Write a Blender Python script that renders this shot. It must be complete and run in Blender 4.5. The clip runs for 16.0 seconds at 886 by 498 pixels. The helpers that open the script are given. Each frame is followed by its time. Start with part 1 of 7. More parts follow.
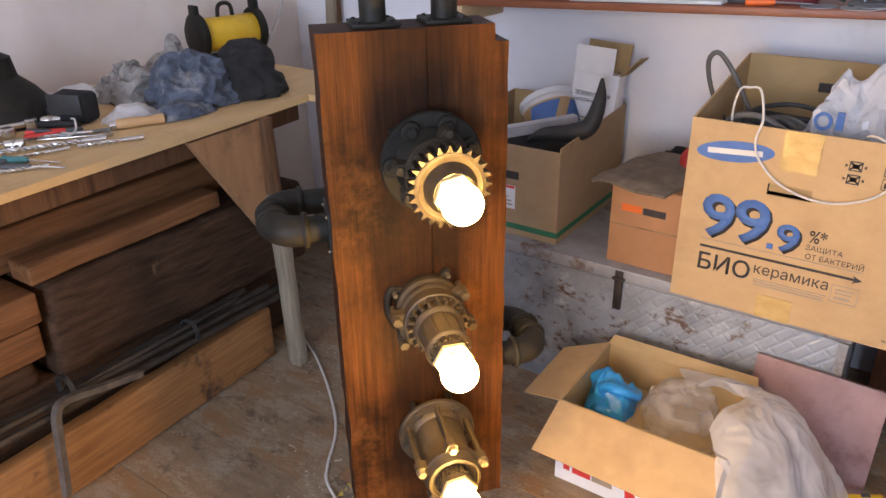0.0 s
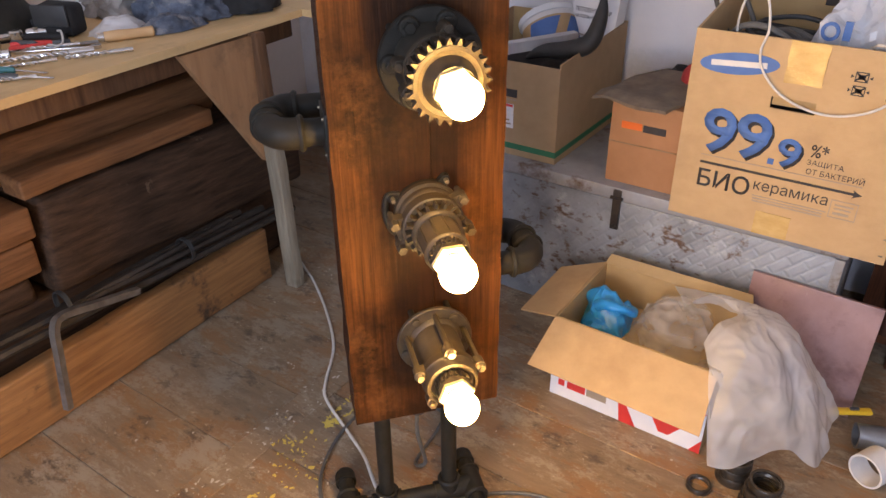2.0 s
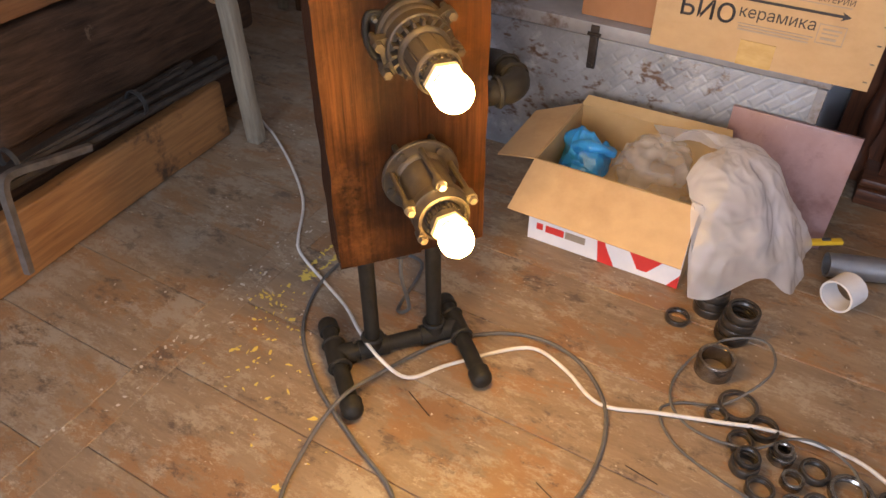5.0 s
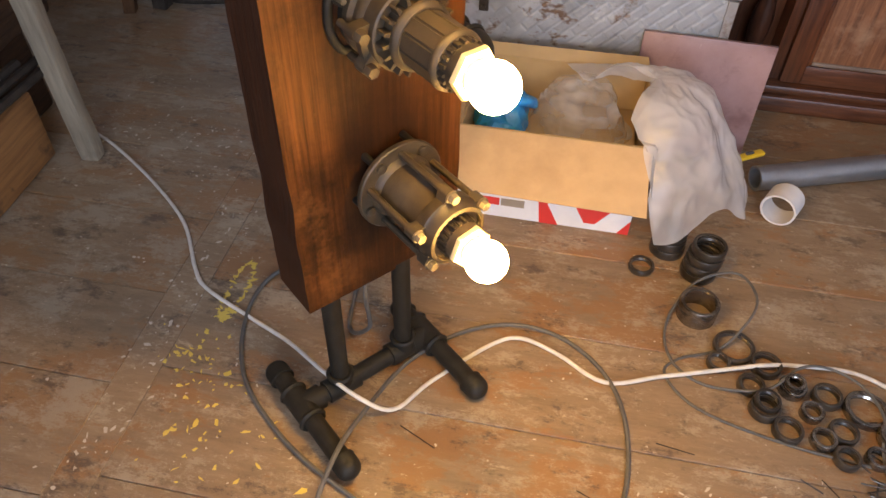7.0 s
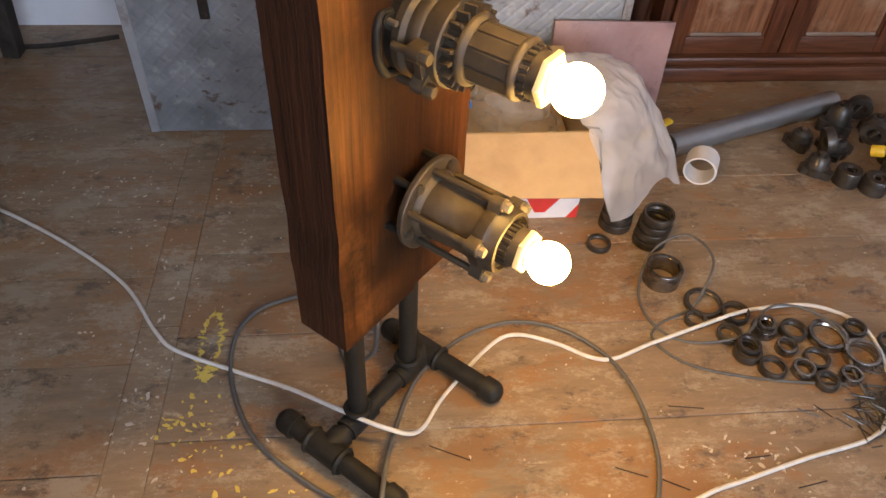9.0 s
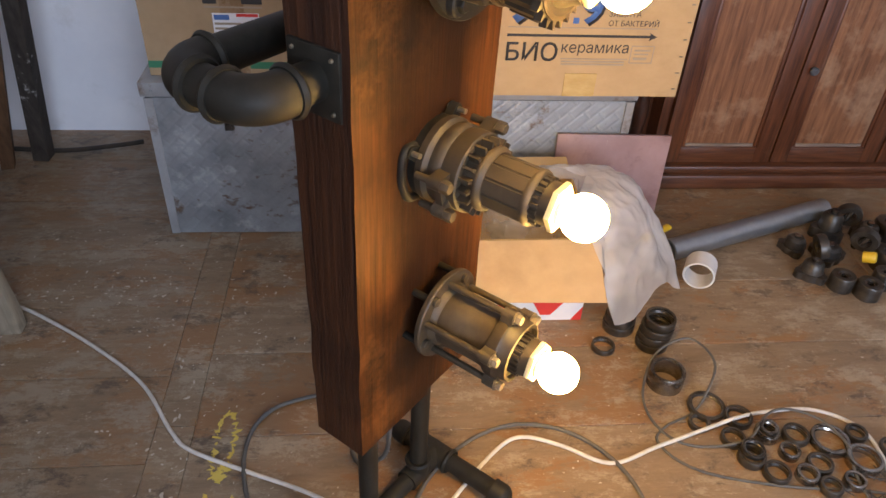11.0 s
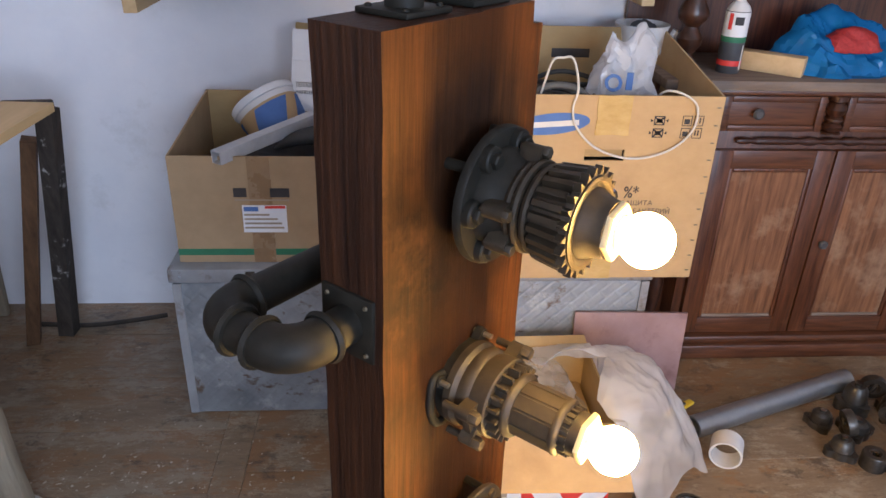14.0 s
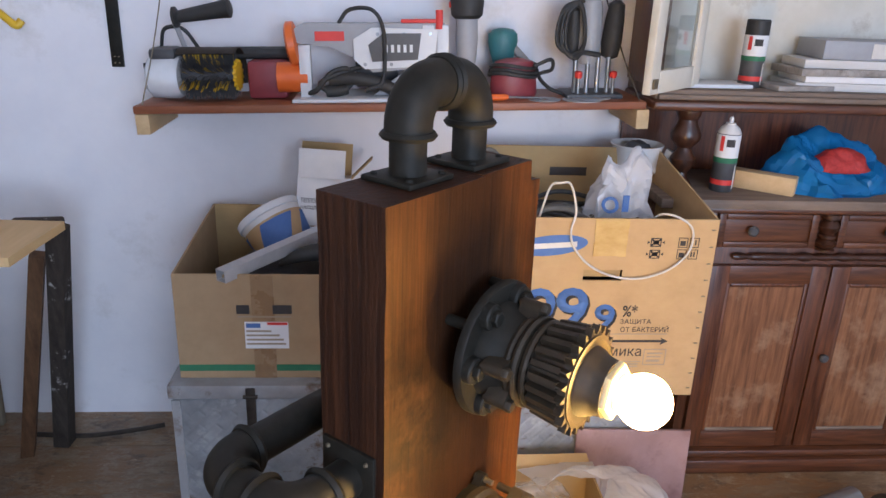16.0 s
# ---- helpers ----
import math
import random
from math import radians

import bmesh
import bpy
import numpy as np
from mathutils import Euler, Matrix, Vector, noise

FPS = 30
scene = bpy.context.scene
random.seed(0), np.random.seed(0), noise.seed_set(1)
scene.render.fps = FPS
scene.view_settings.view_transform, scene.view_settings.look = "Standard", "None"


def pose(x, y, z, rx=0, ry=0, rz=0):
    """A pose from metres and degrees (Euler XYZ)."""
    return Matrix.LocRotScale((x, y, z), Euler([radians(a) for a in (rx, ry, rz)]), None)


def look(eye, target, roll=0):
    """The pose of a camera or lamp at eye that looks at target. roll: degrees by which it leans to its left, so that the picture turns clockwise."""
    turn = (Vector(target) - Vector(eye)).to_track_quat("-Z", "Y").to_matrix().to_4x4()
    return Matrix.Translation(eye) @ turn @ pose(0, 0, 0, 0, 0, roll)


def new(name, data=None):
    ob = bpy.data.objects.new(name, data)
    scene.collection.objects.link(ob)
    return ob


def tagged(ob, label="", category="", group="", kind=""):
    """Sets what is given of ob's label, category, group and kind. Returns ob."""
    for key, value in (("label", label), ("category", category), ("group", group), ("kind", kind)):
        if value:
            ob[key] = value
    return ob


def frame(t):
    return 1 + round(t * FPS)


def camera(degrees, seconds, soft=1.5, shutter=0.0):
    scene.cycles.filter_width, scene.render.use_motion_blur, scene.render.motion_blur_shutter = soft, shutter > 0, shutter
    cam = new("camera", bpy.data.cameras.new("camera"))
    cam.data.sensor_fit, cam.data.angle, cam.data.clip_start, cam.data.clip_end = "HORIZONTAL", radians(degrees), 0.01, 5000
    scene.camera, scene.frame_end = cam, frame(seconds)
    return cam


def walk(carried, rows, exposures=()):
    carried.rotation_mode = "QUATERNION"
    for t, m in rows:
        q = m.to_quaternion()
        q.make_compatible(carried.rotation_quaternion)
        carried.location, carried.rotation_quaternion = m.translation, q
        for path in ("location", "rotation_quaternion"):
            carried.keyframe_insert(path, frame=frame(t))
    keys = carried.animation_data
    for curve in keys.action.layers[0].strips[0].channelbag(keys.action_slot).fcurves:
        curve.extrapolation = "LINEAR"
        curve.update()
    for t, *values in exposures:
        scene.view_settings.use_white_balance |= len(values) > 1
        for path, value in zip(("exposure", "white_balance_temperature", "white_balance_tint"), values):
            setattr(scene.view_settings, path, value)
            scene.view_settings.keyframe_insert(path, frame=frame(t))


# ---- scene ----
cam = camera(62.1, 16.0)
PATH = [
    (0, (0.506, 0.186, 1.434), (-0.535, 1.655, 0.563), -1.1),
    (0.5, (0.507, 0.182, 1.421), (-0.522, 1.643, 0.522), -1.1),
    (1, (0.506, 0.18, 1.406), (-0.509, 1.628, 0.471), -0.8),
    (1.5, (0.508, 0.172, 1.393), (-0.494, 1.604, 0.42), -0.8),
    (2, (0.509, 0.17, 1.377), (-0.478, 1.581, 0.36), -0.8),
    (2.5, (0.512, 0.164, 1.365), (-0.462, 1.56, 0.314), -0.9),
    (3, (0.513, 0.16, 1.349), (-0.447, 1.535, 0.259), -0.6),
    (3.5, (0.512, 0.154, 1.334), (-0.429, 1.503, 0.196), -0.6),
    (4, (0.513, 0.145, 1.314), (-0.408, 1.46, 0.121), -0.7),
    (4.2, (0.516, 0.143, 1.307), (-0.394, 1.437, 0.083), -0.5),
    (6.3, (0.198, 0.156, 1.249), (-0.236, 1.567, -0.101), 1.3),
    (6.5, (0.162, 0.175, 1.244), (-0.23, 1.591, -0.114), 1.7),
    (7, (0.066, 0.275, 1.214), (-0.185, 1.664, -0.202), 1.4),
    (7.5, (-0.01, 0.317, 1.21), (-0.092, 1.683, -0.248), 3.0),
    (8, (-0.136, 0.308, 1.203), (-0.024, 1.662, -0.265), 2.4),
    (8.2, (-0.177, 0.304, 1.196), (-0.011, 1.663, -0.262), 3.2),
    (10.3, (-0.236, 0.249, 1.25), (-0.054, 1.774, -0.031), 3.3),
    (10.5, (-0.239, 0.25, 1.257), (-0.054, 1.79, -0.006), 3.5),
    (11, (-0.246, 0.253, 1.272), (-0.066, 1.832, 0.058), 3.4),
    (11.5, (-0.253, 0.258, 1.285), (-0.07, 1.864, 0.107), 3.3),
    (12, (-0.256, 0.262, 1.292), (-0.072, 1.889, 0.145), 3.3),
    (12.5, (-0.257, 0.272, 1.305), (-0.074, 1.92, 0.188), 3.0),
    (13, (-0.263, 0.289, 1.329), (-0.08, 1.985, 0.285), 2.4),
    (13.5, (-0.268, 0.294, 1.353), (-0.107, 2.034, 0.38), 2.2),
    (14, (-0.266, 0.296, 1.379), (-0.117, 2.075, 0.477), 2.0),
    (14.5, (-0.268, 0.296, 1.401), (-0.125, 2.104, 0.559), 2.2),
    (15, (-0.27, 0.302, 1.421), (-0.132, 2.138, 0.64), 2.3),
    (15.5, (-0.27, 0.307, 1.443), (-0.129, 2.167, 0.722), 2.2),
    (16, (-0.268, 0.308, 1.456), (-0.122, 2.181, 0.772), 2.1),
]
walk(cam, [(t, look(eye, target, roll)) for t, eye, target, roll in PATH],
     [(0, 0.13, 7000, 14), (2, 0.05, 7050, 15), (4.2, -0.02, 7150, 15), (8, -0.02, 7150, 12), (12, 0.05, 6750, 10), (16, 0.09, 6450, 10)])

# ---- light ----
world = bpy.data.worlds.new("daylight")
scene.world = world
world.use_nodes = True
wn = world.node_tree
sky = wn.nodes.new("ShaderNodeTexSky")
sky.sky_type, sky.sun_disc, sky.sun_elevation, sky.sun_rotation = "NISHITA", False, radians(35), radians(150)
wn.links.new(sky.outputs[0], wn.nodes["Background"].inputs[0])
wn.nodes["Background"].inputs[1].default_value = 0.12


def window_light(name, eye, target, width, height, power, color):
    lamp = bpy.data.lights.new(name, "AREA")
    lamp.shape, lamp.size, lamp.size_y, lamp.energy, lamp.color = "RECTANGLE", width, height, power, color
    ob = new(name, lamp)
    ob.matrix_world = look(eye, target)
    return ob


window_light("window_daylight", (0.75, -2.56, 1.55), (0.45, 0.0, 1.20), 1.9, 1.3, 140, (0.57, 0.72, 1.0))


# ---- materials ----
def material(name, dark, light, size=(1, 1, 1), grain=8.0, rough=(0.5, 0.7), metal=0.0, bump=0.2, depth=0.002,
             stain=None, stain2=None, world_space=False, vary=0.0, spread=(0.3, 0.7), detail=6.0, rings=0.0):
    """A procedural surface: grain noise between two colours, up to two stains (colour, scale, from, to), relief."""
    m = bpy.data.materials.new(name)
    m.use_nodes = True
    t = m.node_tree
    n, link = t.nodes.new, t.links.new
    bsdf = t.nodes["Principled BSDF"]
    if world_space:
        where = n("ShaderNodeNewGeometry").outputs["Position"]
    else:
        where = n("ShaderNodeTexCoord").outputs["Object"]
    info = n("ShaderNodeObjectInfo")
    shift = n("ShaderNodeVectorMath")
    shift.operation = "MULTIPLY_ADD"
    spreader = n("ShaderNodeCombineXYZ")
    for i in range(3):
        link(info.outputs["Random"], spreader.inputs[i])
    link(spreader.outputs[0], shift.inputs[0])
    shift.inputs[1].default_value = (0.0, 0.0, 0.0) if world_space else (7.3, 3.1, 5.7)
    link(where, shift.inputs[2])
    mapping = n("ShaderNodeMapping")
    mapping.inputs["Scale"].default_value = size
    link(shift.outputs[0], mapping.inputs["Vector"])
    noise1 = n("ShaderNodeTexNoise")
    noise1.inputs["Scale"].default_value, noise1.inputs["Detail"].default_value = grain, detail
    noise1.inputs["Roughness"].default_value = 0.65
    link(mapping.outputs[0], noise1.inputs["Vector"])
    height = noise1.outputs["Fac"]
    if rings:
        wave = n("ShaderNodeTexWave")
        wave.wave_type, wave.bands_direction = "BANDS", "X"
        wave.inputs["Scale"].default_value, wave.inputs["Distortion"].default_value = rings, 9.0
        wave.inputs["Detail"].default_value, wave.inputs["Detail Scale"].default_value = 3.0, 0.6
        link(mapping.outputs[0], wave.inputs["Vector"])
        both = n("ShaderNodeMix")
        both.inputs["Factor"].default_value = 0.5
        link(noise1.outputs["Fac"], both.inputs[2]), link(wave.outputs["Fac"], both.inputs[3])
        height = both.outputs[0]
    ramp = n("ShaderNodeValToRGB")
    ramp.color_ramp.elements[0].position, ramp.color_ramp.elements[1].position = spread
    ramp.color_ramp.elements[0].color, ramp.color_ramp.elements[1].color = (*dark, 1), (*light, 1)
    link(height, ramp.inputs["Fac"])
    color = ramp.outputs["Color"]
    for one in (stain, stain2):
        if one:
            tint, scale, low, high = one
            noise2 = n("ShaderNodeTexNoise")
            noise2.inputs["Scale"].default_value, noise2.inputs["Detail"].default_value = scale, 7.0
            noise2.inputs["Roughness"].default_value = 0.7
            link(shift.outputs[0], noise2.inputs["Vector"])
            fade = n("ShaderNodeMapRange")
            fade.inputs["From Min"].default_value, fade.inputs["From Max"].default_value = low, high
            link(noise2.outputs["Fac"], fade.inputs["Value"])
            mix = n("ShaderNodeMix")
            mix.data_type = "RGBA"
            link(fade.outputs["Result"], mix.inputs["Factor"])
            link(color, mix.inputs["A"])
            mix.inputs["B"].default_value = (*tint, 1)
            color = mix.outputs["Result"]
    if vary:
        hue = n("ShaderNodeHueSaturation")
        band = n("ShaderNodeMapRange")
        band.inputs["To Min"].default_value, band.inputs["To Max"].default_value = 1 - vary, 1 + vary
        link(info.outputs["Random"], band.inputs["Value"])
        link(band.outputs["Result"], hue.inputs["Value"])
        link(color, hue.inputs["Color"])
        color = hue.outputs["Color"]
    link(color, bsdf.inputs["Base Color"])
    gloss = n("ShaderNodeMapRange")
    gloss.inputs["To Min"].default_value, gloss.inputs["To Max"].default_value = rough
    link(noise1.outputs["Fac"], gloss.inputs["Value"])
    link(gloss.outputs["Result"], bsdf.inputs["Roughness"])
    bsdf.inputs["Metallic"].default_value = metal
    if bump:
        relief = n("ShaderNodeBump")
        relief.inputs["Strength"].default_value, relief.inputs["Distance"].default_value = bump, depth
        link(height, relief.inputs["Height"])
        link(relief.outputs["Normal"], bsdf.inputs["Normal"])
    return m


def glowing(name, color, strength):
    m = bpy.data.materials.new(name)
    m.use_nodes = True
    bsdf = m.node_tree.nodes["Principled BSDF"]
    bsdf.inputs["Base Color"].default_value = (1, 1, 1, 1)
    bsdf.inputs["Emission Color"].default_value = (*color, 1)
    bsdf.inputs["Emission Strength"].default_value = strength
    return m


def film(name, color, clear, rough):
    """Thin translucent plastic film."""
    m = bpy.data.materials.new(name)
    m.use_nodes = True
    t = m.node_tree
    bsdf = t.nodes["Principled BSDF"]
    bsdf.inputs["Base Color"].default_value = (*color, 1)
    bsdf.inputs["Roughness"].default_value = rough
    see, mix = t.nodes.new("ShaderNodeBsdfTransparent"), t.nodes.new("ShaderNodeMixShader")
    soft, mix2 = t.nodes.new("ShaderNodeBsdfTranslucent"), t.nodes.new("ShaderNodeMixShader")
    soft.inputs["Color"].default_value = (*color, 1)
    mix2.inputs[0].default_value = 0.5
    t.links.new(bsdf.outputs[0], mix2.inputs[1]), t.links.new(soft.outputs[0], mix2.inputs[2])
    noise2 = t.nodes.new("ShaderNodeTexNoise")
    noise2.inputs["Scale"].default_value = 3
    band = t.nodes.new("ShaderNodeMapRange")
    band.inputs["From Min"].default_value, band.inputs["From Max"].default_value = 0.3, 0.7
    band.inputs["To Min"].default_value, band.inputs["To Max"].default_value = max(0, clear - 0.15), min(1, clear + 0.15)
    t.links.new(noise2.outputs["Fac"], band.inputs["Value"])
    t.links.new(band.outputs["Result"], mix.inputs[0])
    t.links.new(mix2.outputs[0], mix.inputs[1]), t.links.new(see.outputs[0], mix.inputs[2])
    t.links.new(mix.outputs[0], t.nodes["Material Output"].inputs["Surface"])
    return m


M_WALL = material("whitewash", (0.76, 0.76, 0.80), (0.87, 0.86, 0.88), grain=3, rough=(0.8, 0.95), bump=0.25, depth=0.004,
                  stain=((0.52, 0.50, 0.47), 1.6, 0.56, 0.8), world_space=True)

# Whitewash with the bulbs' warm light mixed into its colour, for the west wall.
M_WALL_BULB_LIT = material("bulb_lit_whitewash", (0.72, 0.62, 0.55), (0.83, 0.74, 0.67), grain=3, rough=(0.8, 0.95), bump=0.25, depth=0.004,
                        stain=((0.55, 0.46, 0.40), 1.6, 0.56, 0.8), world_space=True)


def floor_paint(name="worn_floor_paint", bare=0.575, sand=(0.37, 0.300, 0.210), paint=0.80):
    """Planks with worn red-brown paint: grime and bare wood across the boards, paint remnants and scratches along them."""
    m = bpy.data.materials.new(name)
    m.use_nodes = True
    t = m.node_tree
    n, link = t.nodes.new, t.links.new
    bsdf = t.nodes["Principled BSDF"]
    place = n("ShaderNodeNewGeometry").outputs["Position"]
    info = n("ShaderNodeObjectInfo")
    apart = n("ShaderNodeCombineXYZ")
    link(info.outputs["Random"], apart.inputs[0]), link(info.outputs["Random"], apart.inputs[2])
    own = n("ShaderNodeVectorMath")
    own.operation = "MULTIPLY_ADD"
    link(apart.outputs[0], own.inputs[0])
    own.inputs[1].default_value = (9.0, 0.0, 23.0)
    link(place, own.inputs[2])

    def cloud(source, scale, stretch, detail=8.0, rough=0.7):
        mapping, tex = n("ShaderNodeMapping"), n("ShaderNodeTexNoise")
        mapping.inputs["Scale"].default_value = stretch
        link(source, mapping.inputs["Vector"])
        tex.inputs["Scale"].default_value, tex.inputs["Detail"].default_value, tex.inputs["Roughness"].default_value = scale, detail, rough
        link(mapping.outputs[0], tex.inputs["Vector"])
        return tex.outputs["Fac"]

    def layer(under, tint, mask, low, high, most=1.0):
        band, mix = n("ShaderNodeMapRange"), n("ShaderNodeMix")
        band.inputs["From Min"].default_value, band.inputs["From Max"].default_value, band.inputs["To Max"].default_value = low, high, most
        link(mask, band.inputs["Value"])
        mix.data_type = "RGBA"
        link(band.outputs["Result"], mix.inputs["Factor"])
        if isinstance(under, tuple):
            mix.inputs["A"].default_value = (*under, 1)
        else:
            link(under, mix.inputs["A"])
        mix.inputs["B"].default_value = (*tint, 1)
        return mix.outputs["Result"]

    grain = cloud(own.outputs[0], 9.0, (0.6, 3.4, 1.0), 10.0, 0.8)
    patches = cloud(own.outputs[0], 3.6, (0.8, 1.7, 1.0), 10.0, 0.75)
    color = layer((0.165, 0.108, 0.064), (0.300, 0.212, 0.128), grain, 0.30, 0.70)
    color = layer(color, (0.255, 0.128, 0.050), patches, 0.505, 0.54, paint)
    color = layer(color, sand, cloud(place, 7.0, (0.8, 1.3, 1.0), 13.0, 0.86), bare - 0.065, bare, 0.75)
    color = layer(color, (0.085, 0.056, 0.038), cloud(place, 9.0, (0.7, 1.2, 1.0), 12.0, 0.84), 0.54, 0.60, 0.78)
    color = layer(color, (0.46, 0.37, 0.26), cloud(own.outputs[0], 30.0, (0.6, 1.3, 1.0), 9.0, 0.85), 0.59, 0.64, 0.75)
    band, hue = n("ShaderNodeMapRange"), n("ShaderNodeHueSaturation")
    band.inputs["To Min"].default_value, band.inputs["To Max"].default_value = 0.94, 1.06
    link(info.outputs["Random"], band.inputs["Value"])
    link(band.outputs["Result"], hue.inputs["Value"])
    link(color, hue.inputs["Color"])
    link(hue.outputs["Color"], bsdf.inputs["Base Color"])
    gloss = n("ShaderNodeMapRange")
    gloss.inputs["From Min"].default_value, gloss.inputs["From Max"].default_value = 0.35, 0.65
    gloss.inputs["To Min"].default_value, gloss.inputs["To Max"].default_value = 0.50, 0.28
    link(patches, gloss.inputs["Value"])
    link(gloss.outputs["Result"], bsdf.inputs["Roughness"])
    relief = n("ShaderNodeBump")
    relief.inputs["Strength"].default_value, relief.inputs["Distance"].default_value = 0.6, 0.003
    link(grain, relief.inputs["Height"])
    link(relief.outputs["Normal"], bsdf.inputs["Normal"])
    return m


M_PLANK = floor_paint()
M_PLANK_DUSTY = floor_paint("dusty_floor_paint", 0.56, (0.32, 0.262, 0.190), 0.64)
M_SUB = material("dark_gap", (0.02, 0.015, 0.012), (0.04, 0.03, 0.02), rough=(0.9, 1.0))
M_BEAM = material("scorched_shaded_pine", (0.021, 0.0074, 0.0028), (0.108, 0.0400, 0.0122), size=(20, 20, 0.7), grain=6, rough=(0.46, 0.62), bump=0.6, depth=0.0018,
                  stain=((0.011, 0.0056, 0.0032), 4.0, 0.48, 0.66), stain2=((0.118, 0.049, 0.0160), 6.0, 0.54, 0.70), spread=(0.30, 0.70), detail=10.0)
M_BEAM.node_tree.nodes["Principled BSDF"].inputs["Specular IOR Level"].default_value = 0.10
def scorch_with_shade(m, middle, half, char_and_shade, most):
    """Char and the fittings' shadow, both painted down the middle of the board, the ragged border running along the
    grain.
    """
    t = m.node_tree
    n, link = t.nodes.new, t.links.new
    bsdf = t.nodes["Principled BSDF"]
    under = bsdf.inputs["Base Color"].links[0].from_socket
    place, split, stretch, ragged = n("ShaderNodeTexCoord"), n("ShaderNodeSeparateXYZ"), n("ShaderNodeMapping"), n("ShaderNodeTexNoise")
    link(place.outputs["Object"], split.inputs[0])
    link(place.outputs["Object"], stretch.inputs["Vector"])
    stretch.inputs["Scale"].default_value = (14, 14, 3.2)
    link(stretch.outputs[0], ragged.inputs["Vector"])
    ragged.inputs["Scale"].default_value, ragged.inputs["Detail"].default_value, ragged.inputs["Roughness"].default_value = 1.0, 7.0, 0.6

    def sums(kind, a, b):
        node = n("ShaderNodeMath")
        node.operation = kind
        for i, one in enumerate((a, b)):
            if isinstance(one, float):
                node.inputs[i].default_value = one
            else:
                link(one, node.inputs[i])
        return node.outputs[0]

    off = sums("ABSOLUTE", sums("SUBTRACT", split.outputs[0], middle), 0.0)
    reach = sums("MULTIPLY_ADD", ragged.outputs["Fac"], 0.16)
    reach.node.inputs[2].default_value = half - 0.08
    band, mix = n("ShaderNodeMapRange"), n("ShaderNodeMix")
    band.interpolation_type = "SMOOTHSTEP"
    band.inputs["From Min"].default_value, band.inputs["From Max"].default_value, band.inputs["To Max"].default_value = -0.022, 0.034, most
    link(sums("SUBTRACT", reach, off), band.inputs["Value"])
    mix.data_type = "RGBA"
    link(band.outputs["Result"], mix.inputs["Factor"])
    link(under, mix.inputs["A"])
    mix.inputs["B"].default_value = (*char_and_shade, 1)
    link(mix.outputs["Result"], bsdf.inputs["Base Color"])


# Middle darkened for char and for the shadow the gear fittings cast.
scorch_with_shade(M_BEAM, 0.150, 0.074, (0.0120, 0.0056, 0.0036), 0.66)
M_EDGE = material("charred_pine_edge", (0.012, 0.0043, 0.0022), (0.064, 0.0220, 0.0085), size=(24, 24, 0.42), grain=6, rough=(0.5, 0.65), bump=1.0, depth=0.005,
                  stain=((0.014, 0.006, 0.004), 4.0, 0.50, 0.75), spread=(0.32, 0.68), detail=9.0)
M_EDGE.node_tree.nodes["Principled BSDF"].inputs["Specular IOR Level"].default_value = 0.2
M_BLACK = material("black_pipe_paint", (0.0085, 0.0078, 0.0058), (0.0210, 0.0190, 0.0145), grain=45, rough=(0.50, 0.66), metal=0.0, bump=0.15, depth=0.0006)
M_BLACK.node_tree.nodes["Principled BSDF"].inputs["Specular IOR Level"].default_value = 0.26
M_BRONZE = material("bronze_gear_paint", (0.032, 0.0235, 0.0140), (0.066, 0.049, 0.029), grain=45, rough=(0.45, 0.65), metal=0.10, bump=0.2, depth=0.0006)
M_GEAR = material("dark_gear_paint", (0.022, 0.0165, 0.0105), (0.048, 0.036, 0.022), grain=70, rough=(0.42, 0.58), metal=0.1, bump=0.25, depth=0.0006)
M_NUT = material("pale_brass", (0.62, 0.52, 0.30), (0.74, 0.64, 0.40), grain=40, rough=(0.3, 0.45), metal=0.4, bump=0.1)
M_BOLT = material("worn_steel", (0.15, 0.120, 0.080), (0.30, 0.255, 0.185), grain=50, rough=(0.28, 0.45), metal=0.7, bump=0.1)
M_BULB = glowing("lit_bulb_glass", (1.0, 0.59, 0.165), 312.0)
M_CARD = material("cardboard", (0.445, 0.293, 0.143), (0.50, 0.338, 0.172), size=(1, 1, 1.5), grain=22, rough=(0.75, 0.9), bump=0.12, depth=0.001,
                  stain=((0.36, 0.22, 0.11), 3.0, 0.55, 0.8))
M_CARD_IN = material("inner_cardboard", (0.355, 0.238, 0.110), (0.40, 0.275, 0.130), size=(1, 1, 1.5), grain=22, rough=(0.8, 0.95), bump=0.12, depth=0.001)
# Cardboard darkened and greyed for the shade the parts carton stands in.
M_CARD_SHADED = material("shaded_cardboard", (0.33, 0.222, 0.122), (0.39, 0.268, 0.152), grain=18, rough=(0.75, 0.9), bump=0.12, depth=0.001,
                       stain=((0.27, 0.17, 0.09), 4.0, 0.56, 0.8))
M_CARD_OR = material("orange_cardboard", (0.36, 0.17, 0.075), (0.43, 0.215, 0.10), grain=10, rough=(0.75, 0.9), bump=0.1)
M_BLUE = material("print_blue", (0.055, 0.13, 0.34), (0.085, 0.18, 0.42), grain=20, rough=(0.6, 0.8), bump=0)
M_INK = material("print_black", (0.025, 0.022, 0.022), (0.045, 0.04, 0.04), grain=20, rough=(0.6, 0.8), bump=0)
M_PALE = material("pale_print", (0.60, 0.58, 0.54), (0.70, 0.68, 0.64), grain=20, rough=(0.6, 0.8), bump=0)
M_GREYPRINT = material("grey_print", (0.30, 0.24, 0.17), (0.36, 0.29, 0.21), grain=20, rough=(0.6, 0.8), bump=0)
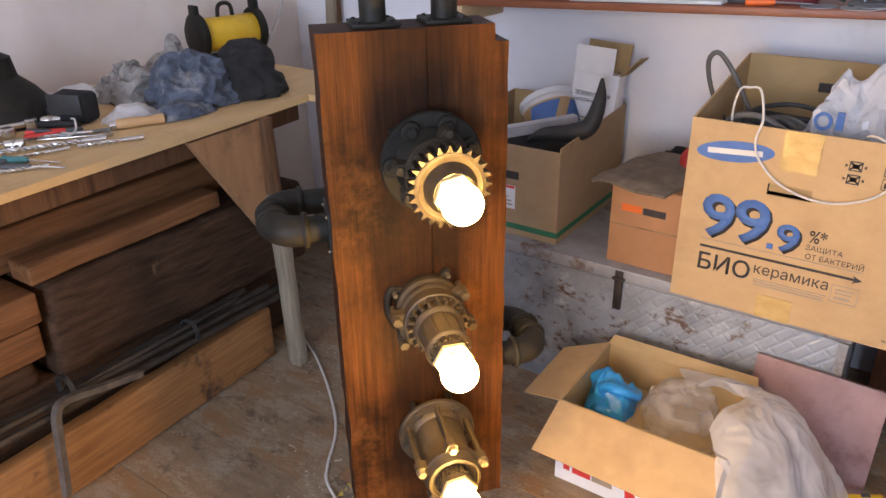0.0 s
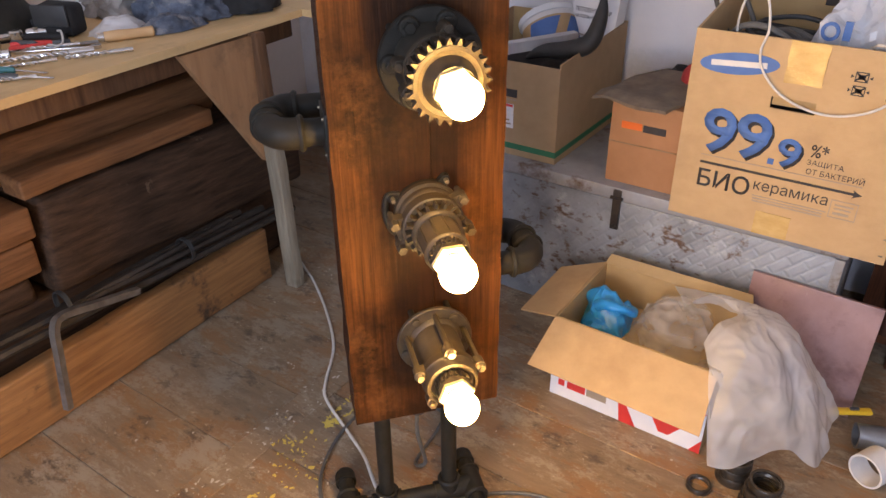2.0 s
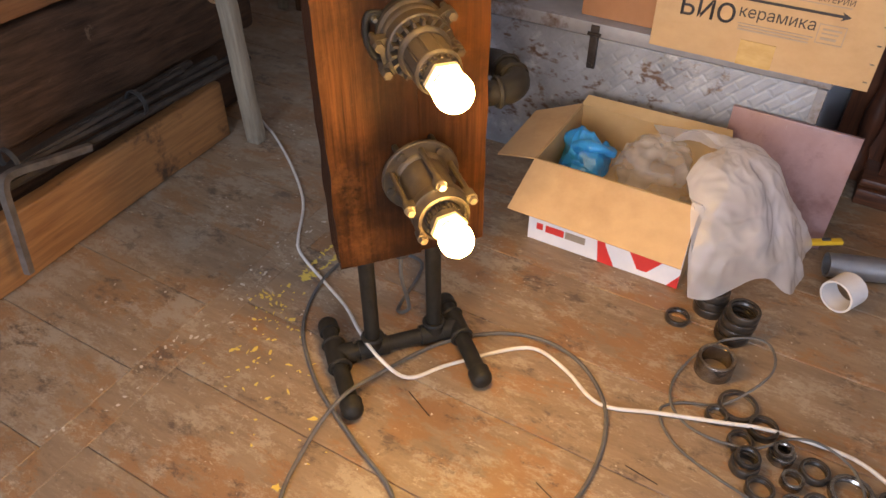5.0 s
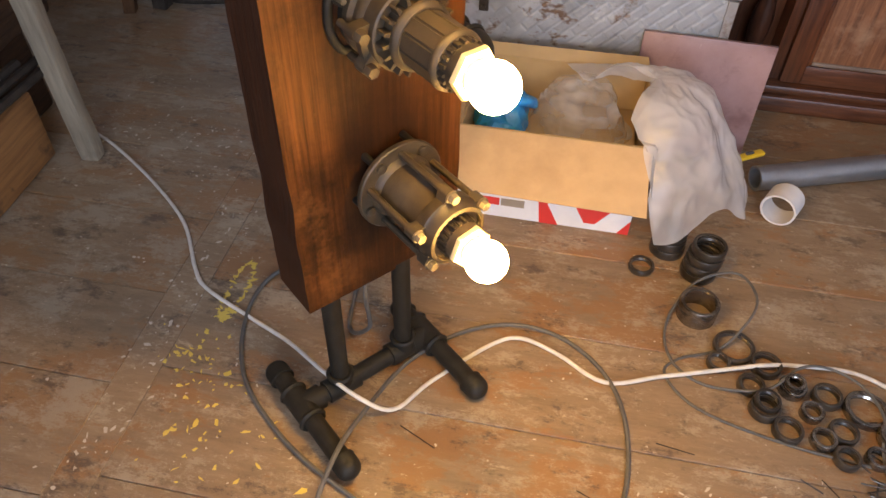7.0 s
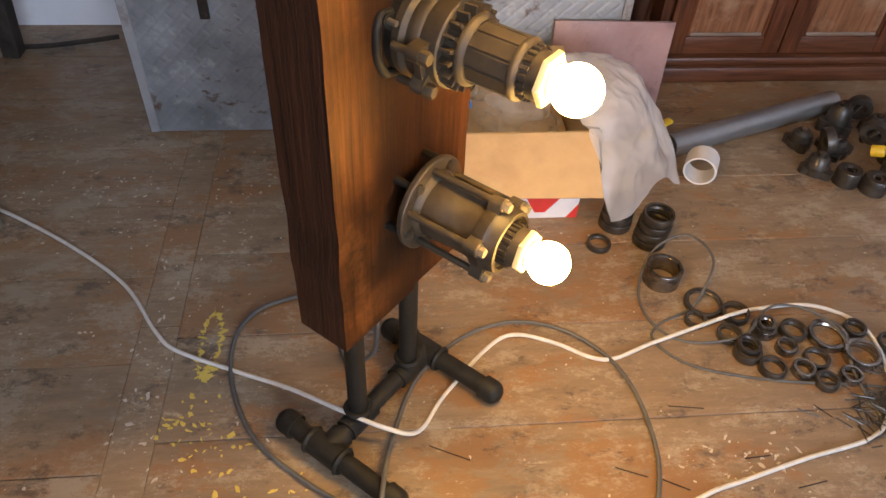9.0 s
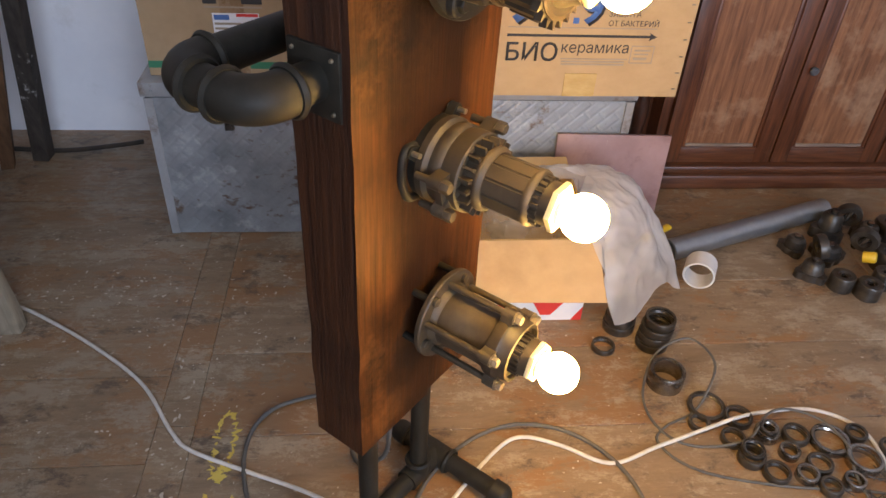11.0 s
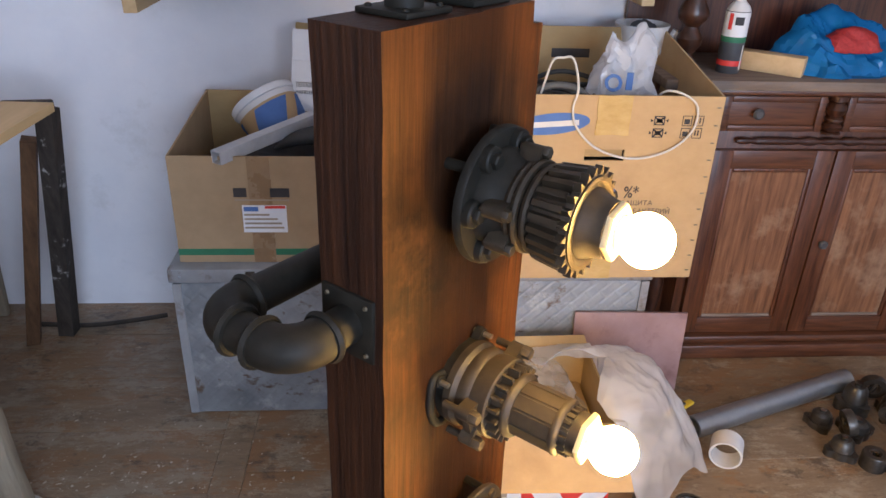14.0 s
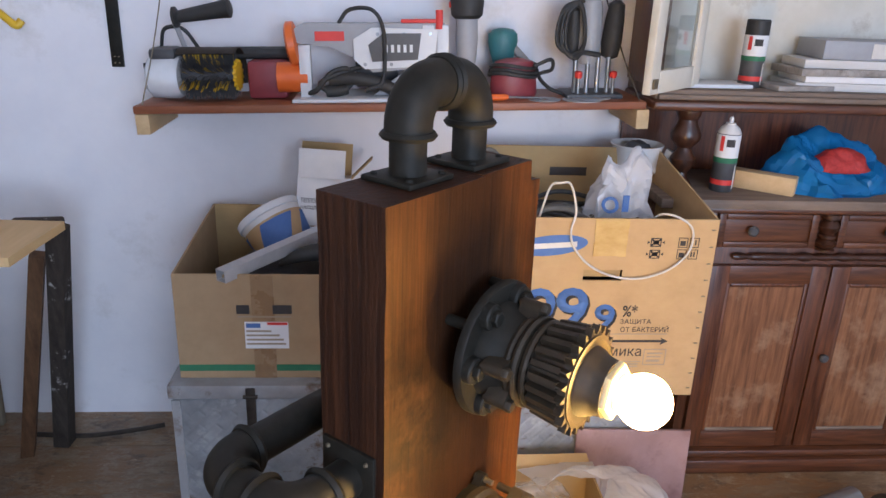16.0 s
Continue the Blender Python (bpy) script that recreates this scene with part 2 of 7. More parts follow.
M_TAPE = material("packing_tape", (0.46, 0.30, 0.10), (0.60, 0.42, 0.18), size=(1, 1, 2), grain=18, rough=(0.05, 0.14), bump=0.5, depth=0.004)
M_TAPE_DK = material("brown_tape", (0.23, 0.14, 0.075), (0.30, 0.19, 0.10), grain=18, rough=(0.2, 0.35), bump=0.5, depth=0.002)
M_GREEN = material("green_stripe", (0.02, 0.14, 0.07), (0.03, 0.18, 0.09), grain=20, rough=(0.6, 0.8), bump=0)
M_RED = material("red_print", (0.62, 0.035, 0.03), (0.70, 0.05, 0.04), grain=20, rough=(0.4, 0.6), bump=0)
M_WHITE = material("white_card", (0.68, 0.68, 0.69), (0.78, 0.78, 0.78), grain=12, rough=(0.45, 0.6), bump=0.05)
M_SIDEB = material("red_brown_varnish", (0.036, 0.0110, 0.0060), (0.165, 0.056, 0.023), size=(14, 14, 0.9), grain=6, rough=(0.28, 0.45), bump=0.3, depth=0.001,
                   stain=((0.24, 0.12, 0.06), 5.0, 0.60, 0.80))
M_SIDEP = material("scuffed_varnish", (0.085, 0.030, 0.013), (0.300, 0.132, 0.060), size=(16, 16, 1.0), grain=5, rough=(0.3, 0.5), bump=0.3, depth=0.001,
                   stain=((0.33, 0.20, 0.12), 6.0, 0.52, 0.70))
M_SIDEH = material("red_brown_varnish_level", (0.045, 0.0145, 0.0075), (0.150, 0.054, 0.023), size=(0.9, 14, 14), grain=8, rough=(0.28, 0.45), bump=0.3, depth=0.001)
M_COLUMN = material("dark_column_varnish", (0.018, 0.0075, 0.0050), (0.075, 0.026, 0.0125), size=(8, 8, 1.5), grain=6, rough=(0.22, 0.4), bump=0.2)
M_DUSTY = material("dusty_brown_top", (0.12, 0.08, 0.055), (0.25, 0.185, 0.14), size=(0.5, 4, 4), grain=9, rough=(0.55, 0.75), bump=0.3)
M_SHELF = material("shelf_varnish", (0.20, 0.062, 0.028), (0.32, 0.115, 0.055), size=(0.5, 4, 4), grain=8, rough=(0.4, 0.55), bump=0.2)
M_PINE = material("raw_pine", (0.48, 0.32, 0.16), (0.62, 0.45, 0.25), size=(3, 0.4, 3), grain=8, rough=(0.6, 0.75), bump=0.2)
M_PLY = material("plywood_top", (0.54, 0.355, 0.160), (0.68, 0.475, 0.240), size=(3.0, 0.35, 3), grain=6, rough=(0.5, 0.7), bump=0.15,
                 stain=((0.34, 0.22, 0.11), 3.5, 0.58, 0.8))
M_BRACE = material("brace_plywood", (0.27, 0.135, 0.060), (0.40, 0.220, 0.105), size=(3, 3, 0.5), grain=7, rough=(0.6, 0.8), bump=0.2,
                   stain=((0.12, 0.07, 0.04), 4.0, 0.54, 0.75))
M_OLDW = material("old_dark_timber", (0.022, 0.0120, 0.0070), (0.088, 0.047, 0.026), size=(9, 0.9, 9), grain=7, rough=(0.6, 0.85), bump=0.9, depth=0.004,
                  stain=((0.20, 0.135, 0.085), 9.0, 0.66, 0.74))
M_REDW = material("red_brown_timber", (0.105, 0.043, 0.0175), (0.245, 0.112, 0.046), size=(12, 0.7, 12), grain=6, rough=(0.55, 0.75), bump=0.4, depth=0.002,
                  stain=((0.06, 0.03, 0.018), 3.2, 0.58, 0.8))
M_ORANGEW = material("orange_plank", (0.20, 0.086, 0.029), (0.37, 0.176, 0.060), size=(11, 0.7, 11), grain=8, rough=(0.5, 0.7), bump=0.35, depth=0.002,
                     stain=((0.060, 0.032, 0.018), 5.5, 0.60, 0.70))
M_GREYW = material("weathered_leg", (0.19, 0.155, 0.110), (0.34, 0.285, 0.205), size=(6, 6, 0.7), grain=8, rough=(0.7, 0.9), bump=0.6, depth=0.003,
                   stain=((0.16, 0.13, 0.10), 7, 0.56, 0.72))
M_BROWNW = material("brown_leg", (0.065, 0.032, 0.016), (0.165, 0.085, 0.043), size=(6, 6, 0.6), grain=8, rough=(0.65, 0.85), bump=0.5, depth=0.002)
M_SPATTER = material("spattered_leg", (0.028, 0.022, 0.018), (0.075, 0.060, 0.050), size=(6, 6, 0.9), grain=8, rough=(0.65, 0.85), bump=0.5, depth=0.002,
                     stain=((0.46, 0.44, 0.41), 16, 0.60, 0.68))
for dull in (M_OLDW, M_REDW, M_BROWNW, M_GREYW, M_SPATTER):
    dull.node_tree.nodes["Principled BSDF"].inputs["Specular IOR Level"].default_value = 0.2
M_STEEL = material("galvanised_tube", (0.27, 0.29, 0.31), (0.33, 0.35, 0.37), grain=30, rough=(0.26, 0.34), metal=0.75, bump=0.1)
M_OILY = material("oily_black_steel", (0.030, 0.026, 0.022), (0.090, 0.077, 0.064), grain=30, rough=(0.24, 0.44), metal=0.5, bump=0.2, depth=0.001, vary=0.2)
M_RING = material("bearing_steel", (0.16, 0.14, 0.12), (0.38, 0.35, 0.31), grain=26, rough=(0.16, 0.3), metal=0.9, bump=0.1, stain=((0.04, 0.03, 0.022), 20, 0.48, 0.66))
M_CHROME = material("worn_chrome", (0.52, 0.50, 0.47), (0.72, 0.70, 0.67), grain=30, rough=(0.14, 0.30), metal=0.85, bump=0.1,
                    stain=((0.12, 0.10, 0.08), 30, 0.60, 0.70))
M_ALU = material("bare_aluminium", (0.48, 0.48, 0.49), (0.62, 0.62, 0.63), grain=20, rough=(0.3, 0.45), metal=0.35, bump=0.1)
M_RUSTBAR = material("rusty_rod", (0.020, 0.015, 0.012), (0.065, 0.050, 0.038), size=(1, 1, 1), grain=25, rough=(0.5, 0.7), metal=0.4, bump=0.3)
M_STRAP = material("scuffed_steel_strap", (0.10, 0.085, 0.07), (0.24, 0.21, 0.18), grain=20, rough=(0.35, 0.55), metal=0.5, bump=0.3)
M_RUBBER = material("black_rubber", (0.018, 0.018, 0.018), (0.035, 0.035, 0.034), grain=25, rough=(0.5, 0.7), bump=0.1)
M_GREYCAB = material("dusty_black_cable", (0.065, 0.062, 0.058), (0.115, 0.11, 0.10), grain=30, rough=(0.55, 0.7), bump=0.1)
M_CORD = material("white_cord", (0.52, 0.49, 0.44), (0.68, 0.65, 0.60), grain=40, rough=(0.5, 0.7), bump=0.1)
M_BLUEBAG = material("blue_bag", (0.01, 0.20, 0.52), (0.03, 0.32, 0.70), grain=14, rough=(0.22, 0.4), bump=0.5, depth=0.006)
M_REDNET = material("red_net", (0.33, 0.02, 0.02), (0.52, 0.045, 0.04), size=(4, 4, 4), grain=30, rough=(0.5, 0.7), bump=0.8, depth=0.004)
M_DENIM = material("worn_denim", (0.036, 0.047, 0.072), (0.130, 0.155, 0.200), grain=26, rough=(0.85, 0.95), bump=0.5, depth=0.004, stain=((0.25, 0.24, 0.235), 11, 0.56, 0.68))
M_GREYRAG = material("grey_rag", (0.20, 0.18, 0.165), (0.40, 0.375, 0.35), grain=18, rough=(0.85, 0.95), bump=0.5, depth=0.005, stain=((0.09, 0.07, 0.06), 8, 0.55, 0.7))
M_FELT = material("brown_felt", (0.115, 0.086, 0.060), (0.225, 0.172, 0.125), grain=24, rough=(0.85, 0.95), bump=0.4, depth=0.004)
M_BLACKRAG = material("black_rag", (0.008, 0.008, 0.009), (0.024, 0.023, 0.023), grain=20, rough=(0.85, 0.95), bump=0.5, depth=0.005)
M_YELLOW = material("yellow_plastic", (0.68, 0.40, 0.02), (0.78, 0.50, 0.04), grain=10, rough=(0.3, 0.45), bump=0.05)
M_PAINT_Y = material("yellow_paint_splash", (0.56, 0.40, 0.06), (0.66, 0.50, 0.11), grain=30, rough=(0.4, 0.6), bump=0.2)
M_PAINT_W = material("pale_paint_splash", (0.42, 0.36, 0.28), (0.60, 0.53, 0.44), grain=30, rough=(0.5, 0.7), bump=0.2)
M_GREY = material("grey_tool_plastic", (0.28, 0.29, 0.31), (0.36, 0.37, 0.39), grain=10, rough=(0.4, 0.55), bump=0.05)
M_LGREY = material("light_tool_paint", (0.58, 0.60, 0.62), (0.68, 0.70, 0.72), grain=10, rough=(0.35, 0.5), bump=0.05)
M_ORANGE = material("orange_plastic", (0.70, 0.12, 0.02), (0.80, 0.17, 0.03), grain=10, rough=(0.35, 0.5), bump=0.05)
M_MAROON = material("maroon_tool", (0.20, 0.028, 0.036), (0.28, 0.045, 0.055), grain=12, rough=(0.4, 0.55), bump=0.05)
M_TEAL = material("teal_tool", (0.03, 0.14, 0.15), (0.05, 0.19, 0.20), grain=12, rough=(0.4, 0.55), bump=0.05)
M_DKGREY = material("dark_grey_plastic", (0.045, 0.045, 0.048), (0.075, 0.075, 0.08), grain=14, rough=(0.4, 0.55), bump=0.05)
M_PINK = material("pink_laminate", (0.235, 0.138, 0.130), (0.33, 0.208, 0.198), grain=9, rough=(0.22, 0.42), bump=0.05, stain=((0.17, 0.088, 0.080), 6, 0.50, 0.66), stain2=((0.40, 0.30, 0.28), 14, 0.66, 0.72))
M_PVC = material("white_plastic", (0.62, 0.60, 0.58), (0.72, 0.70, 0.68), grain=12, rough=(0.35, 0.5), bump=0.05)
M_TAN = material("tan_label", (0.42, 0.27, 0.13), (0.50, 0.33, 0.17), grain=12, rough=(0.4, 0.55), bump=0.05)
M_CREAM = material("cream_door_paint", (0.58, 0.55, 0.46), (0.70, 0.67, 0.59), grain=7, rough=(0.5, 0.7), bump=0.2, stain=((0.40, 0.34, 0.25), 7, 0.6, 0.8))
M_PAPER = material("paper_pages", (0.55, 0.54, 0.52), (0.68, 0.67, 0.65), size=(1, 1, 60), grain=6, rough=(0.8, 0.9), bump=0.3)
M_HANDLE = material("turned_birch", (0.50, 0.29, 0.13), (0.62, 0.39, 0.19), grain=10, rough=(0.4, 0.55), bump=0.1)
M_FILM = film("cloudy_film", (0.88, 0.88, 0.88), 0.44, 0.22)
M_CLEAR = film("clear_film", (0.82, 0.81, 0.79), 0.70, 0.05)
M_WBAG = film("white_bag_film", (0.88, 0.89, 0.92), 0.06, 0.25)
M_BLUEFILM = film("blue_bag_film", (0.02, 0.30, 0.70), 0.16, 0.22)


def chest_metal():
    """Grey-blue painted tread plate with a raised diagonal weave and rust runs."""
    m = material("painted_tread_plate", (0.17, 0.18, 0.19), (0.345, 0.36, 0.375), grain=7, rough=(0.40, 0.6), metal=0.25, bump=0,
                 stain=((0.13, 0.08, 0.05), 8.0, 0.60, 0.66), stain2=((0.50, 0.50, 0.50), 9.0, 0.58, 0.75))
    t = m.node_tree
    n, link = t.nodes.new, t.links.new
    coord = n("ShaderNodeTexCoord")
    turn = n("ShaderNodeMapping")
    turn.inputs["Rotation"].default_value = (radians(90), 0, 0)
    spin = n("ShaderNodeMapping")
    spin.inputs["Rotation"].default_value = (0, 0, radians(45))
    link(coord.outputs["Object"], turn.inputs["Vector"])
    link(turn.outputs[0], spin.inputs["Vector"])
    brick = n("ShaderNodeTexBrick")
    brick.inputs["Scale"].default_value = 1.0
    brick.inputs["Brick Width"].default_value, brick.inputs["Row Height"].default_value = 0.058, 0.029
    brick.inputs["Mortar Size"].default_value, brick.inputs["Mortar Smooth"].default_value = 0.007, 1.0
    link(spin.outputs[0], brick.inputs["Vector"])
    bsdf = t.nodes["Principled BSDF"]
    paint = bsdf.inputs["Base Color"].links[0].from_socket
    runs, spots, both, band, mix = n("ShaderNodeTexNoise"), n("ShaderNodeTexNoise"), n("ShaderNodeMath"), n("ShaderNodeMapRange"), n("ShaderNodeMix")
    tall = n("ShaderNodeMapping")
    tall.inputs["Scale"].default_value = (24, 24, 40)
    link(coord.outputs["Object"], tall.inputs["Vector"])
    link(tall.outputs[0], runs.inputs["Vector"])
    link(coord.outputs["Object"], spots.inputs["Vector"])
    runs.inputs["Scale"].default_value, runs.inputs["Detail"].default_value = 1.6, 5.0
    spots.inputs["Scale"].default_value, spots.inputs["Detail"].default_value = 3.2, 3.0
    link(runs.outputs["Fac"], both.inputs[0]), link(spots.outputs["Fac"], both.inputs[1])
    both.operation = "ADD"
    band.inputs["From Min"].default_value, band.inputs["From Max"].default_value = 1.195, 1.330
    link(both.outputs[0], band.inputs["Value"])
    mix.data_type = "RGBA"
    link(band.outputs["Result"], mix.inputs["Factor"])
    link(paint, mix.inputs["A"])
    mix.inputs["B"].default_value = (0.115, 0.066, 0.040, 1)
    link(mix.outputs["Result"], bsdf.inputs["Base Color"])
    relief = n("ShaderNodeBump")
    relief.invert = True
    relief.inputs["Strength"].default_value, relief.inputs["Distance"].default_value = 0.22, 0.005
    link(brick.outputs["Fac"], relief.inputs["Height"])
    link(relief.outputs["Normal"], t.nodes["Principled BSDF"].inputs["Normal"])
    return m


M_CHEST = chest_metal()
M_CHESTLID = material("grey_painted_edge", (0.24, 0.24, 0.245), (0.36, 0.36, 0.365), grain=9, rough=(0.45, 0.65), metal=0.2, bump=0.2,
                      stain=((0.13, 0.075, 0.045), 7, 0.56, 0.68))


# ---- shaping ----
def part(name, bm, mat, parent=None, label="", sharp=38):
    """Links a bmesh as one mesh object, under a thing or a part if there is one."""
    bmesh.ops.recalc_face_normals(bm, faces=bm.faces)
    limit = radians(sharp)
    for face in bm.faces:
        face.smooth = True
    for edge in bm.edges:
        if len(edge.link_faces) == 2 and edge.calc_face_angle(0) > limit:
            edge.smooth = False
    me = bpy.data.meshes.new(name)
    bm.to_mesh(me)
    bm.free()
    me.materials.append(mat)
    ob = new(name, me)
    if parent:
        ob.parent = parent
    if label:
        tagged(ob, label)
    return ob


def thing(name, label, category, m=Matrix(), group="", kind=""):
    ob = new(name)
    ob.empty_display_size = 0.05
    ob.matrix_world = m
    return tagged(ob, label, category, group, kind)


def solid(name, bm, mat, label, category, m=Matrix(), group="", kind=""):
    ob = part(name, bm, mat)
    ob.matrix_world = m
    return tagged(ob, label, category, group, kind)


def box(x0, x1, y0, y1, z0, z1, bevel=0.0, bm=None, m=Matrix(), seg=2):
    bm = bm or bmesh.new()
    made = bmesh.ops.create_cube(bm, size=1, matrix=m @ Matrix.LocRotScale(((x0 + x1) / 2, (y0 + y1) / 2, (z0 + z1) / 2), None, (x1 - x0, y1 - y0, z1 - z0)))["verts"]
    if bevel:
        edges = list({e for v in made for e in v.link_edges})
        bmesh.ops.bevel(bm, geom=edges, offset=bevel, segments=seg, profile=0.5, affect="EDGES")
    return bm


def prism(points, z0, z1, bm=None, m=Matrix(), bevel=0.0):
    """A flat outline (x, y) raised from z0 to z1."""
    bm = bm or bmesh.new()
    low = [bm.verts.new(m @ Vector((x, y, z0))) for x, y in points]
    high = [bm.verts.new(m @ Vector((x, y, z1))) for x, y in points]
    k = len(points)
    bm.faces.new(low[::-1]), bm.faces.new(high)
    for i in range(k):
        bm.faces.new((low[i], low[(i + 1) % k], high[(i + 1) % k], high[i]))
    if bevel:
        bm.edges.ensure_lookup_table()
        edges = [e for e in bm.edges if e.calc_face_angle(0) > 0.6]
        bmesh.ops.bevel(bm, geom=edges, offset=bevel, segments=1, affect="EDGES")
    return bm


def lathe(profile, seg=32, bm=None, m=Matrix(), cap=True):
    """Turns (radius, height) pairs about z."""
    bm = bm or bmesh.new()
    rows = []
    for r, z in profile:
        rows.append([bm.verts.new(m @ Vector((r * math.cos(2 * math.pi * i / seg), r * math.sin(2 * math.pi * i / seg), z))) for i in range(seg)])
    for a, b in zip(rows, rows[1:]):
        for i in range(seg):
            bm.faces.new((a[i], a[(i + 1) % seg], b[(i + 1) % seg], b[i]))
    if cap:
        bm.faces.new(rows[0][::-1]), bm.faces.new(rows[-1])
    return bm


def ring_lathe(profile, seg=28, bm=None, m=Matrix()):
    """Turns a closed outline about z: a ring with a hole."""
    bm = bm or bmesh.new()
    rows = []
    for r, z in profile:
        rows.append([bm.verts.new(m @ Vector((r * math.cos(2 * math.pi * i / seg), r * math.sin(2 * math.pi * i / seg), z))) for i in range(seg)])
    for a, b in zip(rows, rows[1:] + rows[:1]):
        for i in range(seg):
            bm.faces.new((a[i], a[(i + 1) % seg], b[(i + 1) % seg], b[i]))
    return bm


def rod(p0, p1, r, r1=None, seg=16, bm=None):
    p0, p1 = Vector(p0), Vector(p1)
    turn = (p1 - p0).to_track_quat("Z", "Y").to_matrix().to_4x4()
    return lathe([(r, 0), (r if r1 is None else r1, (p1 - p0).length)], seg, bm, Matrix.Translation(p0) @ turn)


def smooth_path(points, steps=6):
    """Catmull-Rom through the points."""
    pts = [Vector(p) for p in points]
    pts = [pts[0] * 2 - pts[1]] + pts + [pts[-1] * 2 - pts[-2]]
    out = []
    for i in range(1, len(pts) - 2):
        a, b, c, d = pts[i - 1:i + 3]
        for k in range(steps):
            t = k / steps
            out.append(0.5 * (2 * b + (c - a) * t + (2 * a - 5 * b + 4 * c - d) * t * t + (3 * b - a - 3 * c + d) * t ** 3))
    return out + [pts[-2]]


def sweep(path, r, seg=10, bm=None, radii=None):
    """A round tube along a path of points."""
    bm = bm or bmesh.new()
    path = [Vector(p) for p in path]
    side, rows = None, []
    for i, p in enumerate(path):
        way = (path[min(i + 1, len(path) - 1)] - path[max(i - 1, 0)]).normalized()
        side = way.orthogonal().normalized() if side is None else (side - way * side.dot(way)).normalized()
        up = way.cross(side)
        rr = radii[i] if radii else r
        rows.append([bm.verts.new(p + (side * math.cos(2 * math.pi * k / seg) + up * math.sin(2 * math.pi * k / seg)) * rr) for k in range(seg)])
    for a, b in zip(rows, rows[1:]):
        for k in range(seg):
            bm.faces.new((a[k], a[(k + 1) % seg], b[(k + 1) % seg], b[k]))
    bm.faces.new(rows[0][::-1]), bm.faces.new(rows[-1])
    return bm


def cable(name, points, r, mat, label, category="cable", steps=6, seg=8):
    return solid(name, sweep(smooth_path(points, steps), r, seg), mat, label, category)


def arc(center, a, b, radius, start, end, steps=8):
    """Points on an arc in the plane of the unit vectors a and b, in degrees."""
    c, a, b = Vector(center), Vector(a), Vector(b)
    return [c + (a * math.cos(radians(start + (end - start) * i / steps)) + b * math.sin(radians(start + (end - start) * i / steps))) * radius for i in range(steps + 1)]


def gear_bm(root, tip, teeth, z0, z1, bm=None, m=Matrix(), top=0.5, taper=1.0, foot=0.62):
    """A toothed wheel: four points a tooth, raised from z0 to z1."""
    bm = bm or bmesh.new()
    loops = []
    for z, k in ((z0, taper), (z1, 1.0)):
        loop = []
        for i in range(teeth):
            a = 2 * math.pi * i / teeth
            w = math.pi / teeth
            for da, r in ((-w * foot, root), (-w * foot * top, tip), (w * foot * top, tip), (w * foot, root)):
                loop.append(bm.verts.new(m @ Vector((r * k * math.cos(a + da), r * k * math.sin(a + da), z))))
        loops.append(loop)
    low, high = loops
    k = len(low)
    for i in range(k):
        bm.faces.new((low[i], low[(i + 1) % k], high[(i + 1) % k], high[i]))
    bm.faces.new(low[::-1]), bm.faces.new(high)
    return bm


def eared(base, ear, count, width, phase, z0, z1, bm=None, m=Matrix(), seg=96):
    """A round plate with rounded ears."""
    pts = []
    for i in range(seg):
        a = 360 * i / seg
        gap = min(abs((a - phase - k * 360 / count + 180) % 360 - 180) for k in range(count))
        r = base + ear * (math.exp(-(gap / width) ** 4))
        pts.append((r * math.cos(radians(a)), r * math.sin(radians(a))))
    return prism(pts, z0, z1, bm, m)


def crumple(bm, size, amount, seed=0.0, keep=None):
    for v in bm.verts:
        n = noise.noise_vector(v.co * size + Vector((seed, seed * 1.7, -seed)))
        n2 = noise.noise_vector(v.co * size * 2.7 + Vector((seed, 3.1, seed)))
        move = (n + n2 * 0.45) * amount
        if keep is not None:
            move *= keep(v.co)
        v.co += move
    return bm


def wrinkle(bm, size, amount, seed=0.0, stretch=(1, 1, 1)):
    """Sharp creases: ridged noise along the normals, at two sizes."""
    bm.normal_update()
    moves = []
    for v in bm.verts:
        p = Vector((v.co.x * stretch[0], v.co.y * stretch[1], v.co.z * stretch[2])) * size + Vector((seed, -seed, seed * 0.5))
        p += noise.noise_vector(p * 0.5) * 0.9
        ridge = (0.45 - abs(noise.noise(p)) * 1.6) + 0.5 * (0.45 - abs(noise.noise(p * 2.3)) * 1.6)
        moves.append(v.normal * ridge * amount)
    for v, d in zip(bm.verts, moves):
        v.co += d
        v.co.z = max(v.co.z, 0.0008)
    return bm


def heap(rx, ry, height, size=9, amount=0.02, seed=1.0, seg=40, rows=16, power=2.0, skirt=0.0):
    """A crumpled mound of cloth or film, its rim on the ground."""
    bm = bmesh.new()
    top = bm.verts.new((0, 0, height))
    last = None
    for j in range(1, rows + 1):
        t = j / rows
        z = height * (1 - t ** power)
        row = [bm.verts.new((rx * t * math.cos(2 * math.pi * i / seg), ry * t * math.sin(2 * math.pi * i / seg), z)) for i in range(seg)]
        for i in range(seg):
            if last:
                bm.faces.new((last[i], row[i], row[(i + 1) % seg], last[(i + 1) % seg]))
            else:
                bm.faces.new((top, row[i], row[(i + 1) % seg]))
        last = row
    for v in bm.verts:
        a = math.atan2(v.co.y / ry, v.co.x / rx)
        t = 1 - v.co.z / height
        fold = 1 + 0.10 * t * noise.noise(Vector((math.cos(a) * 2.2, math.sin(a) * 2.2, seed)))
        v.co.x *= fold
        v.co.y *= fold
    crumple(bm, size, amount, seed, keep=lambda c: 1.0 if c.z > 0.004 else 0.25)
    for v in bm.verts:
        v.co.z = max(v.co.z, 0.001)
    return bm


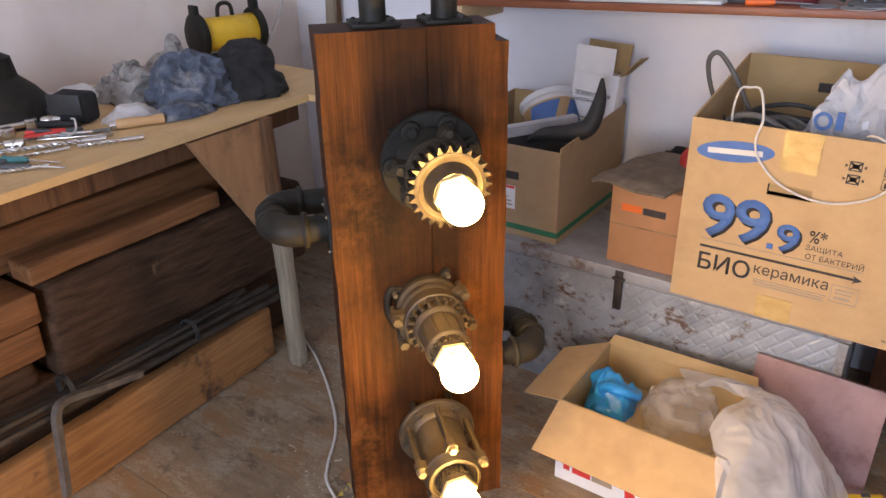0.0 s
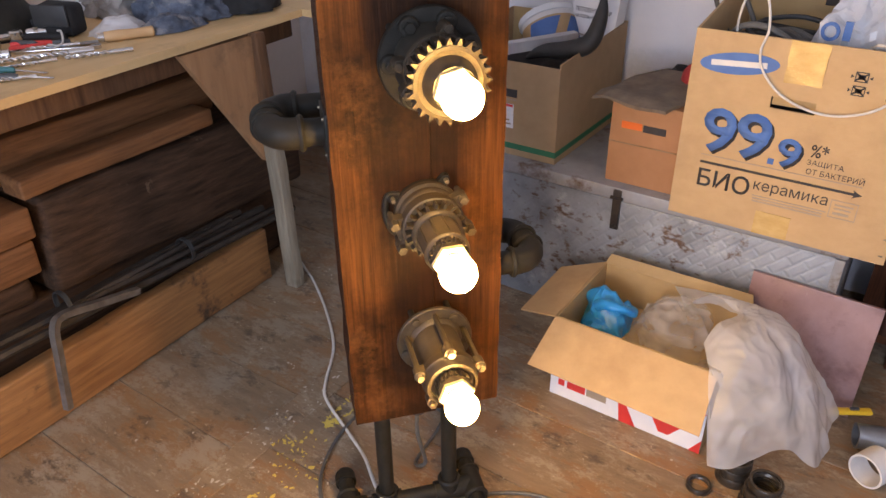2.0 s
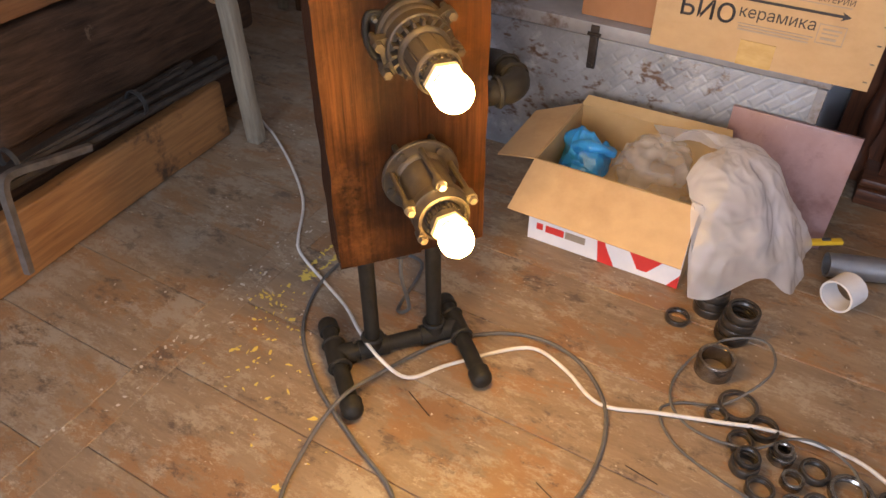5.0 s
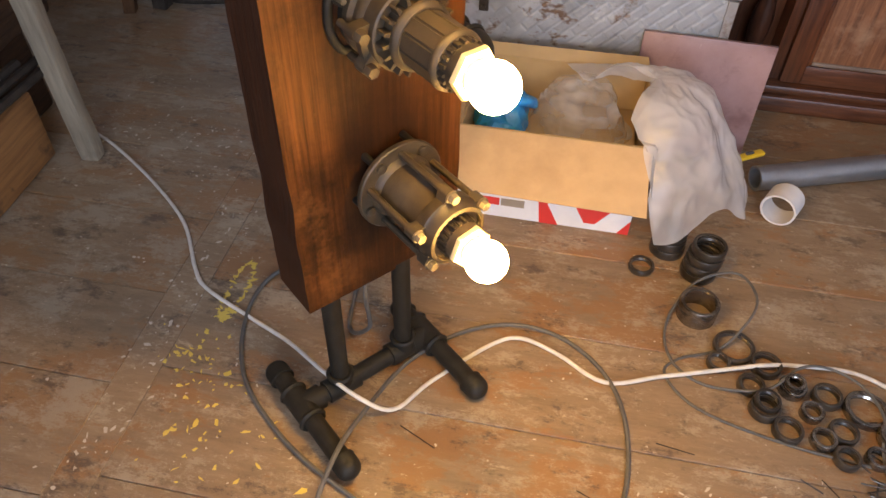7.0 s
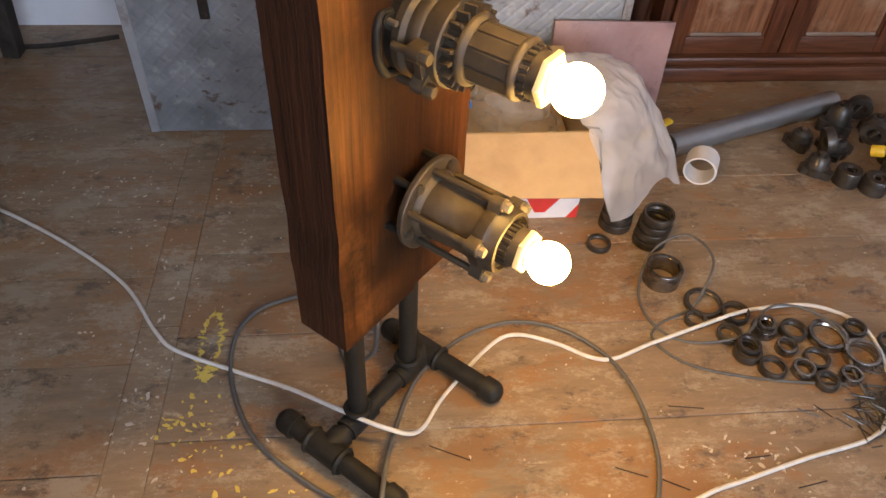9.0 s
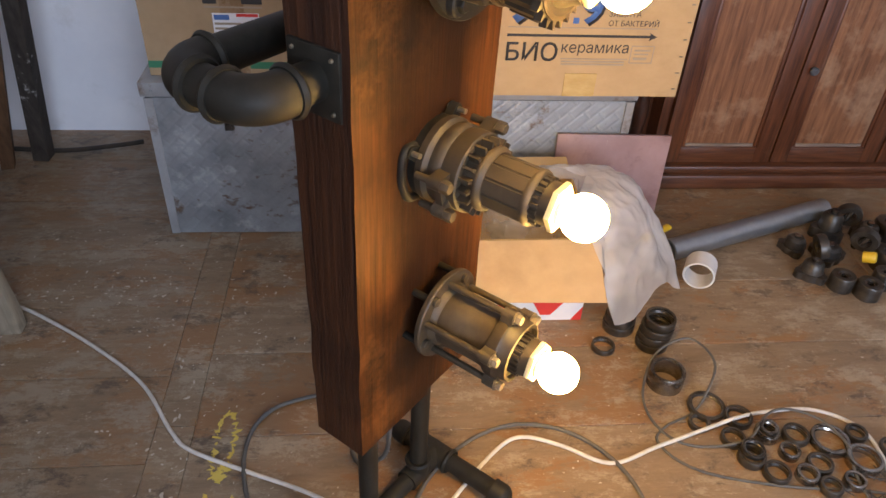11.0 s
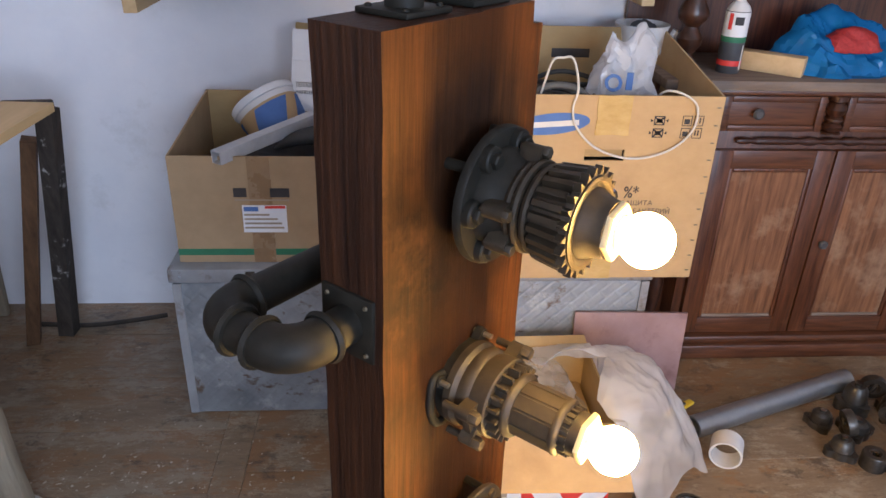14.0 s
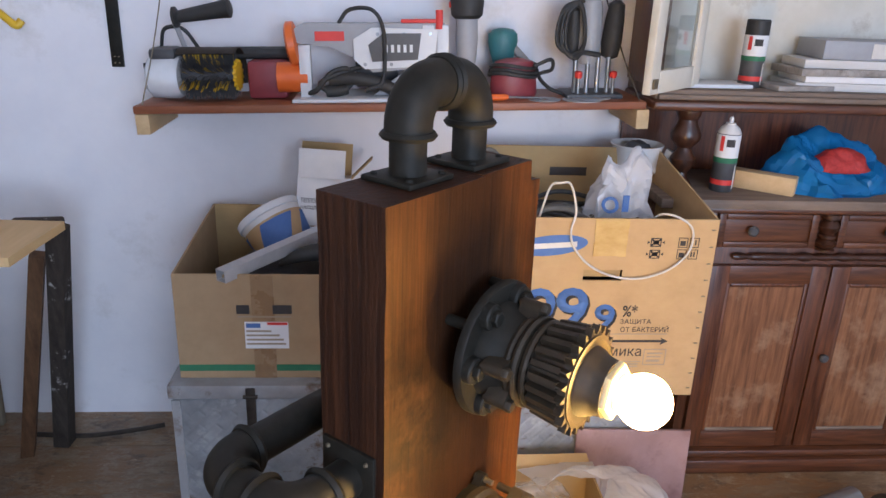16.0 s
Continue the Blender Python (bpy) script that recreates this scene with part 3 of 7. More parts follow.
def writing(text, size, mat, parent, m, name="lettering", squeeze=1.0, bold=0.0, depth=0.0006):
    """Words in the built-in font as a mesh, its foot at the pose m."""
    curve = bpy.data.curves.new(name, "FONT")
    curve.body, curve.size, curve.extrude, curve.offset = text, size, depth, bold
    curve.resolution_u = 3
    holder = bpy.data.objects.new(name, curve)
    scene.collection.objects.link(holder)
    me = bpy.data.meshes.new_from_object(holder.evaluated_get(bpy.context.evaluated_depsgraph_get()))
    bpy.data.objects.remove(holder)
    me.materials.clear()
    me.materials.append(mat)
    me.transform(m @ Matrix.Diagonal((squeeze, 1, 1, 1)))
    me.name = name
    ob = new(name, me)
    ob.parent = parent
    return ob


def fit_writing(text, x0, x1, z0, z1, y, mat, parent, name="lettering", bold=0.0, depth=0.0006):
    """Words that fill the span from x0 to x1 and z0 to z1 on an upright face at y."""
    ob = writing(text, 1.0, mat, parent, Matrix(), name, bold=bold, depth=0)
    co = np.array([v.co[:] for v in ob.data.vertices])
    lo, hi = co.min(0), co.max(0)
    sx, sz = (x1 - x0) / (hi[0] - lo[0]), (z1 - z0) / (hi[1] - lo[1])
    bm = bmesh.new()
    bm.from_mesh(ob.data)
    for v in bm.verts:
        v.co = Vector((x0 + (v.co.x - lo[0]) * sx, y, z0 + (v.co.y - lo[1]) * sz))
    if depth:
        made = bmesh.ops.extrude_face_region(bm, geom=list(bm.faces))["geom"]
        bmesh.ops.translate(bm, vec=(0, depth, 0), verts=[g for g in made if isinstance(g, bmesh.types.BMVert)])
        bmesh.ops.recalc_face_normals(bm, faces=bm.faces)
    bm.to_mesh(ob.data)
    bm.free()
    return ob


def patch(x0, x1, z0, z1, y, mat, parent, name, label="", depth=0.001):
    """A thin print, tape or sticker on an upright face at y."""
    return part(name, box(x0, x1, y - depth, y + depth * 0.2, z0, z1), mat, parent, label)


# ---- the room ----
X0, X1, Y0, Y1, H = -1.97, 2.6, -2.6, 2.6, 2.6


def wall(name, bm, label, paint=M_WALL):
    return solid(name, bm, paint, label, "wall", kind="structure")


def wall_with_opening(u0, u1, a0, a1, z0, z1):
    """Spans of a wall along one axis from u0 to u1 with one opening a0..a1, z0..z1."""
    return [(u0, a0, 0, H), (a1, u1, 0, H), (a0, a1, 0, z0), (a0, a1, z1, H)]


wall("wall_north", box(X0 - 0.15, X1 + 0.15, Y1, Y1 + 0.15, 0, H), "uneven whitewashed plaster wall behind the boxes")
wall("wall_west", box(X0 - 0.15, X0, Y0, Y1, 0, H), "whitewashed plaster wall behind the workbench, tinted with the bulbs' warm light", M_WALL_BULB_LIT)
bm = bmesh.new()
for u0, u1, z0, z1 in wall_with_opening(X0 - 0.15, X1 + 0.15, -0.20, 1.70, 0.90, 2.20):
    box(u0, u1, Y0 - 0.15, Y0, z0, z1, bm=bm)
wall("wall_south", bm, "whitewashed wall with a window opening")
wall("wall_east", box(X1, X1 + 0.15, Y0, Y1, 0, H), "plain whitewashed plaster wall")
solid("ceiling", box(X0 - 0.15, X1 + 0.15, Y0 - 0.15, Y1 + 0.15, H, H + 0.12), M_WALL, "plain whitewashed ceiling", "ceiling", kind="structure")
floor = solid("floor", box(X0 - 0.15, X1 + 0.15, Y0 - 0.15, Y1 + 0.15, -0.12, -0.026), M_SUB, "worn wooden plank floor with flaking red-brown paint", "floor", kind="structure")
for window_name, wx, wy, turn, half, z0, z1 in (("window_1", 0.75, Y0 - 0.08, 0, 0.95, 0.90, 2.20),):
    win = thing(window_name, "white-painted window frame in the wall", "window", pose(wx, wy, 0, 0, 0, turn), kind="structure")
    for a, b, c, d in ((-half, -half + 0.05, z0, z1), (half - 0.05, half, z0, z1), (-0.025, 0.025, z0 + 0.05, z1 - 0.05), (-half + 0.05, half - 0.05, z0, z0 + 0.05), (-half + 0.05, half - 0.05, z1 - 0.05, z1)):
        part("window_frame", box(a, b, -0.03, 0.03, c, d, 0.004), M_CREAM, win)


# ---- the lamp ----
LAMP = pose(-0.278, 0.976, 0, 0, 0, 48.8)
lamp = thing("floor_lamp", "scorched timber floor lamp with gear fittings on black pipe legs", "lamp", LAMP)


def timber(x0, x1, notch, seed, proud):
    """A rough upright timber with worn edges, its front at y = 0."""
    z0, z1 = 0.313, 1.254
    rough_edge = lambda x, z: x + 0.0034 * noise.noise(Vector((seed, z * 14, x * 9)))
    rise = [z0 + (z1 - z0) * i / 34 for i in range(35)]
    pts = [(rough_edge(x0, z) if not seed > 2 else x0, z) for z in rise]
    back = [(rough_edge(x1, z) if seed > 2 else x1, z) for z in rise[::-1]]
    if notch:
        back = [(x1 - 0.024, z1), (x1 - 0.022, z1 - 0.026)] + [p for p in back if p[1] < z1 - 0.027]
    bm = prism(pts + back, proud, -0.086, m=pose(0, 0, 0, 90, 0, 0))
    edges = [e for e in bm.edges if e.calc_face_angle(0) > 0.7]
    bmesh.ops.bevel(bm, geom=edges, offset=0.010, segments=4, affect="EDGES")
    for face in bm.faces:
        face.normal_update()
        face.material_index = 1 if abs(face.normal.x) > 0.75 or face.normal.z > 0.75 else 0
    return bm


part("timber", timber(0.001, 0.1665, False, 1.0, 0.008), M_BEAM, lamp, "dark orange-brown scorched pine timber with painted-in shade")
part("timber", timber(0.1685, 0.300, True, 3.0, 0.002), M_BEAM, lamp, "dark orange-brown scorched pine timber with painted-in shade and a notched corner")
for ob in lamp.children:
    ob.data.materials.append(M_EDGE)


def hex_head(bm, x, y, z, r, h):
    return lathe([(r, 0), (r, h * 0.8), (r * 0.85, h)], 6, bm, Matrix.Translation((x, y, z)))


def ring_of(count, radius, phase):
    return [(radius * math.cos(radians(phase + 360 * i / count)), radius * math.sin(radians(phase + 360 * i / count))) for i in range(count)]


def out_of_board(ob, x, z):
    """Turns a part built along its own z so that it stands out of the board's front."""
    ob.matrix_local = pose(x, 0, z, 90, 0, 0)
    return ob


def bulb_and_nut(x, z, nut_at, bulb_at, turn=0.0):
    nut = bmesh.new()
    ring_lathe([(0.0195, nut_at), (0.0325, nut_at), (0.0325, nut_at + 0.005), (0.031, nut_at + 0.0075), (0.0195, nut_at + 0.0075)], 6, nut, pose(0, 0, 0, 0, 0, turn))
    out_of_board(part("hex_nut", nut, M_NUT, lamp, "pale brass hexagonal nut"), x, z)
    out_of_board(part("lamp_holder", ring_lathe([(0.016, nut_at - 0.012), (0.0205, nut_at - 0.012), (0.0205, nut_at + 0.010), (0.0195, nut_at + 0.012), (0.016, nut_at + 0.012)], 24), M_NUT, lamp), x, z)
    r = 0.0290
    shape = [(0.0125, nut_at + 0.002), (0.0135, bulb_at - 0.028), (0.018, bulb_at - 0.0235)]
    shape += [(r * math.sin(radians(a)), bulb_at - r * math.cos(radians(a))) for a in range(48, 180, 11)]
    shape.append((0.001, bulb_at + r))
    out_of_board(part("bulb", lathe(shape, 32), M_BULB, lamp, "glowing round frosted bulb"), x, z)


def lug(at, angle, reach, width, z0, z1, hole=0.0):
    """A rounded ear that leaves the casting at an angle, its end boss at a reach from the axis."""
    pts = [(at, -width * 1.5), (reach, -width)]
    pts += [(reach + width * math.sin(radians(a)), -width * math.cos(radians(a))) for a in range(20, 180, 20)]
    pts += [(reach, width), (at, width * 1.5)]
    return prism(pts, z0, z1, m=pose(0, 0, 0, 0, 0, angle), bevel=0.0015)


def polar(angle, radius):
    return radius * math.cos(radians(angle)), radius * math.sin(radians(angle))


def lamp_top(x, z):
    bm = lathe([(0.079, 0.034), (0.082, 0.036), (0.082, 0.043), (0.080, 0.046)], 56)
    plate = out_of_board(part("flange", bm, M_BLACK, lamp, "round dark iron flange"), x, z)
    for angle in (20, 68, 122, 180, 236, 300):
        px, py = polar(angle, 0.064)
        part("boss", lathe([(0.0165, 0.045), (0.0155, 0.054), (0.0135, 0.056)], 20, m=Matrix.Translation((px, py, 0))), M_BLACK, plate)
        part("bolt", hex_head(bmesh.new(), px, py, 0.056, 0.0095, 0.007), M_BLACK, plate)
        part("rib", box(0.040, 0.056, -0.006, 0.006, 0.045, 0.058, 0.002, m=pose(0, 0, 0, 0, 0, angle)), M_BLACK, plate)
    for angle in (58, 140, 262):
        px, py = polar(angle, 0.072)
        out_of_board(part("stud", rod((px, py, -0.002), (px, py, 0.037), 0.0065, seg=12), M_BLACK, lamp), x, z)
    cover = lathe([(0.060, 0.044), (0.059, 0.056), (0.053, 0.064), (0.049, 0.076), (0.0475, 0.084), (0.0475, 0.116)], 44)
    out_of_board(part("cover", cover, M_BLACK, lamp), x, z)
    for angle in (75, 172, 216, 308):
        out_of_board(part("lug", lug(0.040, angle, 0.0585, 0.009, 0.062, 0.088), M_GEAR, lamp), x, z)
        px, py = polar(angle, 0.0605)
        out_of_board(part("bolt", hex_head(lathe([(0.0045, 0.058), (0.0045, 0.062)], 10, m=Matrix.Translation((px, py, 0))), px, py, 0.088, 0.0075, 0.007), M_GEAR, lamp), x, z)
    for at, r in ((0.082, 0.0500), (0.0925, 0.0530), (0.104, 0.0510)):
        out_of_board(part("collar", ring_lathe([(0.044, at - 0.004), (r, at - 0.004), (r + 0.0015, at), (r, at + 0.004), (0.044, at + 0.004)], 44), M_GEAR, lamp), x, z)
    gear = gear_bm(0.0515, 0.0600, 24, 0.112, 0.149, top=0.60, taper=0.93, foot=0.72)
    out_of_board(part("gear", gear, M_GEAR, lamp, "toothed gear wheel in bronze paint", sharp=25), x, z)
    rim = gear_bm(0.0535, 0.0625, 24, 0.149, 0.158, top=0.16, foot=0.62)
    out_of_board(part("tooth_rim", rim, M_GEAR, lamp, "pointed teeth worn to bare bronze", sharp=25), x, z)
    dish = ring_lathe([(0.030, 0.1582), (0.0525, 0.1582), (0.0525, 0.1600), (0.0475, 0.1608), (0.0440, 0.1588), (0.030, 0.1588)], 44)
    out_of_board(part("dish", dish, M_GEAR, lamp), x, z)
    hub = lathe([(0.0400, 0.1585), (0.0385, 0.164), (0.0345, 0.171), (0.0325, 0.178), (0.0315, 0.1855), (0.025, 0.1858)], 40)
    out_of_board(part("hub", hub, M_GEAR, lamp), x, z)
    bulb_and_nut(x, z, 0.186, 0.222, 13)


def lamp_middle(x, z):
    out_of_board(part("flange", lathe([(0.054, 0.003), (0.056, 0.005), (0.056, 0.020), (0.054, 0.022)], 44), M_BLACK, lamp, "round dark iron flange"), x, z)
    outline = smooth_path([(-0.044, 0.034, 0.010), (-0.064, 0.034, 0.010), (-0.070, 0.012, 0.010), (-0.068, -0.014, 0.010), (-0.056, -0.038, 0.010), (-0.038, -0.044, 0.010)], 6)
    out_of_board(part("slotted_ear", sweep(outline, 0.0058, 10), M_BLACK, lamp, "bent slotted ear"), x, z)
    for angle in (58, 152, 330):
        px, py = polar(angle, 0.066)
        out_of_board(part("stud", rod((px, py, 0.0), (px, py, 0.030), 0.0038, seg=10), M_BOLT, lamp, "bright threaded stud"), x, z)
        out_of_board(part("lug", lug(0.045, angle, 0.066, 0.008, 0.006, 0.018), M_BLACK, lamp), x, z)
    cover = lathe([(0.058, 0.020), (0.0585, 0.030), (0.054, 0.036), (0.0555, 0.042), (0.0555, 0.050), (0.0525, 0.054), (0.0540, 0.060), (0.0540, 0.078), (0.0515, 0.080), (0.0425, 0.080), (0.0425, 0.072)], 48)
    out_of_board(part("cover", cover, M_BRONZE, lamp), x, z)
    for angle in (40, 172, 214, 345):
        out_of_board(part("lug", lug(0.044, angle, 0.0655, 0.0095, 0.052, 0.070), M_BRONZE, lamp), x, z)
        px, py = polar(angle, 0.0665)
        out_of_board(part("bolt", hex_head(rod((px, py, 0.030), (px, py, 0.072), 0.0052, seg=10), px, py, 0.070, 0.0088, 0.012), M_BRONZE, lamp, "worn bronze-painted bolt"), x, z)
    out_of_board(part("web", prism([(-0.066, 0.008), (-0.050, 0.020), (-0.045, -0.030), (-0.055, -0.036)], 0.056, 0.066, bevel=0.002), M_BRONZE, lamp), x, z)
    clutch = gear_bm(0.0395, 0.0515, 20, 0.073, 0.096, top=0.42, taper=0.98, foot=0.50)
    out_of_board(part("gear", clutch, M_BRONZE, lamp, "small toothed clutch gear in bronze paint", sharp=25), x, z)
    lip = ring_lathe([(0.030, 0.0955), (0.0425, 0.0955), (0.0435, 0.098), (0.0425, 0.102), (0.038, 0.106), (0.030, 0.106)], 40)
    out_of_board(part("collar", lip, M_BRONZE, lamp), x, z)
    sleeve = gear_bm(0.0345, 0.0362, 11, 0.104, 0.160, top=0.88, foot=0.92)
    out_of_board(part("ribbed_sleeve", sleeve, M_BRONZE, lamp, sharp=20), x, z)
    out_of_board(part("collar", lathe([(0.0362, 0.160), (0.0372, 0.163), (0.0362, 0.167), (0.0325, 0.170)], 36), M_BRONZE, lamp), x, z)
    out_of_board(part("spline", gear_bm(0.0285, 0.0320, 20, 0.168, 0.180, top=0.6), M_GEAR, lamp, sharp=20), x, z)
    out_of_board(part("neck", lathe([(0.0285, 0.179), (0.0280, 0.192)], 32), M_GEAR, lamp), x, z)
    bulb_and_nut(x, z, 0.192, 0.229, 0)


def lamp_low(x, z):
    plate = lathe([(0.0700, 0.034), (0.072, 0.036), (0.072, 0.042), (0.070, 0.044)], 52)
    plate = out_of_board(part("flange", plate, M_BRONZE, lamp, "round bronze-painted flange"), x, z)
    for px, py in ring_of(5, 0.060, 54):
        part("bolt", lathe([(0.0075, 0), (0.0075, 0.005), (0.0045, 0.006)], 14, m=Matrix.Translation((px, py, 0.044))), M_BRONZE, plate)
    for angle in (60, 128, 200, 320):
        px, py = polar(angle, 0.062)
        out_of_board(part("stud", rod((px, py, -0.002), (px, py, 0.035), 0.0058, seg=12), M_BLACK, lamp), x, z)
    body = lathe([(0.052, 0.043), (0.049, 0.050), (0.0445, 0.053), (0.0445, 0.090), (0.0435, 0.0915), (0.0435, 0.122), (0.0455, 0.134), (0.0455, 0.142)], 44)
    out_of_board(part("cylinder", body, M_BRONZE, lamp), x, z)
    for angle in (90, 162, 234, 306, 18):
        px, py = polar(angle, 0.0575)
        out_of_board(part("tie_rod", rod((px, py, 0.042), (px, py, 0.158), 0.0052, seg=12), M_BRONZE, lamp), x, z)
        out_of_board(part("lug", lug(0.040, angle, 0.0575, 0.0092, 0.138, 0.157), M_BRONZE, lamp), x, z)
        out_of_board(part("bolt", hex_head(lathe([(0.0098, 0.157), (0.0098, 0.1595)], 18, m=Matrix.Translation((px, py, 0))), px, py, 0.1595, 0.0078, 0.0085), M_BOLT, lamp, "worn steel bolt"), x, z)
    out_of_board(part("head", lathe([(0.0500, 0.138), (0.0510, 0.140), (0.0510, 0.155), (0.0480, 0.158), (0.0465, 0.170), (0.0455, 0.174), (0.0400, 0.175), (0.0390, 0.168), (0.030, 0.168)], 44), M_GEAR, lamp), x, z)
    out_of_board(part("spline", gear_bm(0.0285, 0.0320, 22, 0.167, 0.184, top=0.6), M_GEAR, lamp, sharp=20), x, z)
    out_of_board(part("neck", lathe([(0.0285, 0.183), (0.0280, 0.197)], 32), M_BRONZE, lamp), x, z)
    bulb_and_nut(x, z, 0.197, 0.234, 10)


lamp_top(0.163, 1.055)
lamp_middle(0.155, 0.786)
lamp_low(0.160, 0.523)


def bead(at, way, r, width=0.010):
    """The raised band at the mouth of a pipe elbow."""
    turn = Vector(way).to_track_quat("Z", "Y").to_matrix().to_4x4()
    return ring_lathe([(r - 0.006, -width / 2), (r - 0.001, -width / 2), (r + 0.002, 0), (r - 0.001, width / 2), (r - 0.006, width / 2)], 28, m=Matrix.Translation(at) @ turn)


def pipe(name, path, r, parent, seg=24, label=""):
    return part(name, sweep(path, r, seg), M_BLACK, parent, label)


# carrying handle on top
for px in (0.0955, 0.2075):
    plate = part("flange", box(px - 0.037, px + 0.037, 0.010, 0.080, 1.2545, 1.261, 0.002), M_BLACK, lamp, "square black pipe flange")
    for dx, dy in ((-0.027, -0.025), (0.027, -0.025), (-0.027, 0.025), (0.027, 0.025)):
        part("screw", lathe([(0.004, 0), (0.004, 0.0015), (0.0025, 0.003)], 12, m=Matrix.Translation((px + dx, 0.045 + dy, 1.261))), M_BLACK, plate)
    pipe("pipe", [(px, 0.045, 1.260), (px, 0.045, 1.315)], 0.0205, lamp)
    part("collar", bead((px, 0.045, 1.303), (0, 0, 1), 0.0295, 0.008), M_BLACK, lamp)
RISE = 1.313
left_arc = arc((0.0955 + 0.040, 0.045, RISE), (1, 0, 0), (0, 0, 1), 0.040, 180, 90, 10)
right_arc = arc((0.2075 - 0.040, 0.045, RISE), (1, 0, 0), (0, 0, 1), 0.040, 90, 0, 10)
pipe("elbow", [(0.0955, 0.045, 1.302)] + left_arc + [(0.148, 0.045, RISE + 0.040)], 0.0262, lamp, label="black cast pipe elbow")
pipe("elbow", [(0.155, 0.045, RISE + 0.040)] + right_arc + [(0.2075, 0.045, 1.302)], 0.0262, lamp, label="black cast pipe elbow")
pipe("pipe", [(0.146, 0.045, RISE + 0.040), (0.157, 0.045, RISE + 0.040)], 0.0235, lamp)
for at in (0.147, 0.1565):
    part("collar", bead((at, 0.045, RISE + 0.040), (1, 0, 0), 0.0290, 0.007), M_BLACK, lamp)


def side_handle(face, out, z):
    """Pipe handle that leaves the edge of the board and bends round behind it."""
    s = 1 if out > 0 else -1
    far = face + out
    front, rear, r = 0.043, 0.170, 0.040
    plate = part("flange", box(face - 0.002 * s if s > 0 else face - 0.006, face + 0.006 if s > 0 else face + 0.002, 0.004, 0.082, z - 0.041, z + 0.041, 0.002), M_BLACK, lamp, "square black pipe flange")
    for dy, dz in ((-0.029, -0.031), (0.029, -0.031), (-0.029, 0.031), (0.029, 0.031)):
        part("screw", rod((face + 0.005 * s, front + dy, z + dz), (face + 0.009 * s, front + dy, z + dz), 0.0032, 0.002, 10), M_BOLT, plate, "bright screw head")
    pipe("pipe", [(face, front, z), (far - r * s, front, z)], 0.0235, lamp)
    first = arc((far - r * s, front + r, z), (s, 0, 0), (0, 1, 0), r, -90, 0, 10)
    second = arc((far - r * s, rear - r, z), (s, 0, 0), (0, 1, 0), r, 0, 90, 10)
    pipe("elbow", [(far - r * s - 0.012 * s, front, z)] + first + [(far, front + r + 0.008, z)], 0.0268, lamp, label="black cast pipe elbow")
    pipe("elbow", [(far, rear - r - 0.008, z)] + second + [(far - r * s - 0.012 * s, rear, z)], 0.0268, lamp, label="black cast pipe elbow")
    pipe("pipe", [(far, front + r, z), (far, rear - r, z)], 0.0240, lamp)
    part("collar", bead((far - r * s - 0.010 * s, front, z), (1, 0, 0), 0.0300), M_BLACK, lamp)
    part("collar", bead((far, front + r + 0.004, z), (0, 1, 0), 0.0300), M_BLACK, lamp)
    part("collar", bead((far, rear - r - 0.004, z), (0, 1, 0), 0.0300), M_BLACK, lamp)
    part("collar", bead((far - r * s - 0.010 * s, rear, z), (1, 0, 0), 0.0300), M_BLACK, lamp)
    end = 0.148
    back = arc((end + r * s, rear - r, z), (-s, 0, 0), (0, 1, 0), r, 90, 0, 8)
    pipe("pipe", [(far - r * s, rear, z)] + back + [(end, 0.084, z)], 0.0235, lamp)


side_handle(0.003, -0.092, 0.927)
side_handle(0.296, 0.092, 0.617)

# pipe legs
ZF, YC = 0.0265, 0.032
for px in (0.058, 0.203):
    pipe("post", [(px, YC, ZF), (px, YC, 0.314)], 0.0172, lamp)
    pipe("tee", [(px, YC, ZF), (px, YC, ZF + 0.038)], 0.0225, lamp)
    part("collar", bead((px, YC, ZF + 0.036), (0, 0, 1), 0.0245), M_BLACK, lamp)
pipe("cross_pipe", [(-0.027, YC, ZF), (0.259, YC, ZF)], 0.0175, lamp)
for px in (0.058, 0.203):
    pipe("tee", [(px - 0.034, YC, ZF), (px + 0.034, YC, ZF)], 0.0228, lamp)
for px, y0, y1 in ((-0.027, -0.122, 0.126), (0.259, -0.128, 0.116)):
    pipe("foot_pipe", [(px, y0, ZF), (px, y1, ZF)], 0.0185, lamp)
    pipe("tee", [(px, YC - 0.036, ZF), (px, YC + 0.036, ZF)], 0.0240, lamp)
    s = 1 if px < 0.1 else -1
    pipe("tee", [(px, YC, ZF), (px + 0.040 * s, YC, ZF)], 0.0238, lamp)
    for ye, d in ((y0, -1), (y1, 1)):
        cap = [(0.0238, 0), (0.0245, 0.003), (0.0235, 0.006), (0.0235, 0.022)] + [(0.0235 * math.cos(radians(a)), 0.022 + 0.020 * math.sin(radians(a))) for a in (20, 40, 60, 78)]
        turn = Vector((0, d, 0)).to_track_quat("Z", "Y").to_matrix().to_4x4()
        part("end_cap", lathe(cap, 24, m=Matrix.Translation((px, ye - d * 0.018, ZF)) @ turn), M_BLACK, lamp)
    for yb in (YC - 0.036, YC + 0.036):
        part("collar", bead((px, yb, ZF), (0, 1, 0), 0.0255), M_BLACK, lamp)
part("cable_gland", lathe([(0.012, 0.268), (0.017, 0.272), (0.018, 0.29), (0.016, 0.292), (0.019, 0.296), (0.019, 0.314)], 20, m=Matrix.Translation((0.137, 0.046, 0))), M_RUBBER, lamp, "black cable gland")


def lamp_world(x, y, z):
    return tuple(LAMP @ Vector((x, y, z)))


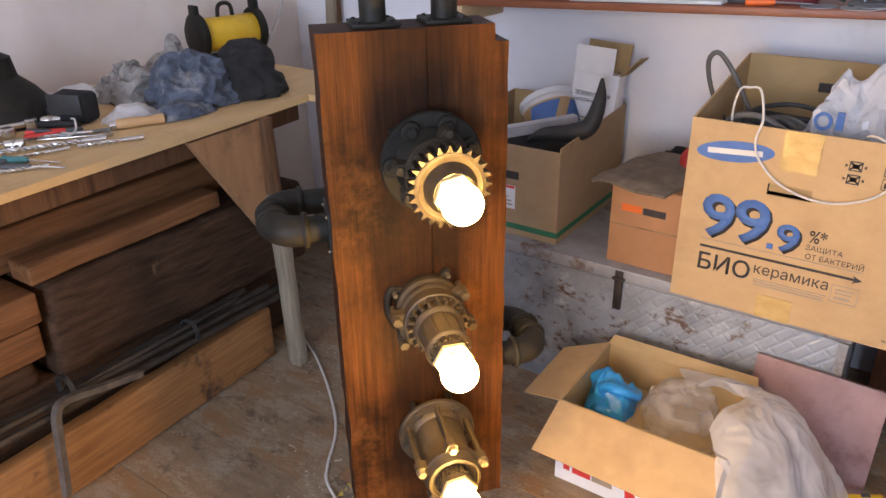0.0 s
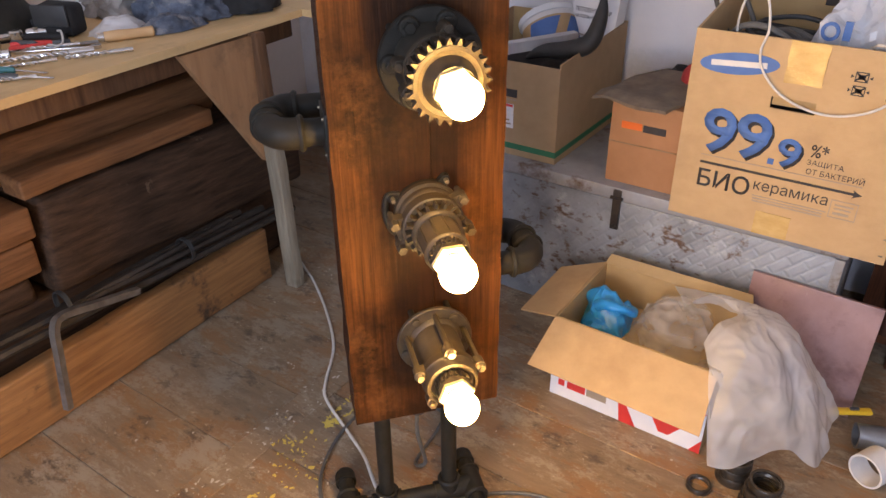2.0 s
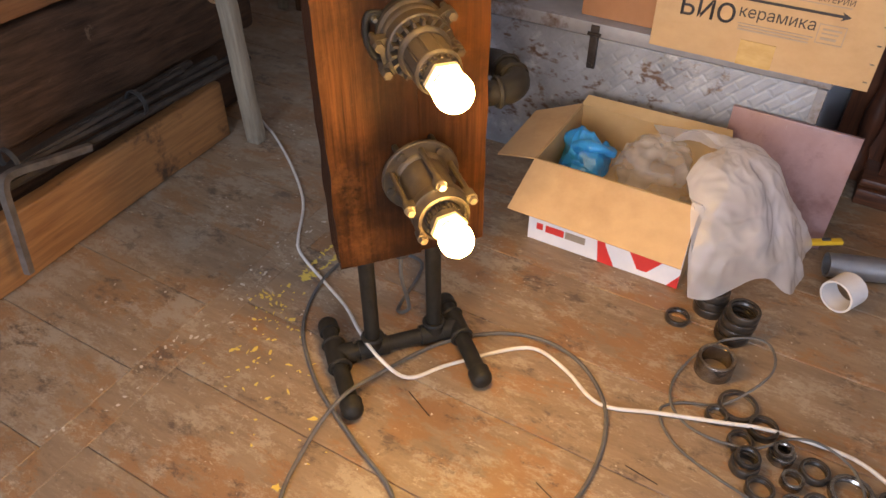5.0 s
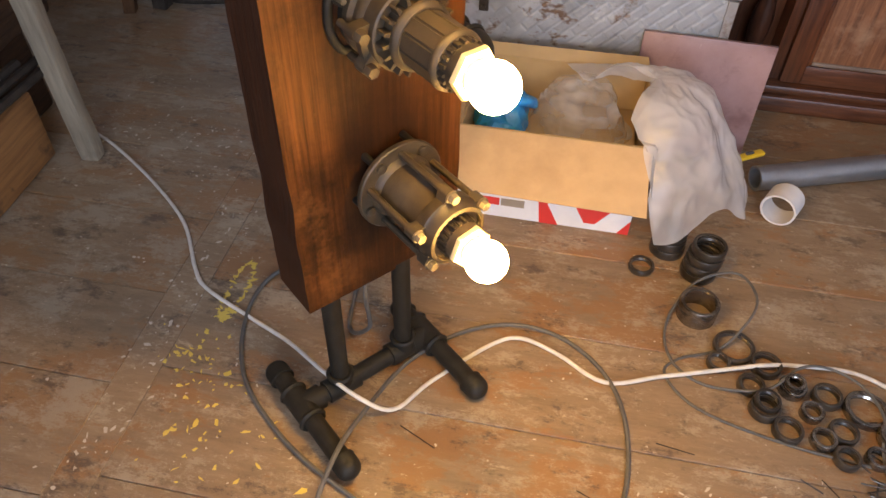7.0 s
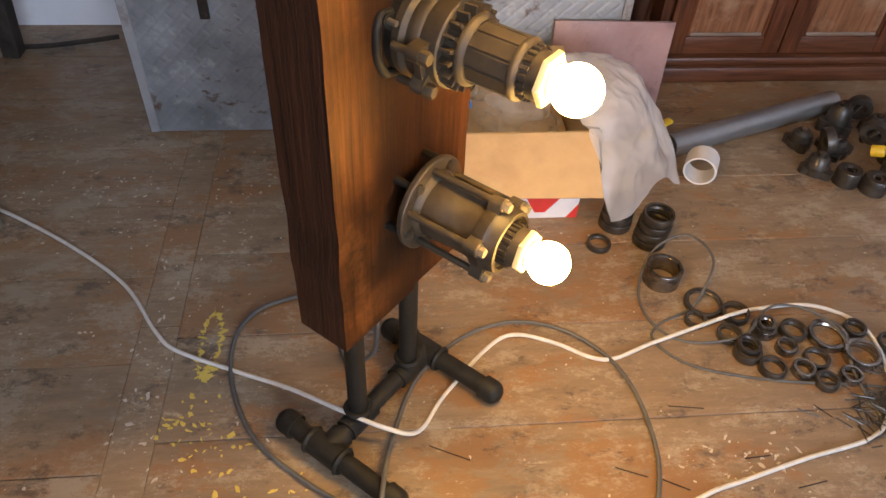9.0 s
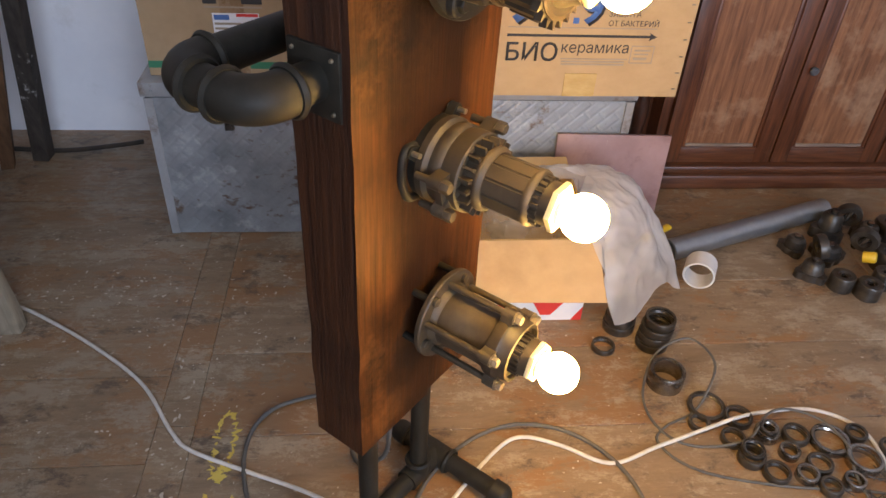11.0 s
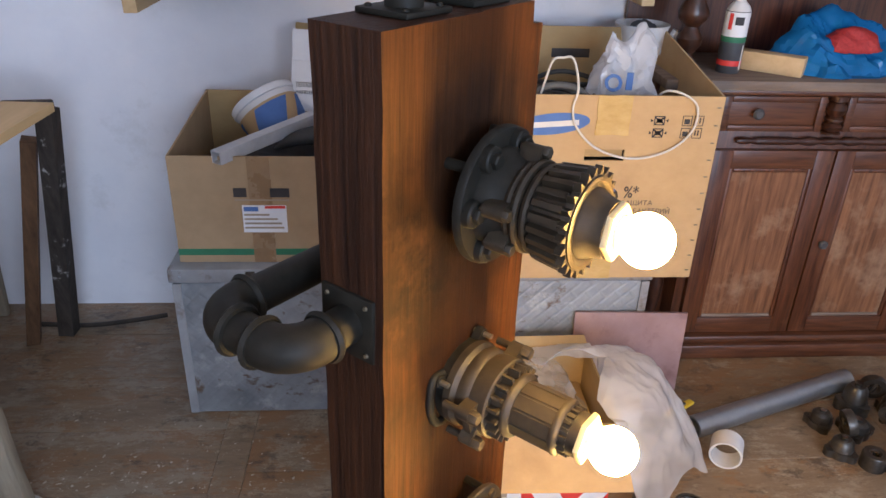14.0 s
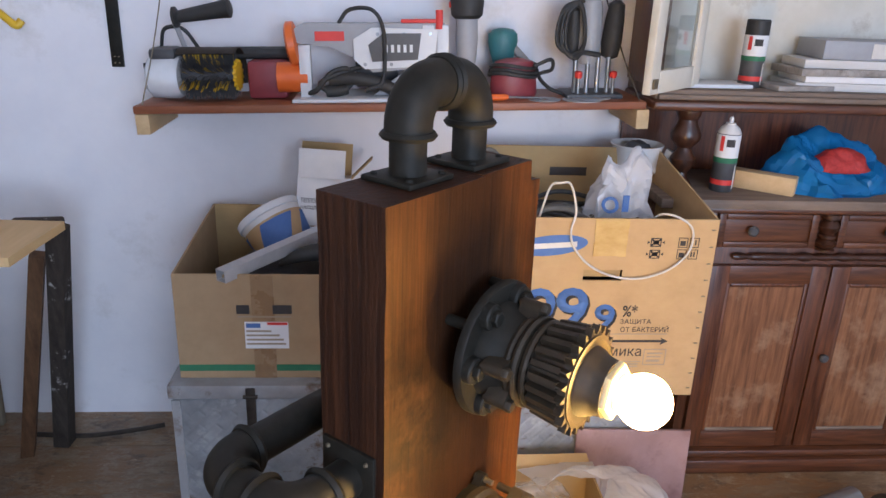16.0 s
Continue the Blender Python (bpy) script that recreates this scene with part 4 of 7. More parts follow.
# ---- cables on the floor ----
cable("power_cable", [lamp_world(0.137, 0.046, 0.275), lamp_world(0.137, 0.05, 0.20), lamp_world(0.16, 0.085, 0.07), lamp_world(0.15, 0.15, 0.012), (-0.33, 1.36, 0.006),
                      (-0.442, 1.351, 0.006), (-0.50, 1.302, 0.006), (-0.519, 1.222, 0.006), (-0.502, 1.12, 0.006), (-0.455, 1.022, 0.006), (-0.377, 0.945, 0.006), (-0.29, 0.884, 0.006),
                      (-0.157, 0.819, 0.006), (-0.02, 0.75, 0.006), (0.02, 0.62, 0.006), (-0.09, 0.56, 0.006), (-0.20, 0.63, 0.006), (-0.235, 0.757, 0.02), (-0.225, 0.868, 0.056),
                      (-0.205, 0.985, 0.03), (-0.152, 1.135, 0.006), (-0.056, 1.232, 0.006), (0.052, 1.272, 0.006), (0.156, 1.250, 0.006), (0.238, 1.178, 0.006), (0.277, 1.085, 0.006),
                      (0.284, 0.965, 0.006), (0.262, 0.87, 0.006), (0.20, 0.72, 0.006), (0.30, 0.52, 0.006), (0.62, 0.42, 0.006), (1.0, 0.5, 0.006)], 0.0046, M_GREYCAB,
      "dusty black power cable looped on the floor")
cable("extension_cord", [(-1.30, 1.78, 0.005), (-1.16, 1.70, 0.005), (-1.075, 1.655, 0.005), (-0.916, 1.545, 0.005), (-0.771, 1.419, 0.005), (-0.68, 1.284, 0.005), (-0.629, 1.232, 0.005),
                         (-0.502, 1.173, 0.005), (-0.397, 1.118, 0.02), (-0.300, 1.042, 0.056), (-0.218, 0.999, 0.056), (-0.155, 1.014, 0.012), (-0.10, 1.095, 0.005), (0.0, 1.207, 0.005),
                         (0.060, 1.236, 0.008), (0.140, 1.213, 0.005), (0.236, 1.164, 0.005), (0.348, 1.20, 0.008), (0.489, 1.245, 0.014), (0.54, 1.260, 0.018), (0.611, 1.279, 0.012),
                         (0.727, 1.289, 0.006), (0.805, 1.250, 0.006), (0.832, 1.188, 0.006), (0.813, 1.091, 0.006), (0.764, 1.002, 0.006), (0.704, 0.954, 0.005), (0.563, 0.921, 0.005),
                         (0.437, 0.887, 0.005), (0.338, 0.858, 0.005), (0.22, 0.79, 0.005), (0.12, 0.62, 0.005), (0.25, 0.30, 0.005), (0.7, 0.1, 0.005)], 0.0043, M_CORD,
      "white extension cord winding over the floor")
cable("thin_wire", [(1.1, 0.96, 0.004), (0.811, 1.062, 0.004), (0.576, 1.095, 0.004), (0.416, 1.140, 0.004), (0.353, 1.21, 0.004), (0.383, 1.255, 0.004), (0.468, 1.298, 0.008), (0.533, 1.384, 0.05),
                    (0.520, 1.463, 0.052), (0.472, 1.474, 0.05), (0.403, 1.435, 0.03), (0.356, 1.338, 0.006), (0.366, 1.244, 0.008), (0.431, 1.200, 0.004), (0.538, 1.196, 0.024), (0.605, 1.255, 0.03),
                    (0.661, 1.275, 0.026), (0.724, 1.245, 0.026), (0.754, 1.175, 0.024), (0.742, 1.093, 0.01), (0.761, 0.966, 0.004), (0.86, 0.86, 0.004)], 0.003, M_GREYCAB,
      "thin black wire looped over the steel rings")


# ---- boxes along the wall ----
chest = thing("metal_chest", "grey-blue painted tread-plate chest with rust runs, standing against the wall", "chest")
CX0, CX1, CY0, CY1, CZ = -0.83, 0.446, 1.985, 2.46, 0.465
part("body", box(CX0 + 0.008, CX1 - 0.006, CY0 + 0.008, CY1 - 0.008, 0, CZ - 0.043, 0.006), M_CHEST, chest)
part("lid", box(CX0, CX1, CY0, CY1, CZ - 0.040, CZ, 0.005), M_CHESTLID, chest, "flat grey lid with a worn folded edge")
for x in (-0.155, -0.62):
    strap = part("hasp", box(x - 0.012, x + 0.012, CY0 - 0.005, CY0 + 0.004, CZ - 0.13, CZ - 0.006, 0.002), M_RUSTBAR, chest, "rusty steel hasp")
    part("hinge_pin", rod((x - 0.018, CY0 - 0.005, CZ - 0.03), (x + 0.018, CY0 - 0.005, CZ - 0.03), 0.005), M_RUSTBAR, strap)
    part("staple", rod((x, CY0 - 0.010, CZ - 0.118), (x, CY0 + 0.006, CZ - 0.118), 0.006), M_RUSTBAR, strap)
for x in (CX0 + 0.03, CX1 - 0.03):
    part("rivet", rod((x, CY0 + 0.001, CZ - 0.022), (x, CY0 - 0.003, CZ - 0.022), 0.005, 0.003, 10), M_CHESTLID, chest)
bm = box(CX0 + 0.008, CX0 + 0.030, CY0 + 0.003, CY0 + 0.0075, 0.004, CZ - 0.044)
part("corner_strip", bm, M_CHESTLID, chest)
part("corner_strip", box(CX1 - 0.028, CX1 - 0.006, CY0 + 0.003, CY0 + 0.0075, 0.004, CZ - 0.044), M_CHESTLID, chest)


def slanted(x, z_low, z_front, z_back, y0, y1, thick=0.005):
    """A box's side wall, whose top edge runs from z_front to z_back."""
    bm = bmesh.new()
    pts = [(y0, z_low), (y1, z_low), (y1, z_back), (y0, z_front)]
    a = [bm.verts.new((x, y, z)) for y, z in pts]
    b = [bm.verts.new((x + thick, y, z)) for y, z in pts]
    bm.faces.new(a), bm.faces.new(b[::-1])
    for i in range(4):
        bm.faces.new((a[i], b[i], b[(i + 1) % 4], a[(i + 1) % 4]))
    return bm


# large microwave carton
SX0, SX1, SY0, SY1, SZ0, SZ1 = 0.008, 0.518, 1.93, 2.40, 0.4665, 0.944
carton = thing("appliance_carton", "large open cardboard carton with blue and black print, full of cables", "carton")
bm = bmesh.new()
hx0, hx1, hz0, hz1 = 0.200, 0.296, 0.786, 0.814
for a, b, c, d in ((SX0, hx0, SZ0, SZ1), (hx1, SX1, SZ0, SZ1), (hx0, hx1, SZ0, hz0), (hx0, hx1, hz1, SZ1)):
    box(a, b, SY0, SY0 + 0.006, c, d, bm=bm)
bmesh.ops.remove_doubles(bm, verts=bm.verts, dist=0.0005)
part("front_panel", bm, M_CARD, carton)
part("grip_flap", box(hx0 + 0.001, hx1 - 0.001, SY0 + 0.012, SY0 + 0.016, hz0 + 0.006, hz1 + 0.004, m=pose(0, 0, 0)), M_CARD_IN, carton)
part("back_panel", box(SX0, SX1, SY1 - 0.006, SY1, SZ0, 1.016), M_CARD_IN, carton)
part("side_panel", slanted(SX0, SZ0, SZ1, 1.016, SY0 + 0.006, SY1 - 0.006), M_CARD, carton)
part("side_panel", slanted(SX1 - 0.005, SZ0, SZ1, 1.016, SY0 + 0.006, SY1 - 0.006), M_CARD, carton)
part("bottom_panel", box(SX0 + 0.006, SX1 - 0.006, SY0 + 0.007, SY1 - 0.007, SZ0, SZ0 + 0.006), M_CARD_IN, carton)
part("back_grip", box(0.20, 0.31, SY1 - 0.008, SY1 - 0.0055, 0.93, 0.955, 0.001), M_INK, carton, "dark grip hole")
F = SY0 - 0.0012
pts = [(0.0885 * math.cos(2 * math.pi * i / 40), 0.0255 * math.sin(2 * math.pi * i / 40)) for i in range(40)]
oval = part("brand_oval", prism(pts, 0, 0.001, m=Matrix.Translation((0.1155, SY0 - 0.0002, 0.8755)) @ pose(0, 0, 0, 90, 0, 0) @ pose(0, 0, 0, 0, 0, 6)), M_BLUE, carton, "blue oval brand mark")
part("brand_bar", box(-0.062, 0.062, -0.0022, -0.001, -0.0065, 0.0065, m=pose(0.1155, SY0, 0.8755, 0, -4, 0)), M_PALE, carton, "pale bar in place of lettering")
for x0, x1, z0, z1, ch in ((0.060, 0.139, 0.652, 0.766, "9"), (0.139, 0.220, 0.653, 0.768, "9"), (0.238, 0.290, 0.652, 0.724, "9")):
    fit_writing(ch, x0 + 0.006, x1 + 0.006, z0 - 0.006, z1 - 0.005, F + 0.0004, M_INK, carton, "digit_shadow", bold=0.028)
    fit_writing(ch, x0, x1, z0, z1, F - 0.0008, M_BLUE, carton, "digit", bold=0.018)
part("digit_point", box(0.222, 0.236, F - 0.0012, F, 0.653, 0.667, 0.0), M_BLUE, carton)
fit_writing("%*", 0.309, 0.346, 0.690, 0.722, F, M_INK, carton, bold=0.01)
fit_writing("ЗАЩИТА", 0.306, 0.385, 0.6685, 0.6835, F, M_INK, carton, bold=0.0)
fit_writing("ОТ БАКТЕРИЙ", 0.309, 0.432, 0.6480, 0.6655, F, M_INK, carton, bold=0.0)
patch(0.068, 0.425, 0.6195, 0.6255, F + 0.001, M_INK, carton, "arrow_shaft")
bm = prism([(0, -0.010), (0.020, 0), (0, 0.010), (0.005, 0)], 0, 0.001, m=Matrix.Translation((0.415, SY0 - 0.0003, 0.6225)) @ pose(0, 0, 0, 90, 0, 0))
part("arrow_head", bm, M_INK, carton)
patch(0.068, 0.430, 0.6412, 0.6432, F + 0.001, M_GREYPRINT, carton, "thin_line")
fit_writing("БИО", 0.069, 0.195, 0.558, 0.606, F, M_INK, carton, bold=0.010)
fit_writing("керамика", 0.204, 0.370, 0.573, 0.602, F, M_INK, carton, bold=0.0)
patch(0.205, 0.372, 0.5635, 0.5660, F + 0.001, M_GREYPRINT, carton, "small_print_bar")
for z in (0.556, 0.549):
    patch(0.207, 0.365, z, z + 0.0036, F + 0.001, M_GREYPRINT, carton, "small_print_bar")
for a, b, c, d in ((0.377, 0.435, 0.598, 0.6), (0.377, 0.435, 0.555, 0.557), (0.377, 0.379, 0.557, 0.598), (0.433, 0.435, 0.557, 0.598), (0.386, 0.426, 0.586, 0.590), (0.386, 0.422, 0.577, 0.580), (0.386, 0.42, 0.564, 0.570)):
    patch(a, b, c, d, F + 0.001, M_GREYPRINT, carton, "quality_mark")
for z in (0.886, 0.856):
    x = 0.356
    for a, b, c, d in ((x, x + 0.026, z + 0.009, z + 0.011), (x, x + 0.026, z - 0.011, z - 0.009), (x, x + 0.002, z - 0.009, z + 0.009), (x + 0.024, x + 0.026, z - 0.009, z + 0.009)):
        patch(a, b, c, d, F + 0.001, M_INK, carton, "handling_mark")
    for tilt in (35, -35):
        part("handling_mark", box(-0.015, 0.015, -0.0006, 0.0004, -0.0018, 0.0018, m=pose(x + 0.013, SY0 - 0.0008, z, 0, tilt, 0)), M_INK, carton)
    part("handling_mark", box(x + 0.006, x + 0.020, F - 0.0002, F + 0.001, z - 0.005, z + 0.005), M_INK, carton)
    for s, at in ((1, x - 0.004), (-1, x + 0.030)):
        part("handling_mark", prism([(0, -0.004), (0.006 * s, 0), (0, 0.004)], 0, 0.001, m=Matrix.Translation((at - 0.004 * s, SY0 - 0.0003, z)) @ pose(0, 0, 0, 90, 0, 0)), M_INK, carton)
    for k, x in enumerate((0.424, 0.452)):
        for a, b, c, d in ((x, x + 0.023, z + 0.011, z + 0.0125), (x, x + 0.023, z - 0.0125, z - 0.011), (x, x + 0.0015, z - 0.011, z + 0.011), (x + 0.0215, x + 0.023, z - 0.011, z + 0.011)):
            patch(a, b, c, d, F + 0.001, M_INK, carton, "handling_mark")
        if k:
            patch(x + 0.006, x + 0.009, z - 0.006, z + 0.007, F + 0.001, M_INK, carton, "handling_mark")
            patch(x + 0.013, x + 0.016, z - 0.006, z + 0.007, F + 0.001, M_INK, carton, "handling_mark")
        else:
            patch(x + 0.005, x + 0.018, z - 0.008, z + 0.004, F + 0.001, M_INK, carton, "handling_mark")
bm = crumple(box(0.218, 0.298, SY0 - 0.003, SY0 - 0.001, 0.850, 0.9445, 0), 30, 0.0)
bmesh.ops.subdivide_edges(bm, edges=bm.edges, cuts=6, use_grid_fill=True)
crumple(bm, 45, 0.0022, 2.0)
part("packing_tape", bm, M_TAPE, carton, "shiny crinkled yellow-brown tape")
part("packing_tape", box(0.222, 0.303, SY0 - 0.0022, SY0 - 0.0004, SZ0, 0.527), M_TAPE, carton, "yellow-brown tape")
for i in range(11):
    z = SZ0 + 0.02 + i * 0.043
    part("staple", box(SX1 - 0.016, SX1 - 0.007, SY0 - 0.0018, SY0, z, z + 0.003), M_BOLT, carton)

# what lies in the carton
rng = random.Random(5)


def coil(name, center, radii, turns, r, mat, label, seed, tilt=(0, 0)):
    g = random.Random(seed)
    pts = []
    for i in range(turns * 10):
        a = 2 * math.pi * i / 10
        k = 1 + 0.13 * math.sin(i * 0.37 + seed)
        pts.append(Vector((radii[0] * k * math.cos(a), radii[1] * k * math.sin(a), g.uniform(-0.016, 0.016) + 0.006 * (i / 10))))
    m = Matrix.Translation(center) @ pose(0, 0, 0, tilt[0], tilt[1], seed * 4)
    return solid(name, sweep(smooth_path([m @ p for p in pts], 4), r, 8), mat, label, "cable")


# One near-black mound fills the carton below the coils.
solid("scrap_filling", heap(0.235, 0.21, 0.34, 8, 0.02, 6.0, 30, 12, 5.0), M_BLACKRAG, "near-black crumpled mound filling the carton below the cables", "scrap", pose(0.263, 2.165, SZ0 + 0.007), kind="stuff")
coil("coiled_cable", (0.17, 2.12, 0.868), (0.13, 0.10), 4, 0.008, M_GREYCAB, "coiled grey-black cable in the carton", 1)
coil("coiled_cable", (0.25, 2.10, 0.885), (0.15, 0.09), 4, 0.0062, M_RUBBER, "coiled black cable in the carton", 2, (8, 6))
coil("coiled_cable", (0.16, 2.05, 0.880), (0.10, 0.075), 3, 0.0085, M_GREYCAB, "thick dusty cable in the carton", 3, (12, -5))
cable("cable_loop", [(0.02, 2.20, 0.86), (-0.02, 2.17, 0.95), (-0.034, 2.15, 1.03), (-0.01, 2.15, 1.055), (0.035, 2.15, 1.005), (0.075, 2.16, 0.93), (0.10, 2.17, 0.87)], 0.0065, M_GREYCAB, "stiff grey cable rising out of the carton")
cable("cable_loop", [(0.05, 2.0, 0.88), (0.09, 1.975, 0.945), (0.15, 1.97, 0.955), (0.21, 1.98, 0.925), (0.27, 2.0, 0.88)], 0.0075, M_GREYCAB, "stiff grey cable bent over the carton's edge")
cable("white_wire", [(0.088, 1.99, 0.90), (0.092, 1.95, 0.965), (0.104, 1.935, 1.020), (0.125, 1.93, 1.028), (0.150, 1.93, 1.024), (0.166, 1.924, 0.962), (0.158, 1.922, 0.915), (0.170, 1.922, 0.872),
                     (0.215, 1.922, 0.825), (0.280, 1.921, 0.799), (0.345, 1.921, 0.797), (0.410, 1.921, 0.822), (0.450, 1.921, 0.868), (0.450, 1.921, 0.922), (0.415, 1.924, 0.950), (0.380, 1.945, 0.952), (0.37, 1.99, 0.92)],
      0.0028, M_CORD, "white wire hanging in a loop over the carton's front")
bag = thing("carrier_bag", "crumpled white plastic carrier bag with a blue mark", "plastic bag", pose(0.325, 2.13, 0.80))
bm = heap(0.118, 0.10, 0.265, 8, 0.040, 3.0, 44, 26, 2.2)
for v in bm.verts:
    ears = math.exp(-((v.co.x + 0.050) / 0.042) ** 2) + math.exp(-((v.co.x - 0.055) / 0.045) ** 2)
    v.co.z *= 0.72 + 0.36 * ears
part("bag_film", wrinkle(bm, 14, 0.022, 8.0, (1, 1, 0.6)), M_WBAG, bag, sharp=16)
part("blue_mark", crumple(ring_lathe([(0.013, 0), (0.021, 0), (0.021, 0.002), (0.013, 0.002)], 20, m=pose(-0.05, -0.108, 0.150, 78, 0, -12)), 20, 0.002), M_BLUE, bag, "blue printed ring")
part("blue_mark", box(-0.022, -0.006, -0.120, -0.117, 0.136, 0.178, m=pose(0, 0, 0, 0, 0, 0)), M_BLUE, bag, "blue printed bar")
bag2 = solid("clear_bag", wrinkle(heap(0.12, 0.09, 0.10, 10, 0.025, 5.0, 90, 40), 9, 0.010, 2.0), M_CLEAR, "crumpled clear plastic in the carton", "plastic bag", pose(0.40, 2.06, 0.80))

# spare-parts carton with a green stripe
DX0, DX1, DY0, DY1, DZ0, DZ1 = -0.803, -0.378, 2.025, 2.50, 0.4665, 0.756
parts_box = thing("parts_carton", "open cardboard carton with a green stripe, half full of junk", "carton")
part("front_panel", box(DX0, DX1, DY0, DY0 + 0.006, DZ0, DZ1), M_CARD_SHADED, parts_box)
part("back_panel", box(DX0, DX1, DY1 - 0.006, DY1, DZ0, 0.795), M_CARD_IN, parts_box)
part("side_panel", slanted(DX0, DZ0, DZ1, 0.795, DY0 + 0.006, DY1 - 0.006), M_CARD_SHADED, parts_box)
part("side_panel", slanted(DX1 - 0.005, DZ0, DZ1 + 0.012, 0.795, DY0 + 0.006, DY1 - 0.006), M_CARD_SHADED, parts_box)
part("bottom_panel", box(DX0 + 0.006, DX1 - 0.006, DY0 + 0.007, DY1 - 0.007, DZ0, DZ0 + 0.006), M_CARD_IN, parts_box)
D = DY0
patch(DX0, DX1, 0.487, 0.505, D, M_GREEN, parts_box, "green_stripe", "printed green stripe")
part("green_stripe", box(DX1 - 0.0005, DX1 + 0.001, DY0, DY1, 0.487, 0.505), M_GREEN, parts_box, "printed green stripe")
part("packing_tape", box(-0.612, -0.556, D - 0.0016, D, DZ0, DZ1), M_TAPE_DK, parts_box, "brown tape strip")
for x0, x1 in ((-0.650, -0.618), (-0.560, -0.512)):
    patch(x0, x1, 0.650, 0.674, D - 0.0012, M_INK, parts_box, "brand_bar", "black bar in place of lettering")
patch(-0.648, -0.514, 0.640, 0.644, D - 0.001, M_GREYPRINT, parts_box, "small_print_bar")
sticker = patch(-0.632, -0.522, 0.553, 0.628, D - 0.0018, M_WHITE, parts_box, "shipping_label", "white label with small grey and red print")
patch(-0.628, -0.592, 0.612, 0.624, D - 0.0028, M_BLUE, sticker, "blue_bar")
patch(-0.575, -0.524, 0.620, 0.627, D - 0.0028, M_RED, sticker, "red_bar")
for i, (a, b) in enumerate(((-0.628, -0.565), (-0.628, -0.545), (-0.628, -0.535), (-0.628, -0.530))):
    patch(a, b, 0.600 - i * 0.012, 0.605 - i * 0.012, D - 0.0028, M_GREYPRINT, sticker, "small_print_bar")

# A single near-black mound takes up the carton below the loose items.
solid("scrap_filling", heap(0.19, 0.21, 0.24, 9, 0.025, 9.0, 28, 12, 5.0), M_BLACKRAG, "near-black crumpled mound filling the carton below the bucket", "scrap", pose(-0.59, 2.26, DZ0 + 0.007), kind="stuff")
bucket = thing("paint_bucket", "white plastic paint bucket with a blue and tan label", "bucket", Matrix.Translation((-0.572, 2.375, 0.712)) @ Vector((-0.52, 0.42, 0.72)).to_track_quat("Z", "Y").to_matrix().to_4x4())
part("pail", lathe([(0.074, -0.045), (0.078, -0.043), (0.094, 0.092), (0.094, 0.098)], 40), M_PVC, bucket)
part("label_band", lathe([(0.0795, -0.036), (0.0928, 0.070)], 40, cap=False), M_TAN, bucket, "tan printed label")
bm = bmesh.new()
for a0, a1 in ((-172, -100), (-92, -38), (5, 70), (95, 165)):
    rows = []
    for j in range(7):
        z = -0.030 + j * 0.0155
        r = 0.0806 + (z + 0.036) * 0.1255
        rows.append([bm.verts.new((r * math.cos(radians(a0 + (a1 - a0) * i / 8 + z * 330)), r * math.sin(radians(a0 + (a1 - a0) * i / 8 + z * 330)), z)) for i in range(9)])
    for p, q in zip(rows, rows[1:]):
        for i in range(8):
            bm.faces.new((p[i], p[i + 1], q[i + 1], q[i]))
part("blue_swash", bm, M_BLUE, bucket, "blue printed swash")
part("lid", lathe([(0.094, 0.086), (0.0985, 0.088), (0.0985, 0.106), (0.094, 0.110), (0.088, 0.107), (0.04, 0.106)], 40), M_WHITE, bucket, "white snap lid")
bar = thing("square_tube", "aluminium square tube lying across the carton", "metal tube", look((-0.678, 2.005, 0.760), (-0.43, 2.33, 0.782)) @ pose(0, 0, 0))
bm = bmesh.new()
for a, b, c, d in ((-0.016, 0.016, 0.0135, 0.016), (-0.016, 0.016, -0.016, -0.0135), (-0.016, -0.0135, -0.0135, 0.0135), (0.0135, 0.016, -0.0135, 0.0135)):
    box(a, b, c, d, -0.36, 0, bm=bm)
part("tube_wall", bm, M_ALU, bar)
heater = thing("heater_box", "open white box of a floor fan heater with black print", "carton", pose(-0.488, 2.435, 0.60, -6, 3, 0))
part("body", box(-0.066, 0.090, -0.035, 0.035, -0.12, 0.30, 0.001), M_WHITE, heater)
part("front_flap", box(-0.062, 0.072, -0.038, -0.035, 0.30, 0.385, m=pose(0, 0, 0, 2, 0, 0)), M_WHITE, heater, "white flap standing up")
part("side_flap", box(-0.002, 0.002, -0.035, 0.035, 0, 0.085, m=pose(0.091, 0, 0.30, 0, 42, 0)), M_CARD_IN, heater, "brown inner side of a flap")
part("back_flap", box(-0.064, 0.088, -0.002, 0.002, 0, 0.095, m=pose(0, 0.034, 0.30, -8, 0, 0)), M_CARD_IN, heater, "brown inner side of a flap")
fit_writing("ТЕПЛОВЕНТИЛЯТОР", -0.054, 0.070, 0.222, 0.236, -0.0362, M_INK, heater, bold=0.01)
fit_writing("НАПОЛЬНЫЙ", -0.054, 0.030, 0.202, 0.216, -0.0362, M_INK, heater, bold=0.01)
for i in range(5):
    patch(-0.050, 0.020 - 0.012 * (i % 3), 0.150 - i * 0.012, 0.153 - i * 0.012, -0.0352, M_GREYPRINT, heater, "small_print_bar")
boot = thing("rubber_offcut", "black bent rubber offcut standing in the carton", "rubber scrap", pose(-0.40, 2.16, 0.70))
